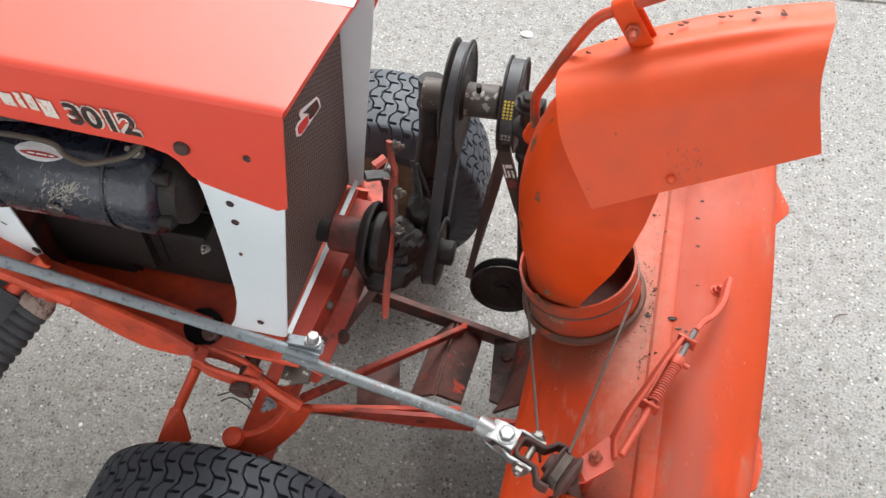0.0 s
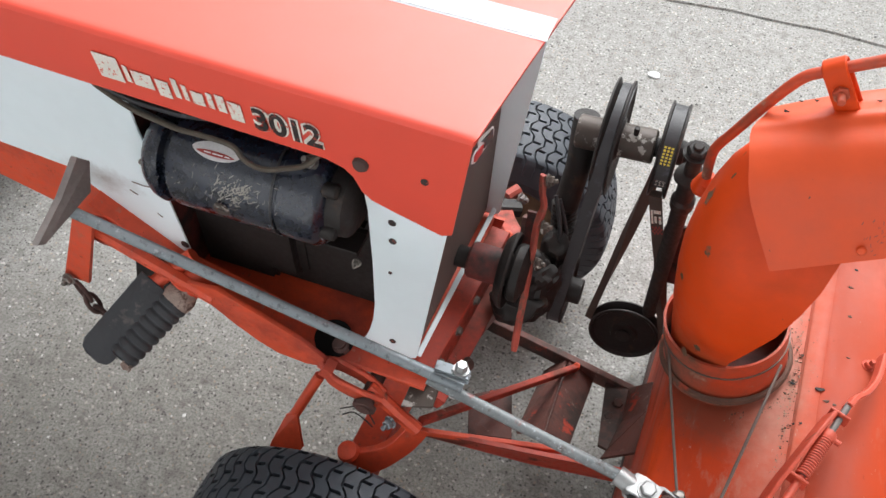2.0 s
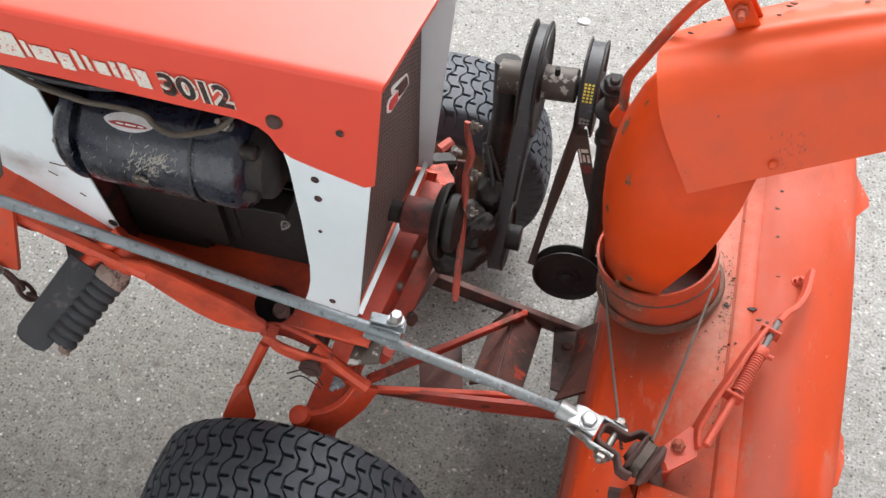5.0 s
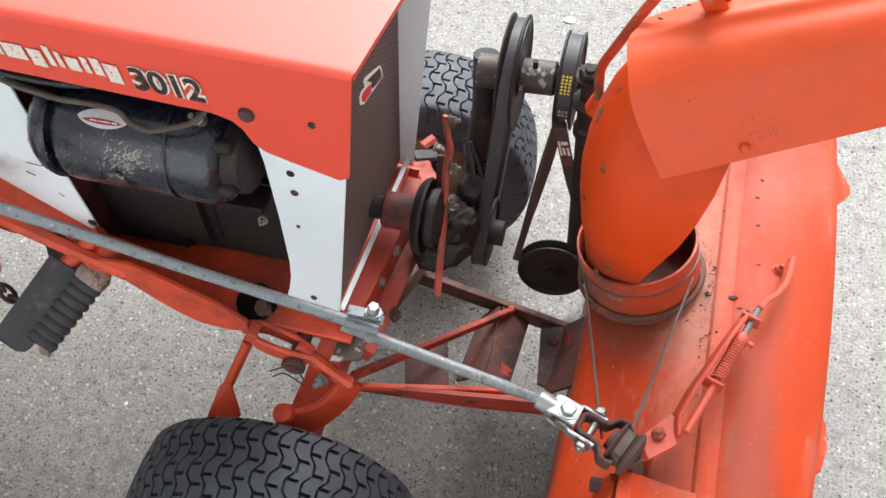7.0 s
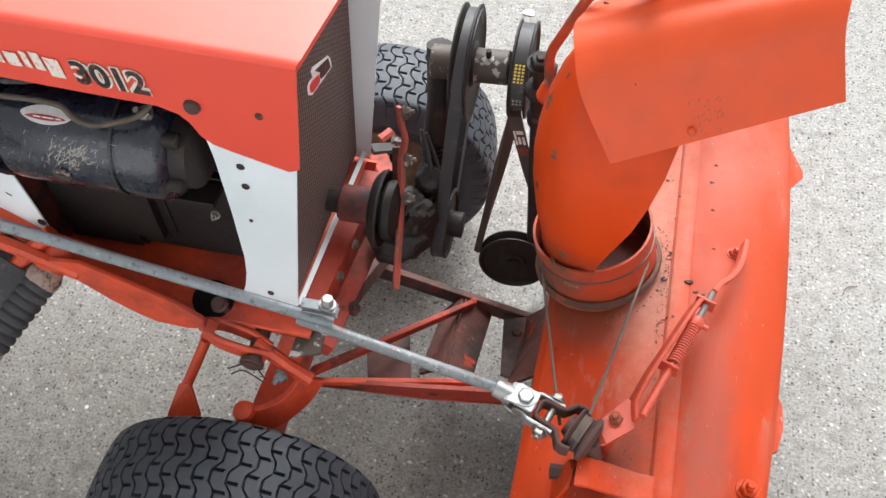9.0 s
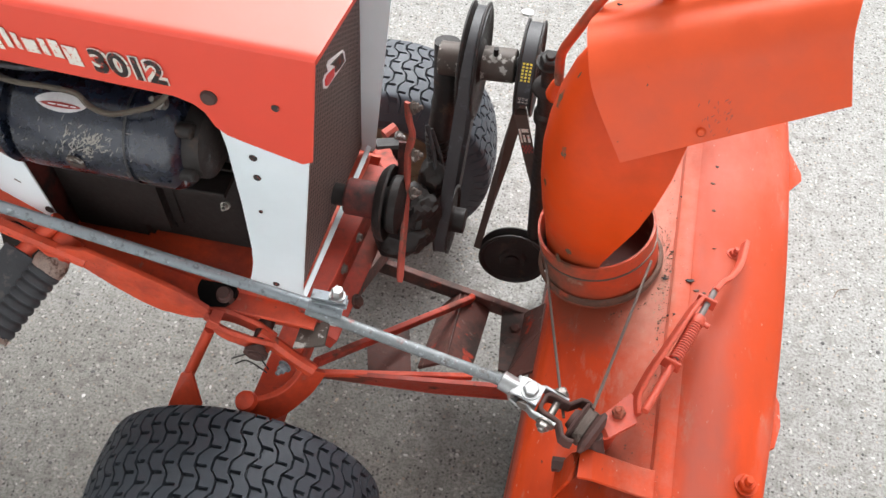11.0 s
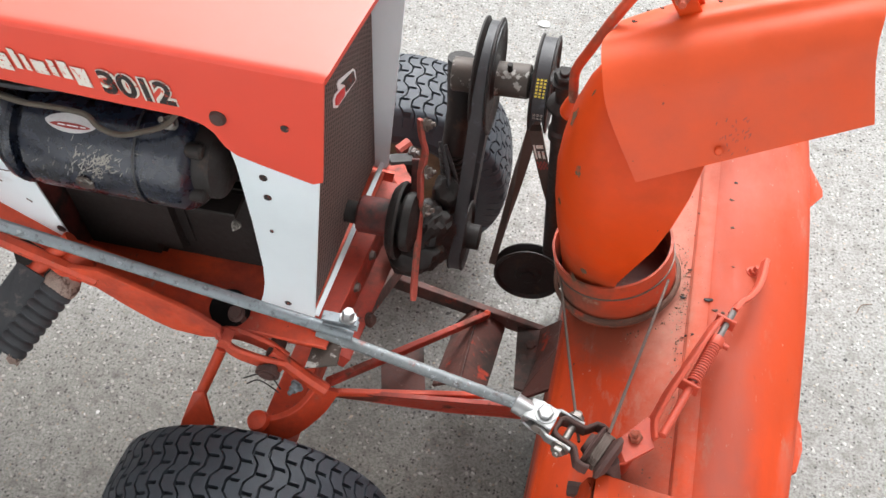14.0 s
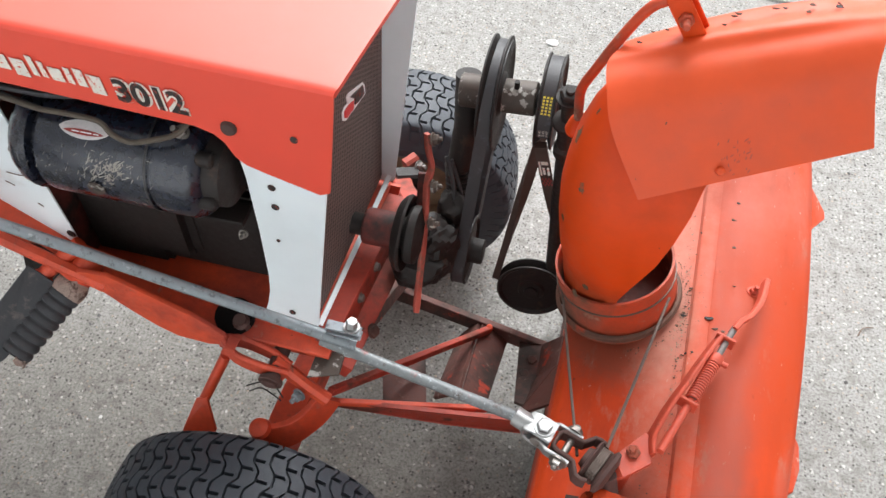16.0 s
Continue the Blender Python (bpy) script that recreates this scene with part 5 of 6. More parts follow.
def belts():
    # jackshaft tube
    bm = B()
    rod(bm, (-0.080, SHAFT_Y, SHAFT_Z - 0.004), (0.022, SHAFT_Y, SHAFT_Z + 0.001), 0.0225, 24)
    part("jackshaft_tube", bm, M_PIPE, blower, "bare worn jackshaft tube")
    bm = B()
    rod(bm, (0.02, SHAFT_Y, SHAFT_Z + 0.001), (0.082, SHAFT_Y, SHAFT_Z + 0.003), 0.0125, 18)
    part("jackshaft", bm, M_DARK, blower, "dark shaft end")
    bm = B()
    rod(bm, (-0.005, SHAFT_Y - 0.006, SHAFT_Z + 0.017), (-0.005, SHAFT_Y - 0.008, SHAFT_Z + 0.032), 0.0035, 10)
    part("grease_nipple", bm, M_DARK, blower, "small dark grease nipple")
    # swing arm carrying the tube
    bm = B()
    sweep(bm, [(-0.073, SHAFT_Y + 0.012, SHAFT_Z + 0.014), (-0.071, 1.028, 0.566), (-0.076, 1.010, 0.505)], circle(0.0175, 16), up=(0, 1, 0))
    part("swing_arm", bm, M_DARK, blower, "grimy dark swing arm")
    # rear belt with its two pulleys
    xb = -0.034
    up_c, up_r, lo_c, lo_r = (SHAFT_Y, SHAFT_Z), 0.075, (0.962, 0.381), 0.053
    low_x = xb - 0.018                           # lower pulley's plane is shifted to fit the camera's view
    bm = B()
    pulley(bm, (xb, SHAFT_Y, SHAFT_Z), (1, 0, 0), up_r + 0.001, 0.024, 0.019, 0.005, 0.016)
    part("upper_pulley", bm, M_DARK, blower, "dark upper sheave")
    bm = B()
    pulley(bm, (low_x, *lo_c), (1, 0, 0), lo_r, 0.022, 0.019, 0.016)
    part("engine_pulley", bm, M_DARK, tractor, "dark engine pulley with a hub")
    bm = B()
    loop = belt_loop(up_c, up_r - 0.004, lo_c, lo_r - 0.001, xb)
    inner = belt_loop(up_c, up_r - 0.014, lo_c, lo_r - 0.012, xb)
    rings = []
    for o, i in zip(loop, inner):
        lean = Vector(((low_x - xb) * (up_c[1] - o.z) / (up_c[1] - lo_c[1]), 0, 0))
        o, i = o + lean, i + lean
        rings.append([bm.verts.new(o + Vector((dx, 0, 0))) for dx in (-0.0085, 0.0085)] + [bm.verts.new(i + Vector((dx, 0, 0))) for dx in (0.006, -0.006)])
    for k in range(len(rings)):
        p, q = rings[k], rings[(k + 1) % len(rings)]
        for j in range(4):
            bm.faces.new((p[j], p[(j + 1) % 4], q[(j + 1) % 4], q[j]))
    part("drive_belt", bm, M_BELT, blower, "black v-belt")
    # front pulley and the quarter-turn belt down to the auger pulley
    xf = 0.040
    bm = B()
    pulley(bm, (xf, SHAFT_Y, SHAFT_Z + 0.002), (1, 0, 0), 0.0625, 0.025, 0.016, 0.006, 0.016)
    part("front_pulley", bm, M_DARK, blower, "dark front sheave")
    c = Vector((0.050, 1.012, 0.252))
    ax = Vector((0.05, -1.0, 0.10)).normalized()
    bm = B()
    pulley(bm, c, ax, 0.056, 0.022, 0.012, 0.004)
    part("auger_pulley", bm, M_DARK, blower, "black dished auger pulley")
    R1 = 0.060
    def b_run(p, q, w0, w1, name, prints=()):
        """A belt run that twists from lying across w0 to lying across w1."""
        p, q, w0, w1 = Vector(p), Vector(q), Vector(w0), Vector(w1)
        d = (q - p).normalized()
        bm_ = B()
        rr = []
        for k in range(13):
            t = k / 12
            w = (w0.lerp(w1, t * t * (3 - 2 * t)))
            w = (w - d * w.dot(d)).normalized()
            nrm = d.cross(w)
            cpt = p.lerp(q, t)
            rr.append([bm_.verts.new(cpt + w * a1 + nrm * b1) for a1, b1 in ((-0.0083, 0.0055), (0.0083, 0.0055), (0.006, -0.0055), (-0.006, -0.0055))])
        for p_, q_ in zip(rr, rr[1:]):
            for j in range(4):
                bm_.faces.new((p_[j], p_[(j + 1) % 4], q_[(j + 1) % 4], q_[j]))
        bm_.faces.new(rr[0])
        bm_.faces.new(rr[-1][::-1])
        run_ = part(name, bm_, M_BELT_WORN, blower, "browned twisting v-belt run")
        for t0, t1, a0, a1, mat in prints:
            bq = B()
            vs_ = []
            for t in (t0, t1):
                w = (w0.lerp(w1, t * t * (3 - 2 * t)))
                w = (w - d * w.dot(d)).normalized()
                for a_ in (a0, a1):
                    vs_.append(bq.verts.new(p.lerp(q, t) + w * a_ + d.cross(w) * 0.0059))
            bq.faces.new((vs_[0], vs_[1], vs_[3], vs_[2]))
            part("belt_print", bq, mat, run_, "worn print on the belt", smooth=False)
        return run_
    z0 = SHAFT_Z - 0.012
    b_run((xf, SHAFT_Y - R1 * 0.96, z0 - 0.01), (c.x + R1, c.y, c.z + 0.01), (1, 0, 0), (0, 1, 0), "belt_run",
          [(0.075, 0.155, -0.0066, -0.0042, M_LETTER), (0.075, 0.095, -0.0030, 0.0062, M_LETTER), (0.110, 0.155, 0.0030, 0.0062, M_LETTER), (0.110, 0.150, -0.0026, 0.0006, M_LETTER)]
          + [(0.17 + 0.012 * i, 0.182 + 0.012 * i, -0.0066 + 0.0044 * j + 0.0022 * (i % 2), -0.0044 + 0.0044 * j + 0.0022 * (i % 2), M_REDPRINT) for i in range(4) for j in range(3)])
    b_run((xf, SHAFT_Y + R1 * 0.96, z0 - 0.01), (c.x - R1, c.y, c.z + 0.01), (1, 0, 0), (0, 1, 0), "belt_run")
    # the belt over the front pulley, with its printed marks
    bm = B()
    rr = []
    for k in range(25):
        t = math.radians(-12 + 204 * k / 24)
        dirv = Vector((0, math.cos(t), math.sin(t)))
        cc = Vector((xf, SHAFT_Y, SHAFT_Z + 0.002))
        rr.append([bm.verts.new(cc + dirv * r_ + Vector((dx, 0, 0))) for r_, dx in ((0.0590, -0.0083), (0.0590, 0.0083), (0.0480, 0.006), (0.0480, -0.006))])
    for p_, q_ in zip(rr, rr[1:]):
        for j in range(4):
            bm.faces.new((p_[j], p_[(j + 1) % 4], q_[(j + 1) % 4], q_[j]))
    belt_top = part("belt_top", bm, M_BELT, blower, "dusty v-belt over the sheave")
    def mark(t0, t1, x0, x1, mat, nm):
        bm_ = B()
        cc = Vector((xf, SHAFT_Y, SHAFT_Z + 0.002))
        def pt(t, x):
            t = math.radians(t)
            return bm_.verts.new(cc + Vector((x, math.cos(t) * 0.0594, math.sin(t) * 0.0594)))
        bm_.faces.new((pt(t0, x0), pt(t0, x1), pt(t1, x1), pt(t1, x0)))
        part(nm, bm_, mat, belt_top, "printed bar on the belt", smooth=False)
    for i in range(6):
        for j in range(3):
            mark(134 + i * 4.0, 136.4 + i * 4.0, -0.0062 + j * 0.0046, -0.0034 + j * 0.0046, M_YELLOW, "yellow_print")
    # the belt size in pale figures, three times side by side
    for j in range(3):
        cu = bpy.data.curves.new("size_print", "FONT")
        cu.body, cu.size = "B 42", 0.0044
        tmp = bpy.data.objects.new("size_print", cu)
        scene.collection.objects.link(tmp)
        dg = bpy.context.evaluated_depsgraph_get()
        dg.update()
        me = bpy.data.meshes.new_from_object(tmp.evaluated_get(dg))
        bpy.data.objects.remove(tmp)
        for v in me.vertices:
            t = math.radians(188) - v.co.x * 1.25 / 0.0594
            v.co = Vector((xf - 0.0026 + j * 0.0046 - v.co.y, SHAFT_Y + math.cos(t) * 0.0595, SHAFT_Z + 0.002 + math.sin(t) * 0.0595))
        me.materials.clear()
        me.materials.append(M_LETTER)
        ob = new("size_print", me)
        ob.parent = belt_top
        tagged(ob, "pale printed belt size")


belts()


def idler_tube():
    """The dark telescoping rod with collars beside the chute."""
    p0, p1 = Vector((0.071, 0.918, 0.738)), Vector((0.078, 1.012, 0.318))
    d = p1 - p0
    n = d.length
    bm = B()
    lathe(bm, [(0, -0.008), (0.0090, -0.008), (0.0090, 0.030), (0.0125, 0.032), (0.0175, 0.036), (0.0185, 0.040), (0.0135, 0.044), (0.0112, 0.047), (0.0112, 0.085), (0.0145, 0.09), (0.0145, 0.104), (0.0108, 0.110), (0.0108, n), (0, n)], p0, d, 24)
    rod_ = part("idler_rod", bm, M_DARK, blower, "dark telescoping idler rod")
    bm = B()
    bolt(bm, p0 - d.normalized() * 0.009, -d, 0.0105, 0.009, 0.003)
    part("rod_nut", bm, M_DARK, rod_, "greasy black hex nut")
    bm = B()
    plate(bm, [(0.064, 1.030, 0.500), (0.096, 1.020, 0.520), (0.104, 1.020, 0.395), (0.072, 1.030, 0.380)], 0.006)
    part("idler_arm", bm, M_MAROON, blower, "grimy dark red idler arm", smooth=False)


idler_tube()


# ---- hitch frame ----
def hitch():
    def ch(p0, p1, w, h, mat, nm, lab, up=(0, 0, 1)):
        bm = B()
        bar(bm, p0, p1, w, h, up)
        return part(nm, bm, mat, blower, lab)
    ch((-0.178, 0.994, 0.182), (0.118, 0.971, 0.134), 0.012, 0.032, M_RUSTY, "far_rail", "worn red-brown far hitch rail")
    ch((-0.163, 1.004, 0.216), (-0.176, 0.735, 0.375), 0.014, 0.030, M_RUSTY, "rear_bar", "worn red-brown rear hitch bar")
    strut = ch((-0.168, 0.680, 0.382), (-0.007, 0.968, 0.169), 0.010, 0.012, M_DIRTYRED, "upper_strut", "red painted diagonal strut with chipped end")
    ch((-0.176, 0.680, 0.352), (0.030, 0.764, 0.276), 0.008, 0.010, M_RED, "near_strut", "red painted strut")
    bm = B()
    lathe(bm, [(0, 0), (0.0065, 0), (0.006, 0.004), (0.004, 0.006), (0, 0.006)], (-0.007, 0.968, 0.173), (0.1, -0.3, 1), 10)
    part("weld_bead", bm, M_RED, strut, "bright red chipped weld")
    bm = B()
    plate(bm, [(-0.178, 0.684, 0.345), (0.125, 0.754, 0.293), (0.125, 0.764, 0.236), (-0.02, 0.725, 0.275), (-0.178, 0.690, 0.320)], 0.007, (0.1, -1, 0.1))
    part("near_rail", bm, M_DIRTYRED, blower, "red painted near hitch rail", smooth=False)
    bm = B()
    plate(bm, [(-0.145, 0.817, 0.233), (-0.089, 0.863, 0.221), (-0.058, 0.755, 0.262), (-0.119, 0.738, 0.268)], 0.005)
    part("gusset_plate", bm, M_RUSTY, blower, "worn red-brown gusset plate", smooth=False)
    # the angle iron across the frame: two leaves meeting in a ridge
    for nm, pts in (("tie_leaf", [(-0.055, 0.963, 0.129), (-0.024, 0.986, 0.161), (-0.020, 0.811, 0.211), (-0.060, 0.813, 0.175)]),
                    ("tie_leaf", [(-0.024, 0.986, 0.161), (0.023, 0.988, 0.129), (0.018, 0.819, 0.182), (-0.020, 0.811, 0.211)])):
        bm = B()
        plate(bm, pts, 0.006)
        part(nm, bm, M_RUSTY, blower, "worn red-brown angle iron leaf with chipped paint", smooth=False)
    # folded bracket on the back of the housing
    bm = B()
    plate(bm, [(0.046, 0.974, 0.141), (0.087, 0.971, 0.149), (0.089, 0.897, 0.161), (0.079, 0.834, 0.175), (0.062, 0.839, 0.172)], 0.006)
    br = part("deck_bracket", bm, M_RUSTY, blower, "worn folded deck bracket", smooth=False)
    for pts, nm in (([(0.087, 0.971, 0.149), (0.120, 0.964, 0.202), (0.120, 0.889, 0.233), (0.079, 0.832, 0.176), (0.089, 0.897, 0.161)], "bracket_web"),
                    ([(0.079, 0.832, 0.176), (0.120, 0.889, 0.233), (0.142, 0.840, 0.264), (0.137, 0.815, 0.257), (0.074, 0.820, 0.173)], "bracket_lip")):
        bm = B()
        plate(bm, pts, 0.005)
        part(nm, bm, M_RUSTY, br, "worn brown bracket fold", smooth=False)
    for p in ((0.066, 0.902, 0.159), (0.074, 0.930, 0.159)):
        bm = B()
        bolt(bm, p, (0, 0, 1), 0.0075, 0.007)
        part("bracket_bolt", bm, M_RUSTY, br, "rusty bolt")
    # bolt hole's shade painted as a black disc on the plate
    bm = B()
    lathe(bm, [(0, 0.0002), (0.0045, 0.0002), (0.005, 0.0010), (0.0055, 0.0003)], (0.074, 0.858, 0.173), (0.1, 0.1, 1), 12)
    part("bracket_hole", bm, M_HOLE, br, "black disc painted for a shaded bolt hole")
    # plate on the tractor that carries the rod bearing
    bm = B()
    plate(bm, [(-0.186, 0.705, 0.440), (-0.150, 0.708, 0.442), (-0.148, 0.676, 0.438), (-0.187, 0.664, 0.436)], 0.005)
    part("bearing_plate", bm, M_PIPE, tractor, "dark bare steel plate", smooth=False)


hitch()


# ---- blower housing ----
def deck_z(x):
    pts = [(0.122, 0.488), (0.133, 0.498), (0.20, 0.520), (0.260, 0.538), (0.264, 0.543), (0.282, 0.548), (0.286, 0.547), (0.312, 0.550), (0.336, 0.548), (0.360, 0.541), (0.385, 0.530), (0.402, 0.518)]
    return float(np.interp(x, [p[0] for p in pts], [p[1] for p in pts]))


def deck(x, y, up=0.0):
    return Vector((x + (y - 0.85) * 0.02, y, deck_z(x) + up))


def housing():
    bm = B()
    prof = [(0.110, 0.06), (0.116, 0.22), (0.119, 0.40), (0.122, 0.478), (0.126, 0.491), (0.133, 0.498), (0.16, 0.509), (0.20, 0.520), (0.24, 0.532), (0.2585, 0.5365), (0.2600, 0.5415), (0.2625, 0.5435), (0.2785, 0.5465), (0.2800, 0.5460), (0.2830, 0.5475),
            (0.302, 0.550), (0.317, 0.5505), (0.336, 0.5485), (0.356, 0.543), (0.376, 0.535), (0.390, 0.527), (0.399, 0.520), (0.4005, 0.516)]
    inner = [(x - 0.0015, z - 0.003) if z > 0.48 else (x + 0.003, z) for x, z in prof][::-1]
    ring = prof + inner
    ys = [0.315 + i * 0.0418 for i in range(21)]
    rows = [[bm.verts.new((x + (y - 0.85) * (0.02 + 0.035 * max(0, (x - 0.29) / 0.12)) - max(0, (x - 0.29) / 0.12) * 0.010 * ((y - 0.88) / 0.28) ** 2, y, z)) for x, z in ring] for y in ys]
    n = len(ring)
    for p, q in zip(rows, rows[1:]):
        for i in range(n):
            bm.faces.new((p[i], p[(i + 1) % n], q[(i + 1) % n], q[i]))
    bm.faces.new(rows[0])
    bm.faces.new(rows[-1][::-1])
    part("housing", bm, M_BLOWER, blower, "orange painted auger housing with scuffed deck")
    for y in (0.312, 1.154):
        bm = B()
        plate(bm, [(0.112, y, 0.03), (0.46, y, 0.03), (0.47, y, 0.12), (0.43, y, 0.42), (0.395, y, 0.505), (0.30, y, 0.53), (0.135, y, 0.485), (0.118, y, 0.40)], 0.005, (0, -1 if y < 1 else 1, 0))
        part("end_plate", bm, M_BLOWER, blower, "orange painted end plate", smooth=False)
    # scraper and skids that carry the housing
    bm = B()
    bar(bm, (0.13, 0.315, 0.035), (0.13, 1.150, 0.035), 0.04, 0.07)
    part("scraper_bar", bm, M_RUST, blower, "rusty scraper bar")
    # auger
    bm = B()
    rod(bm, (0.27, 0.32, 0.27), (0.27, 1.145, 0.27), 0.02, 16)
    part("auger_shaft", bm, M_BLOWER, blower, "orange painted auger shaft")
    for y0, y1, sg in ((0.33, 0.72, 1), (1.135, 0.75, -1)):
        bm = B()
        prev = None
        N = 96
        for k in range(N + 1):
            t = k / N
            a_ = sg * 2 * math.pi * 2.0 * t + 0.6
            y = y0 + (y1 - y0) * t
            ring_ = [bm.verts.new((0.28 + r * math.cos(a_), y + dy, 0.27 + r * math.sin(a_))) for r, dy in ((0.09, -0.002), (0.150, -0.002), (0.150, 0.002), (0.09, 0.002))]
            if prev:
                for j in range(4):
                    bm.faces.new((prev[j], prev[(j + 1) % 4], ring_[(j + 1) % 4], ring_[j]))
            prev = ring_
        part("auger_flight", bm, M_BLOWER, blower, "orange painted spiral auger flight")
    # pointed ear on the front edge
    bm = B()
    plate(bm, [(0.392, 0.995, 0.505), (0.396, 1.100, 0.505), (0.406, 1.097, 0.503), (0.428, 1.056, 0.494), (0.428, 1.044, 0.494), (0.408, 1.012, 0.503)], 0.006)
    part("edge_ear", bm, M_BLOWER, blower, "orange pointed ear on the front edge", smooth=False)
    bm = B()
    plate(bm, [(0.366, 0.718, 0.503), (0.386, 0.712, 0.500), (0.397, 0.690, 0.498), (0.398, 0.660, 0.498), (0.391, 0.632, 0.499), (0.366, 0.610, 0.503)], 0.006, (0, 0, 1))
    part("edge_ear", bm, M_BLOWER, blower, "orange ear on the front edge", smooth=False)
    # bent handle bracket on the deck
    bm = B()
    sweep(bm, [deck(0.262, 0.538, 0.003), deck(0.248, 0.538, 0.010), (0.188, 0.532, 0.573), (0.177, 0.532, 0.572), (0.170, 0.532, 0.560), deck(0.165, 0.532, 0.0)], rect(0.032, 0.004), up=(0.3, 0, 1))
    part("deck_bridge", bm, M_BLOWER, blower, "orange painted bent bracket")
    for p, nm in ((deck(0.354, 0.560), "deck_bolt"),):
        bm = B()
        bolt(bm, p, (0.05, 0, 1), 0.008, 0.007, 0.006)
        part(nm, bm, M_BLOWER, blower, "orange painted hex bolt")
    bm = B()
    rod(bm, deck(0.172, 0.545, 0.020), deck(0.158, 0.545, 0.022), 0.008, 6)
    part("bridge_nut", bm, M_RUST, blower, "rusty nut")
    # chips of old paint and a lost bolt hole
    for x, y, r in ((0.279, 0.802, 0.0036), (0.262, 0.752, 0.0032)):
        bm = B()
        plate(bm, [deck(x + r * 1.5 * math.cos(a_), y + r * (0.6 + 0.25 * math.sin(3 * a_)) * math.sin(a_), 0.0018) for a_ in [k_ * math.pi / 5 for k_ in range(10)]], 0.0016, (0, 0, 1))
        part("leaf_crumb", bm, M_DARK, blower, "dark dry crumb", smooth=False)


housing()


def grit():
    """Leaf crumbs and grit caught along the seam and round the collar."""
    bm = B()
    rnd = random.Random(11)
    for k in range(210):
        if k < 90:
            x, y = 0.2555 + rnd.gauss(0, 0.004), rnd.gauss(0.80 if k % 2 else 0.70, 0.05)
        else:
            t = rnd.uniform(-0.9, 1.3)
            x, y = 0.168 + (0.082 + abs(rnd.gauss(0, 0.006))) * math.cos(t), 0.828 + (0.082 + abs(rnd.gauss(0, 0.006))) * math.sin(t)
        p = deck(x, y, 0.0005)
        r = 0.0003 + 0.0011 * rnd.random() ** 2.5
        a_ = rnd.uniform(0, 6)
        pts = [p + Vector((r * math.cos(a_ + q) * (1.6 if q < 1 else 1), r * math.sin(a_ + q), -0.0004)) for q in (0, 1.4, 2.9, 4.4)]
        top = bm.verts.new(p + Vector((0, 0, r * 0.7)))
        vs = [bm.verts.new(q) for q in pts]
        for i in range(4):
            bm.faces.new((vs[i], vs[(i + 1) % 4], top))
    ob = part("grit", bm, M_CRUMB, blower, "dark crumbs of dirt on the deck", smooth=False)
    ob["kind"] = "stuff"


grit()


def speckle(name, mat, label, seed, count, where, r_lo, r_hi):
    """A film of dirt: many small ragged flakes lying on the deck."""
    bm = B()
    rnd = random.Random(seed)
    for k in range(count):
        x, y = where(rnd)
        if not 0.14 < x < 0.39 or (x - 0.168) ** 2 + (y - 0.832) ** 2 < 0.071 ** 2:
            continue
        p = deck(x, y, 0.0007)
        slope = deck_z(x + 0.001) - deck_z(x)
        r = r_lo + (r_hi - r_lo) * rnd.random() ** 3
        a_ = rnd.uniform(0, 6.28)
        vs = []
        for q in range(6):
            e_ = r * rnd.uniform(0.45, 1.2)
            dx, dy = e_ * math.cos(a_ + q * 1.047), e_ * math.sin(a_ + q * 1.047) * 1.35
            vs.append(bm.verts.new(p + Vector((dx, dy, dx * slope * 1000))))
        bm.faces.new(vs)
    ob = part(name, bm, mat, blower, label, smooth=False)
    ob["kind"] = "stuff"


def by_seam(rnd):
    return 0.2535 - abs(rnd.gauss(0, 0.0045)), rnd.uniform(0.60, 1.10) if rnd.random() < 0.5 else rnd.gauss(0.76, 0.06)


def by_collar(rnd):
    t = rnd.gauss(0.1, 1.0)
    r = 0.083 + abs(rnd.gauss(0, 0.011))
    return 0.168 + r * math.cos(t), 0.832 + r * math.sin(t)


def under_drum(rnd):
    return rnd.gauss(0.205, 0.020), rnd.gauss(0.560, 0.022)


speckle("seam_dust", M_DUST, "pale dust along the deck seam", 21, 300, by_seam, 0.0003, 0.0013)
speckle("seam_grime", M_GRIME, "brown grime along the deck seam", 22, 130, by_seam, 0.0003, 0.0013)
speckle("collar_dust", M_DUST, "pale dust round the collar", 23, 160, by_collar, 0.0003, 0.0012)
speckle("collar_grime", M_GRIME, "brown grime round the collar", 24, 150, by_collar, 0.0003, 0.0013)
speckle("drum_grime", M_GRIME, "oily grime under the cable drum", 25, 110, under_drum, 0.0003, 0.0013)

# ---- chute ----
TILT = radians(13)
AX = Vector((-math.sin(TILT), 0, math.cos(TILT)))          # the collar's axis


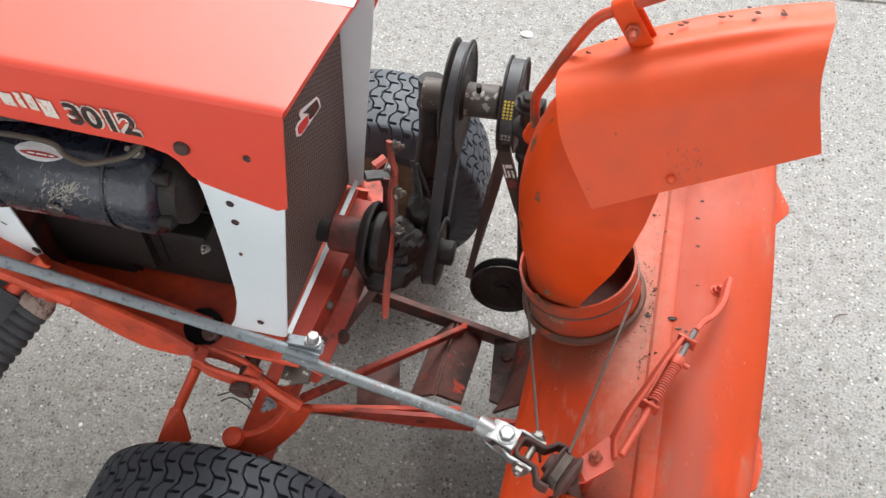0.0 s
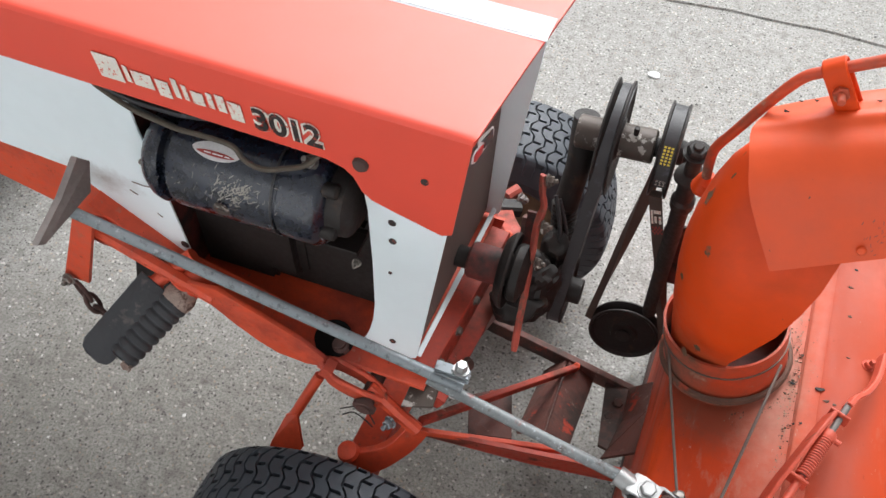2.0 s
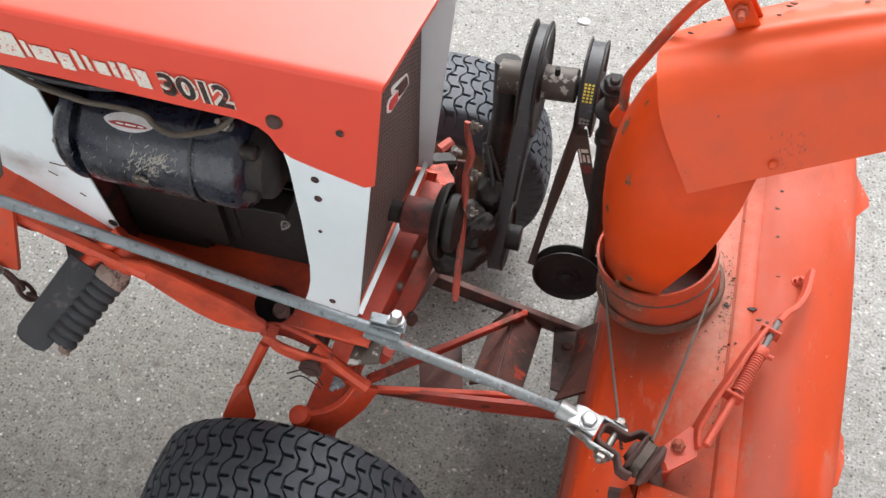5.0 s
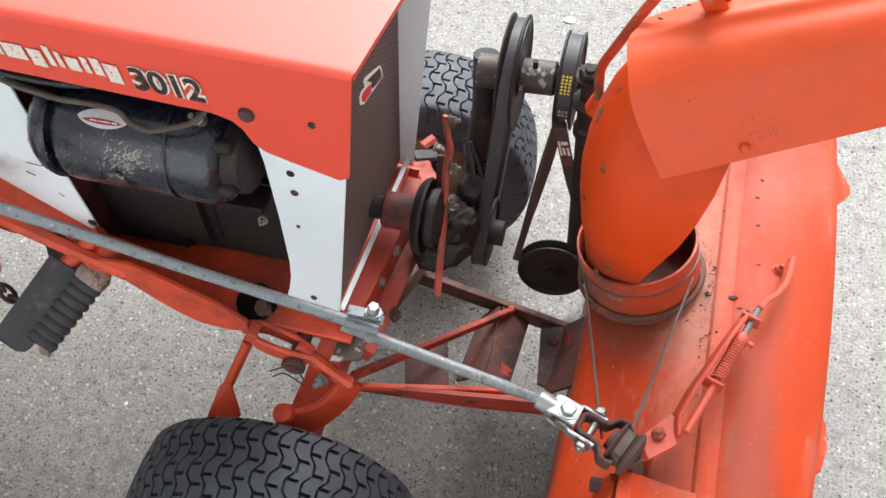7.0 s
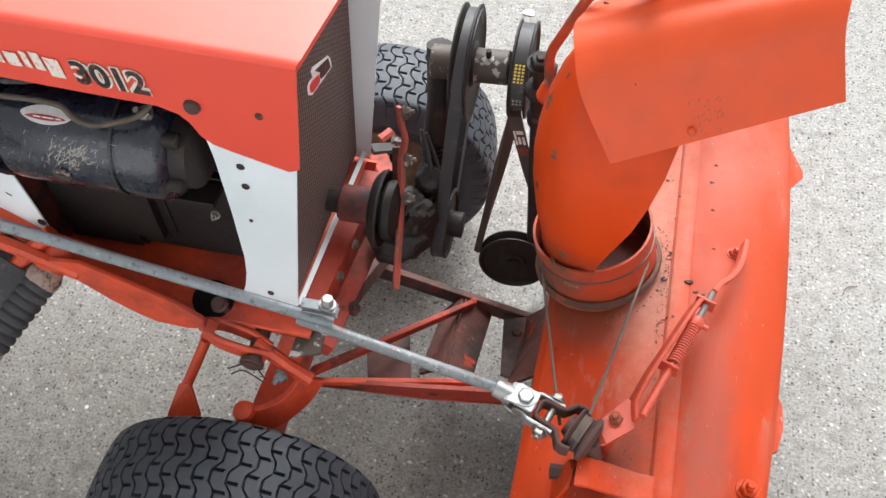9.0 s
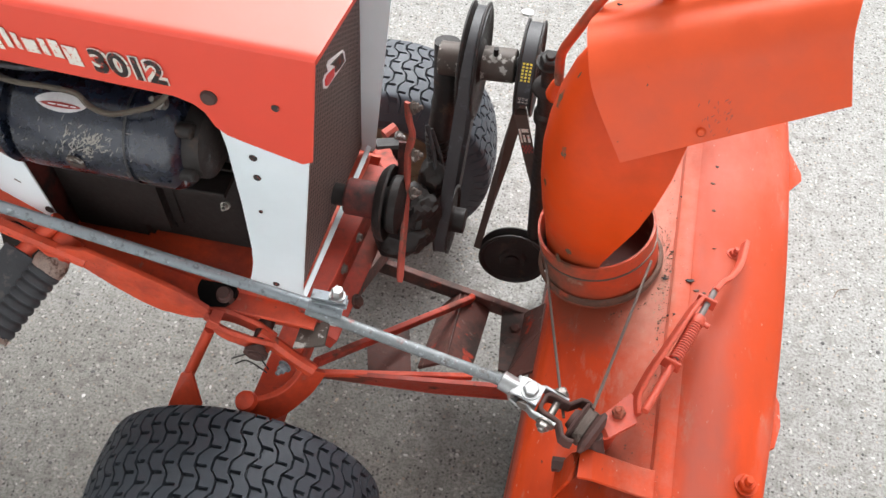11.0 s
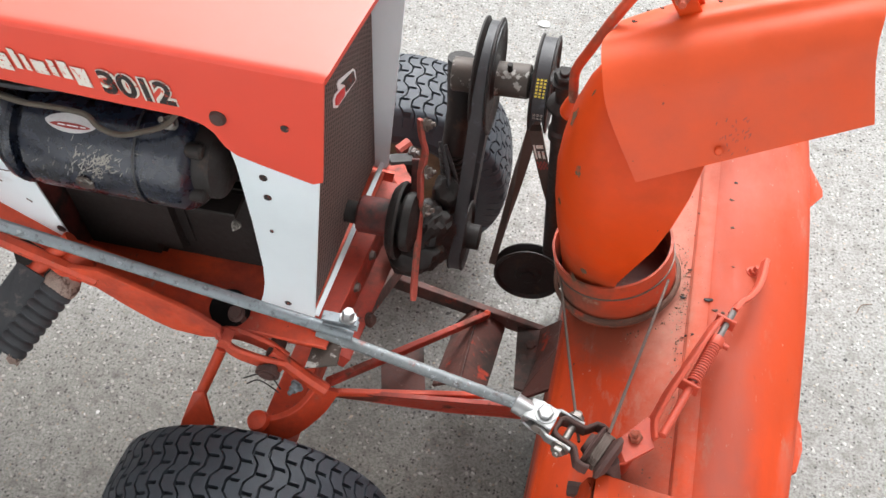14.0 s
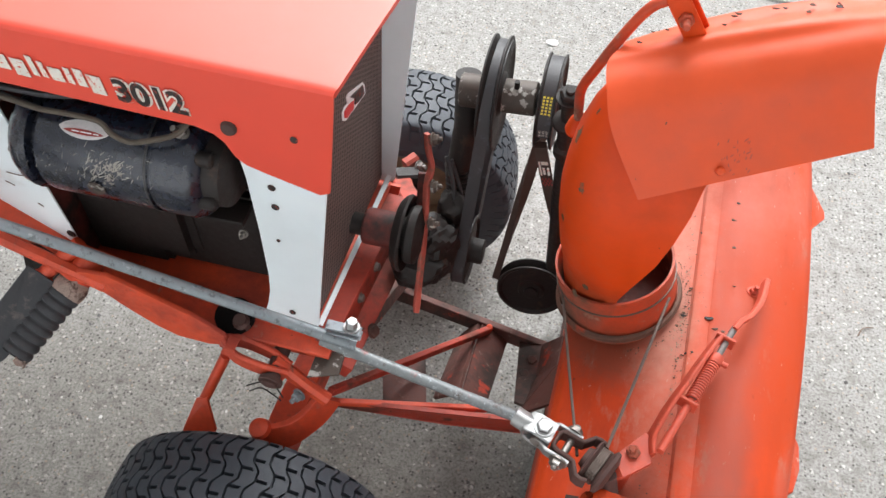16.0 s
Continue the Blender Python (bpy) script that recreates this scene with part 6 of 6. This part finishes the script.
def chute():
    base = Vector((0.168, 0.830, 0.538))
    R = 0.069
    bm = B()
    lathe(bm, [(R + 0.001, -0.034), (R + 0.001, -0.004), (R + 0.002, 0.0), (R + 0.002, 0.002), (R + 0.001, 0.012), (R + 0.001, 0.052), (R - 0.002, 0.052), (R - 0.002, -0.020)], base, AX, 56, closed=True)
    part("collar", bm, M_COLLAR, blower, "scuffed orange chute collar")
    bm = B()
    lathe(bm, [(R + 0.003, -0.014), (R + 0.0065, -0.014), (R + 0.0080, -0.011), (R + 0.0065, -0.007), (R + 0.003, -0.005)], base, AX, 56, closed=True)
    part("collar_flange", bm, M_FLANGE, blower, "dirty rolled flange at the foot of the collar")
    # black throat inside
    bm = B()
    lathe(bm, [(R - 0.004, -0.02), (R - 0.004, 0.02)], base, AX, 40)
    bm.faces.new([v for v in bm.verts][:40])
    part("throat", bm, M_RUSTY, blower, "dark worn throat of the chute")
    # body: an open-fronted tube that bends forward
    lv = [  # z, rear x, half width, front x of the side walls
        (0.535, 0.106, 0.0660, 0.158), (0.570, 0.0995, 0.0670, 0.164), (0.600, 0.0955, 0.0675, 0.168), (0.640, 0.0895, 0.0680, 0.176), (0.690, 0.0840, 0.0680, 0.193),
        (0.730, 0.0820, 0.0660, 0.204), (0.765, 0.0845, 0.0615, 0.212), (0.795, 0.0905, 0.0540, 0.218), (0.820, 0.0995, 0.0445, 0.224), (0.840, 0.111, 0.0330, 0.230), (0.854, 0.127, 0.0230, 0.235), (0.862, 0.147, 0.012, 0.238)]
    bm = B()
    outer_rows = []
    for z, xr, w, xf in lv:
        row = []
        xc = xr + w
        if xf < xc:
            th0 = math.acos(max(-1, min(1, (xf - xc) / w)))
            angs = np.linspace(th0, 2 * math.pi - th0, 29)
            pts = [(xc + w * math.cos(t), w * math.sin(t)) for t in angs]
        else:
            pts = [(xf + (xc - xf) * k / 4, w) for k in range(4)] + [(xc + w * math.cos(t), w * math.sin(t)) for t in np.linspace(math.pi / 2, 3 * math.pi / 2, 21)] + [(xc + (xf - xc) * k / 4, -w) for k in range(1, 5)]
        for x, dy in pts:
            row.append(bm.verts.new((x, 0.814 + 0.016 * max(0.0, min(1.0, (0.665 - z) / 0.07)) + dy * (1 - 0.05 * max(0.0, min(1.0, (0.64 - z) / 0.05))) + max(0.0, z - 0.76) * 0.25, z)))
        outer_rows.append(row)
    for p, q in zip(outer_rows, outer_rows[1:]):
        for i in range(len(p) - 1):
            bm.faces.new((p[i], p[i + 1], q[i + 1], q[i]))
    ob = part("chute", bm, M_CHUTE, blower, "bright orange curved discharge chute with dark chips", shell=True)
    mod = ob.modifiers.new("thickness", "SOLIDIFY")
    mod.thickness, mod.offset = 0.003, 0.0
    # places where the paint has flaked off
    def skin(z, t, out=0.0):
        zs_ = [l_[0] for l_ in lv]
        xr, w = float(np.interp(z, zs_, [l_[1] for l_ in lv])), float(np.interp(z, zs_, [l_[2] for l_ in lv]))
        return Vector((xr + w + (w + out) * math.cos(t), 0.814 + (w + out) * math.sin(t) + max(0.0, z - 0.76) * 0.25, z))
    rnd = random.Random(3)
    for z, t, r in ((0.796, 3.42, 0.0085), (0.763, 4.0, 0.0055), (0.700, 3.65, 0.0045), (0.827, 3.62, 0.0028), (0.625, 4.25, 0.0050), (0.600, 4.02, 0.0065)):
        bm = B()
        hub_ = bm.verts.new(skin(z, t, 0.0021))
        rim_ = []
        for k in range(14):
            a_ = 2 * math.pi * k / 14
            q = r * rnd.uniform(0.55, 1.15)
            rim_.append(bm.verts.new(skin(z + q * 1.15 * math.sin(a_), t + q * 0.8 * math.cos(a_) / 0.065, 0.0019)))
        for k in range(14):
            bm.faces.new((hub_, rim_[k], rim_[(k + 1) % 14]))
        part("paint_chip", bm, M_CHIP, ob, "dark bare patch where paint has flaked")
    # deflector: folded sheet over the outlet
    def ribs(k):
        # k = 0 rear, 1 front; near bottom, near top edge, far top edge, far bottom
        nb = Vector((0.158, 0.736, 0.795)).lerp(Vector((0.345, 0.784, 0.864)), k)
        arch = Vector((0, 0, 0.012 * 4 * k * (1 - k)))
        nt = Vector((0.106, 0.806, 0.887)).lerp(Vector((0.326, 0.834, 0.957)), k)
        ft = Vector((0.121, 0.851, 0.882)).lerp(Vector((0.331, 0.880, 0.949)), k) + arch
        fb = Vector((0.240, 0.885, 0.810)).lerp(Vector((0.352, 0.925, 0.864)), k)
        ctrl = [nb, nb.lerp(nt, 0.5) + Vector((-0.010, -0.014, 0.012)), nb.lerp(nt, 0.80) + Vector((-0.006, -0.011, 0.010)), nt + Vector((0, -0.003, 0.0)), nt + Vector((0.002, 0.008, 0.002)) + arch * 0.5, nt.lerp(ft, 0.6) + Vector((0, 0, 0.002)), ft, ft.lerp(fb, 0.08), ft.lerp(fb, 0.5), fb]
        return smooth_path(ctrl, 5)
    bm = B()
    rows = [[bm.verts.new(p) for p in ribs(k / 10)] for k in range(11)]
    for p, q in zip(rows, rows[1:]):
        for i in range(len(p) - 1):
            bm.faces.new((p[i], p[i + 1], q[i + 1], q[i]))
    ob = part("deflector", bm, M_DEFLECT, blower, "bright orange folded chute deflector with scratches", shell=True)
    mod = ob.modifiers.new("thickness", "SOLIDIFY")
    mod.thickness, mod.offset = 0.003, 0.0
    bm = B()
    lathe(bm, [(0, 0.0035), (0.003, 0.003), (0.0045, 0.0005), (0, 0)], (0.2235, 0.7530, 0.8330), (-0.3, -0.8, 0.5), 14)
    part("rivet", bm, M_DEFLECT, ob, "orange painted rivet")
    rnd = random.Random(19)
    bm = B()
    for k in range(30):
        u_, v_ = rnd.gauss(0.46, 0.045), abs(rnd.gauss(0.16, 0.08))
        line = ribs(min(0.6, max(0.36, u_)))
        at, far_ = line[0].lerp(line[10], v_), line[10]
        up_ = (far_ - line[0]).normalized()
        side_ = Vector((0.92, 0.2, 0.34)).normalized()
        nrm = side_.cross(up_).normalized()
        nrm = nrm if nrm.y < 0 else -nrm
        at = line[int(v_ * 10)].lerp(line[int(v_ * 10) + 1], v_ * 10 % 1) + nrm * 0.0019
        a_, r_ = rnd.gauss(0.9, 0.35), rnd.uniform(0.0004, 0.0011)
        w_, l_ = side_ * math.cos(a_) + up_ * math.sin(a_), up_ * math.cos(a_) - side_ * math.sin(a_)
        bm.faces.new([bm.verts.new(at + w_ * (r_ * p_ * 2.6) + l_ * (r_ * q_ * 0.6)) for p_, q_ in ((-1, -0.5), (0.4, -1), (1, 0.3), (-0.3, 1))])
    part("scuff_marks", bm, M_LEVER, ob, "brownish scuffs through the orange paint", smooth=False)["kind"] = "stuff"
    # bracket with a bolt on the deflector, and the bent rod through it
    bm = B()
    along, over = Vector((0.84, 0.0, 0.54)), Vector((-0.54, 0.0, 0.84))
    seat = Vector((0.156, 0.838, 0.9475))
    hoop = [(-0.0085, -0.044), (-0.0085, -0.030), (-0.0085, 0.0)] + [(-0.0085 * math.cos(math.pi * k / 6), 0.0085 * math.sin(math.pi * k / 6)) for k in range(1, 6)] + [(0.0085, 0.0), (0.0085, -0.030), (0.0085, -0.055)]
    sweep(bm, [seat + Vector((0, y_, 0)) + over * n_ for y_, n_ in hoop], rect(0.0034, 0.020), up=along)
    part("rod_bracket", bm, M_CHUTE, blower, "orange painted folded rod bracket")
    bm = B()
    bolt(bm, seat + Vector((0, -0.0105, 0)) - over * 0.017, (0.05, -1, 0.15), 0.0064, 0.006, 0.010, False)
    part("bracket_bolt", bm, M_COLLAR, blower, "orange painted bracket bolt")
    bm = B()
    wire(bm, [(0.0862, 0.868, 0.757), (0.0841, 0.866, 0.782), (0.0845, 0.860, 0.810), (0.095, 0.849, 0.845), (0.113, 0.840, 0.893), (0.132, 0.838, 0.930), (0.150, 0.838, 0.944), (0.19, 0.838, 0.968), (0.222, 0.838, 0.990), (0.30, 0.838, 1.042)], 0.0052, 12, 6)
    part("chute_rod", bm, M_COLLAR, blower, "orange painted bent rod with bare steel wear")
    bm = B()
    lathe(bm, [(0, 0), (0.013, 0), (0.014, 0.004), (0.010, 0.016), (0.007, 0.022), (0, 0.022)], (0.0866, 0.870, 0.741), (0, 0, 1), 18)
    bar(bm, (0.087, 0.868, 0.751), (0.108, 0.858, 0.752), 0.018, 0.016, c=0.004)
    part("rod_lug", bm, M_CHUTE, blower, "orange painted lug")


chute()


def leaf_crumbs():
    """Dry leaf crumbs that have blown onto the deflector's top and the deck."""
    rnd = random.Random(41)
    for k in range(26):
        if k < 14:
            f, w = rnd.uniform(0.05, 0.95), rnd.uniform(0.15, 0.85)
            p = Vector((0.113, 0.820, 0.8905)).lerp(Vector((0.328, 0.850, 0.9585)), f).lerp(Vector((0.121, 0.851, 0.886)).lerp(Vector((0.331, 0.880, 0.953)), f), w) + Vector((0, 0, 0.0050 + 0.011 * 4 * f * (1 - f) * w))
        else:
            p = deck(rnd.choice((0.250, 0.256, 0.300)) + rnd.gauss(0, 0.006), rnd.uniform(0.60, 1.05), 0.0015)
        r, a_ = rnd.uniform(0.0012, 0.0032), rnd.uniform(0, 6.28)
        bm = B()
        plate(bm, [p + Vector((r * (1.7 if q % 2 else 1.0) * math.cos(a_ + q * 1.257), r * 0.7 * math.sin(a_ + q * 1.257), 0.0006 * (q % 2))) for q in range(5)], 0.0008, (0, 0, 1))
        part("leaf_crumb", bm, M_GRIME if k % 3 else M_DARK, blower, smooth=False)


leaf_crumbs()


def control():
    """Spring-loaded chute lock along the deck."""
    bm = B()
    sweep(bm, smooth_path([(0.225, 0.589, 0.586), (0.223, 0.607, 0.588), (0.227, 0.621, 0.592), (0.236, 0.645, 0.594), (0.251, 0.678, 0.593), (0.268, 0.717, 0.590), (0.282, 0.747, 0.587)], 4), rect(0.0045, 0.019), up=(0.35, -0.15, 1))
    part("lock_strap", bm, M_STRAP, blower, "dull orange painted flat strap")
    bm = B()
    sweep(bm, smooth_path([(0.298, 0.764, 0.585), (0.307, 0.781, 0.581), (0.318, 0.794, 0.577), (0.330, 0.822, 0.571), (0.338, 0.862, 0.562)], 4), rect(0.006, 0.013), up=(0.3, -0.1, 1))
    part("lock_arm", bm, M_STRAP, blower, "dull orange painted flat lock arm")
    bm = B()
    plate(bm, [(0.189, 0.554, 0.585), (0.201, 0.559, 0.586), (0.223, 0.577, 0.588), (0.227, 0.581, 0.588), (0.223, 0.611, 0.588), (0.217, 0.613, 0.588), (0.189, 0.580, 0.586), (0.172, 0.560, 0.566)], 0.005, (0, 0, 1))
    part("arm_foot", bm, M_STRAP, blower, "dull orange foot of the lock strap", smooth=False)
    bm = B()
    rod(bm, deck(0.205, 0.582, 0.0), (0.205, 0.582, 0.584), 0.010, 14)
    part("foot_spacer", bm, M_STRAP, blower, "short spacer under the strap foot")
    bm = B()
    bolt(bm, (0.208, 0.587, 0.588), (-0.25, -0.1, 1), 0.0062, 0.007, 0.004, False)
    part("foot_bolt", bm, M_COLLAR, blower, "orange painted bolt")
    a_, b_ = Vector((0.232, 0.590, 0.598)), Vector((0.300, 0.768, 0.585))
    d = (b_ - a_).normalized()
    bm = B()
    rod(bm, a_, a_ + d * 0.075, 0.0042, 14)
    part("lock_rod", bm, M_STRAP, blower, "orange painted lock rod")
    bm = B()
    rod(bm, a_ + d * 0.07, b_, 0.0036, 12)
    part("lock_pin", bm, M_GREYIRON, blower, "bare steel pin")
    for t, nm in ((0.069, "lock_tab"), (0.169, "lock_tab")):
        bm = B()
        p = a_ + d * t
        s_ = d.cross(Vector((0, 0, 1))).normalized()
        u_ = s_.cross(d)
        plate(bm, [p + s_ * 0.009 + u_ * 0.008, p - s_ * 0.013 + u_ * 0.008, p - s_ * 0.013 - u_ * 0.008, p + s_ * 0.009 - u_ * 0.008], 0.003, d)
        part(nm, bm, M_STRAP, blower, "dull orange square tab", smooth=False)
    bm = B()
    s_ = d.orthogonal().normalized()
    u_ = d.cross(s_)
    pts = []
    N = 16 * 12
    for i in range(N):
        t = i / (N - 1)
        pts.append(a_ + d * (0.073 + 0.058 * t) + (s_ * math.cos(t * 32 * math.pi) + u_ * math.sin(t * 32 * math.pi)) * 0.0064)
    sweep(bm, pts, circle(0.0014, 6), up=(0.3, 0.2, 0.9))
    part("lock_spring", bm, M_STRAP, blower, "orange painted coil spring")
    bm = B()
    lathe(bm, [(0, 0), (0.0075, 0), (0.0085, 0.003), (0.0078, 0.011), (0, 0.011)], a_ + d * 0.131, d, 16)
    rod(bm, a_ + d * 0.137, a_ + d * 0.137 + d.cross(Vector((0, 0, 1))) * 0.014, 0.003, 10)
    part("spring_collar", bm, M_STRAP, blower, "orange painted spring collar")
    bm = B()
    bolt(bm, deck(0.327, 0.853), (0.2, 0, 1), 0.0052, 0.005, 0.005)
    part("arm_end_bolt", bm, M_STRAP, blower, "orange painted bolt")


control()

# ---- crank rod ----
crank = thing("crank_rod", (-0.15, 0.61, 0.65), "galvanised steel chute crank rod with a universal joint", "crank rod")


def crank_rod():
    a_, m_, e_ = Vector((-0.510, 0.593, 0.757)), Vector((-0.105, 0.606, 0.646)), Vector((0.088, 0.592, 0.597))
    bm = B()
    rod(bm, a_, m_ + (m_ - a_).normalized() * 0.018, 0.0062, 18)
    part("rear_rod", bm, M_ZINC, crank, "galvanised steel rod with streaked zinc")
    d = (e_ - m_).normalized()
    bm = B()
    rod(bm, m_ - d * 0.020 + Vector((0, -0.004, -0.008)), e_, 0.0062, 18)
    part("front_rod", bm, M_OLDZINC, crank, "galvanised steel rod with red overspray")
    # flat plate handle end at the rear
    bm = B()
    plate(bm, [(-0.511, 0.624, 0.806), (-0.509, 0.635, 0.791), (-0.508, 0.620, 0.761), (-0.509, 0.545, 0.760), (-0.510, 0.538, 0.766), (-0.511, 0.587, 0.784)], 0.008)
    part("end_paddle", bm, M_GREYIRON, crank, "weathered grey iron paddle", smooth=False)
    # clamp of two small plates and a square-headed bolt
    c = m_ + Vector((0.006, 0.002, 0.006))
    u = Vector((0.98, 0.06, -0.12)).normalized()
    for h in (0.0165, 0.0085):
        bm = B()
        s_ = Vector((0, 0, 1)).cross(u).normalized()
        n_ = u.cross(s_)
        cc = c + Vector((0, 0, h))
        plate(bm, [cc + u * 0.018 + s_ * 0.0055, cc + u * 0.018 - s_ * 0.0055, cc - u * 0.018 - s_ * 0.0055, cc - u * 0.018 + s_ * 0.0055], 0.0026, (0, 0, 1))
        part("clamp_plate", bm, M_ZINC, crank, "bright zinc clamp plate", smooth=False)
    bm = B()
    bolt(bm, c + Vector((0.008, 0.002, 0.017)), (0.1, 0.1, 1), 0.0056, 0.009, 0.0)
    part("clamp_bolt", bm, M_BRIGHT, crank, "bright zinc bolt")
    bm = B()
    bolt(bm, c + Vector((0.004, -0.004, -0.016)), (0.0, -0.4, -1), 0.0055, 0.007, 0.0)
    part("clamp_nut", bm, M_BRIGHT, crank, "bright zinc nut")
    # universal joint: two forks at right angles
    d = Vector((0.087, -0.029, -0.009)).normalized()
    s_ = d.cross(Vector((0, 0, 1))).normalized()
    n_ = s_.cross(d)
    o = e_ + d * 0.004
    def yoke(o, d, w, arm, name, mat, lab, n=0.016, gap=0.011, th=0.004):
        bm = B()
        path = [o + d * arm + w * gap, o + d * 0.010 + w * gap, o + d * 0.002 + w * (gap - 0.004), o, o + d * 0.002 - w * (gap - 0.004), o + d * 0.010 - w * gap, o + d * arm - w * gap]
        nn = d.cross(w)
        rings = []
        for i, p in enumerate(path):
            t = (path[min(i + 1, 6)] - path[max(i - 1, 0)]).normalized()
            side = t.cross(nn).normalized()
            rings.append([bm.verts.new(p + side * a1 + nn * b1) for a1, b1 in ((th / 2, n / 2 - 0.001), (th / 2 - 0.001, n / 2), (-th / 2 + 0.001, n / 2), (-th / 2, n / 2 - 0.001), (-th / 2, -n / 2 + 0.001), (-th / 2 + 0.001, -n / 2), (th / 2 - 0.001, -n / 2), (th / 2, -n / 2 + 0.001))])
        for p, q in zip(rings, rings[1:]):
            for i in range(8):
                bm.faces.new((p[i], p[(i + 1) % 8], q[(i + 1) % 8], q[i]))
        bm.faces.new(rings[0])
        bm.faces.new(rings[-1][::-1])
        return part(name, bm, mat, crank, lab)
    bm = B()
    rod(bm, o - d * 0.008, o + d * 0.012, 0.0105, 18)
    part("joint_sleeve", bm, M_BRIGHT, crank, "bright zinc sleeve")
    yoke(o + d * 0.006, d, n_, 0.030, "joint_yoke", M_BRIGHT, "bright zinc fork", n=0.024, gap=0.0105)
    bm = B()
    bolt(bm, o + d * 0.024 + n_ * 0.0128, n_, 0.0072, 0.005)
    part("joint_bolt", bm, M_BRIGHT, crank, "bright zinc bolt")
    bm = B()
    rod(bm, o + d * 0.024 + s_ * 0.014, o + d * 0.024 - s_ * 0.014, 0.007, 14)
    part("joint_cross", bm, M_STEEL, crank, "dull steel joint cross")
    yoke(o + d * 0.026, d, s_, 0.036, "joint_fork", M_BRIGHT, "bright zinc fork", n=0.013, gap=0.0158)
    for sg in (1, -1):
        bm = B()
        bolt(bm, o + d * 0.052 + s_ * 0.0178 * sg, s_ * sg, 0.0065, 0.006, 0.002)
        part("pivot_bolt", bm, M_STEEL, crank, "dull steel pivot bolt")
    # rusty strap bent round the pin, spreading to hold the drum
    line = [(0.085, 0.0225), (0.079, 0.0240), (0.073, 0.0230), (0.069, 0.0175), (0.065, 0.0122), (0.058, 0.0112), (0.047, 0.0112), (0.042, 0.0095), (0.040, 0.0060)]
    line = line + [(u_, -w_) for u_, w_ in reversed(line)]
    bm = B()
    sweep(bm, [o + d * u_ + s_ * w_ for u_, w_ in line], rect(0.0042, 0.019), up=n_)
    part("drum_strap", bm, M_RUST, crank, "rusty brown bent strap")
    bm = B()
    rod(bm, o + d * 0.053 + s_ * 0.0165, o + d * 0.053 - s_ * 0.0165, 0.004, 12)
    part("strap_pin", bm, M_STEEL, crank, "dull steel pin")
    # grooved cable drum with wound cable
    dr = Vector((0.90, -0.42, -0.12)).normalized()
    c1 = o + d * 0.087 - s_ * 0.001
    bm = B()
    lathe(bm, [(0, -0.016), (0.010, -0.016), (0.012, -0.011), (0.0215, -0.010), (0.023, -0.008), (0.017, -0.004), (0.017, 0.005), (0.0245, 0.009), (0.0235, 0.013), (0.014, 0.017), (0, 0.017)], c1, dr, 32)
    part("cable_drum", bm, M_RUST, crank, "rusty grooved cable drum")
    bm = B()
    s2 = dr.orthogonal().normalized()
    u2 = dr.cross(s2)
    pts = [c1 + dr * (-0.004 + 0.009 * i / 60) + (s2 * math.cos(i * 0.42) + u2 * math.sin(i * 0.42)) * 0.0188 for i in range(61)]
    sweep(bm, pts, circle(0.0017, 6), up=(0.3, 0.2, 0.9))
    part("wound_cable", bm, M_CABLE, crank, "wound steel cable")
    bm = B()
    rod(bm, c1 + dr * 0.014, deck(0.208, 0.545, 0.004), 0.008, 14)
    part("drum_post", bm, M_RUST, crank, "rusty drum post on the deck")
    # cables to the collar
    for p, q in ((c1 - dr * 0.003 + Vector((-0.018, 0.006, -0.004)), Vector((0.103, 0.800, 0.552))), (c1 + Vector((0.006, 0.014, 0.014)), Vector((0.226, 0.795, 0.580)))):
        bm = B()
        wire(bm, [p, p.lerp(q, 0.5) + Vector((0, 0, -0.002)), q], 0.0017, 8, 6)
        part("chute_cable", bm, M_CABLE, crank, "taut steel chute cable")
    bm = B()
    cc = Vector((0.168, 0.830, 0.538)) + AX * 0.030
    lathe(bm, [(0.0695, 0.0), (0.0714, 0.0004), (0.0714, 0.0020), (0.0695, 0.0024)], cc, AX, 48, closed=True)
    part("collar_cable", bm, M_CABLE, crank, "steel cable round the collar")


crank_rod()
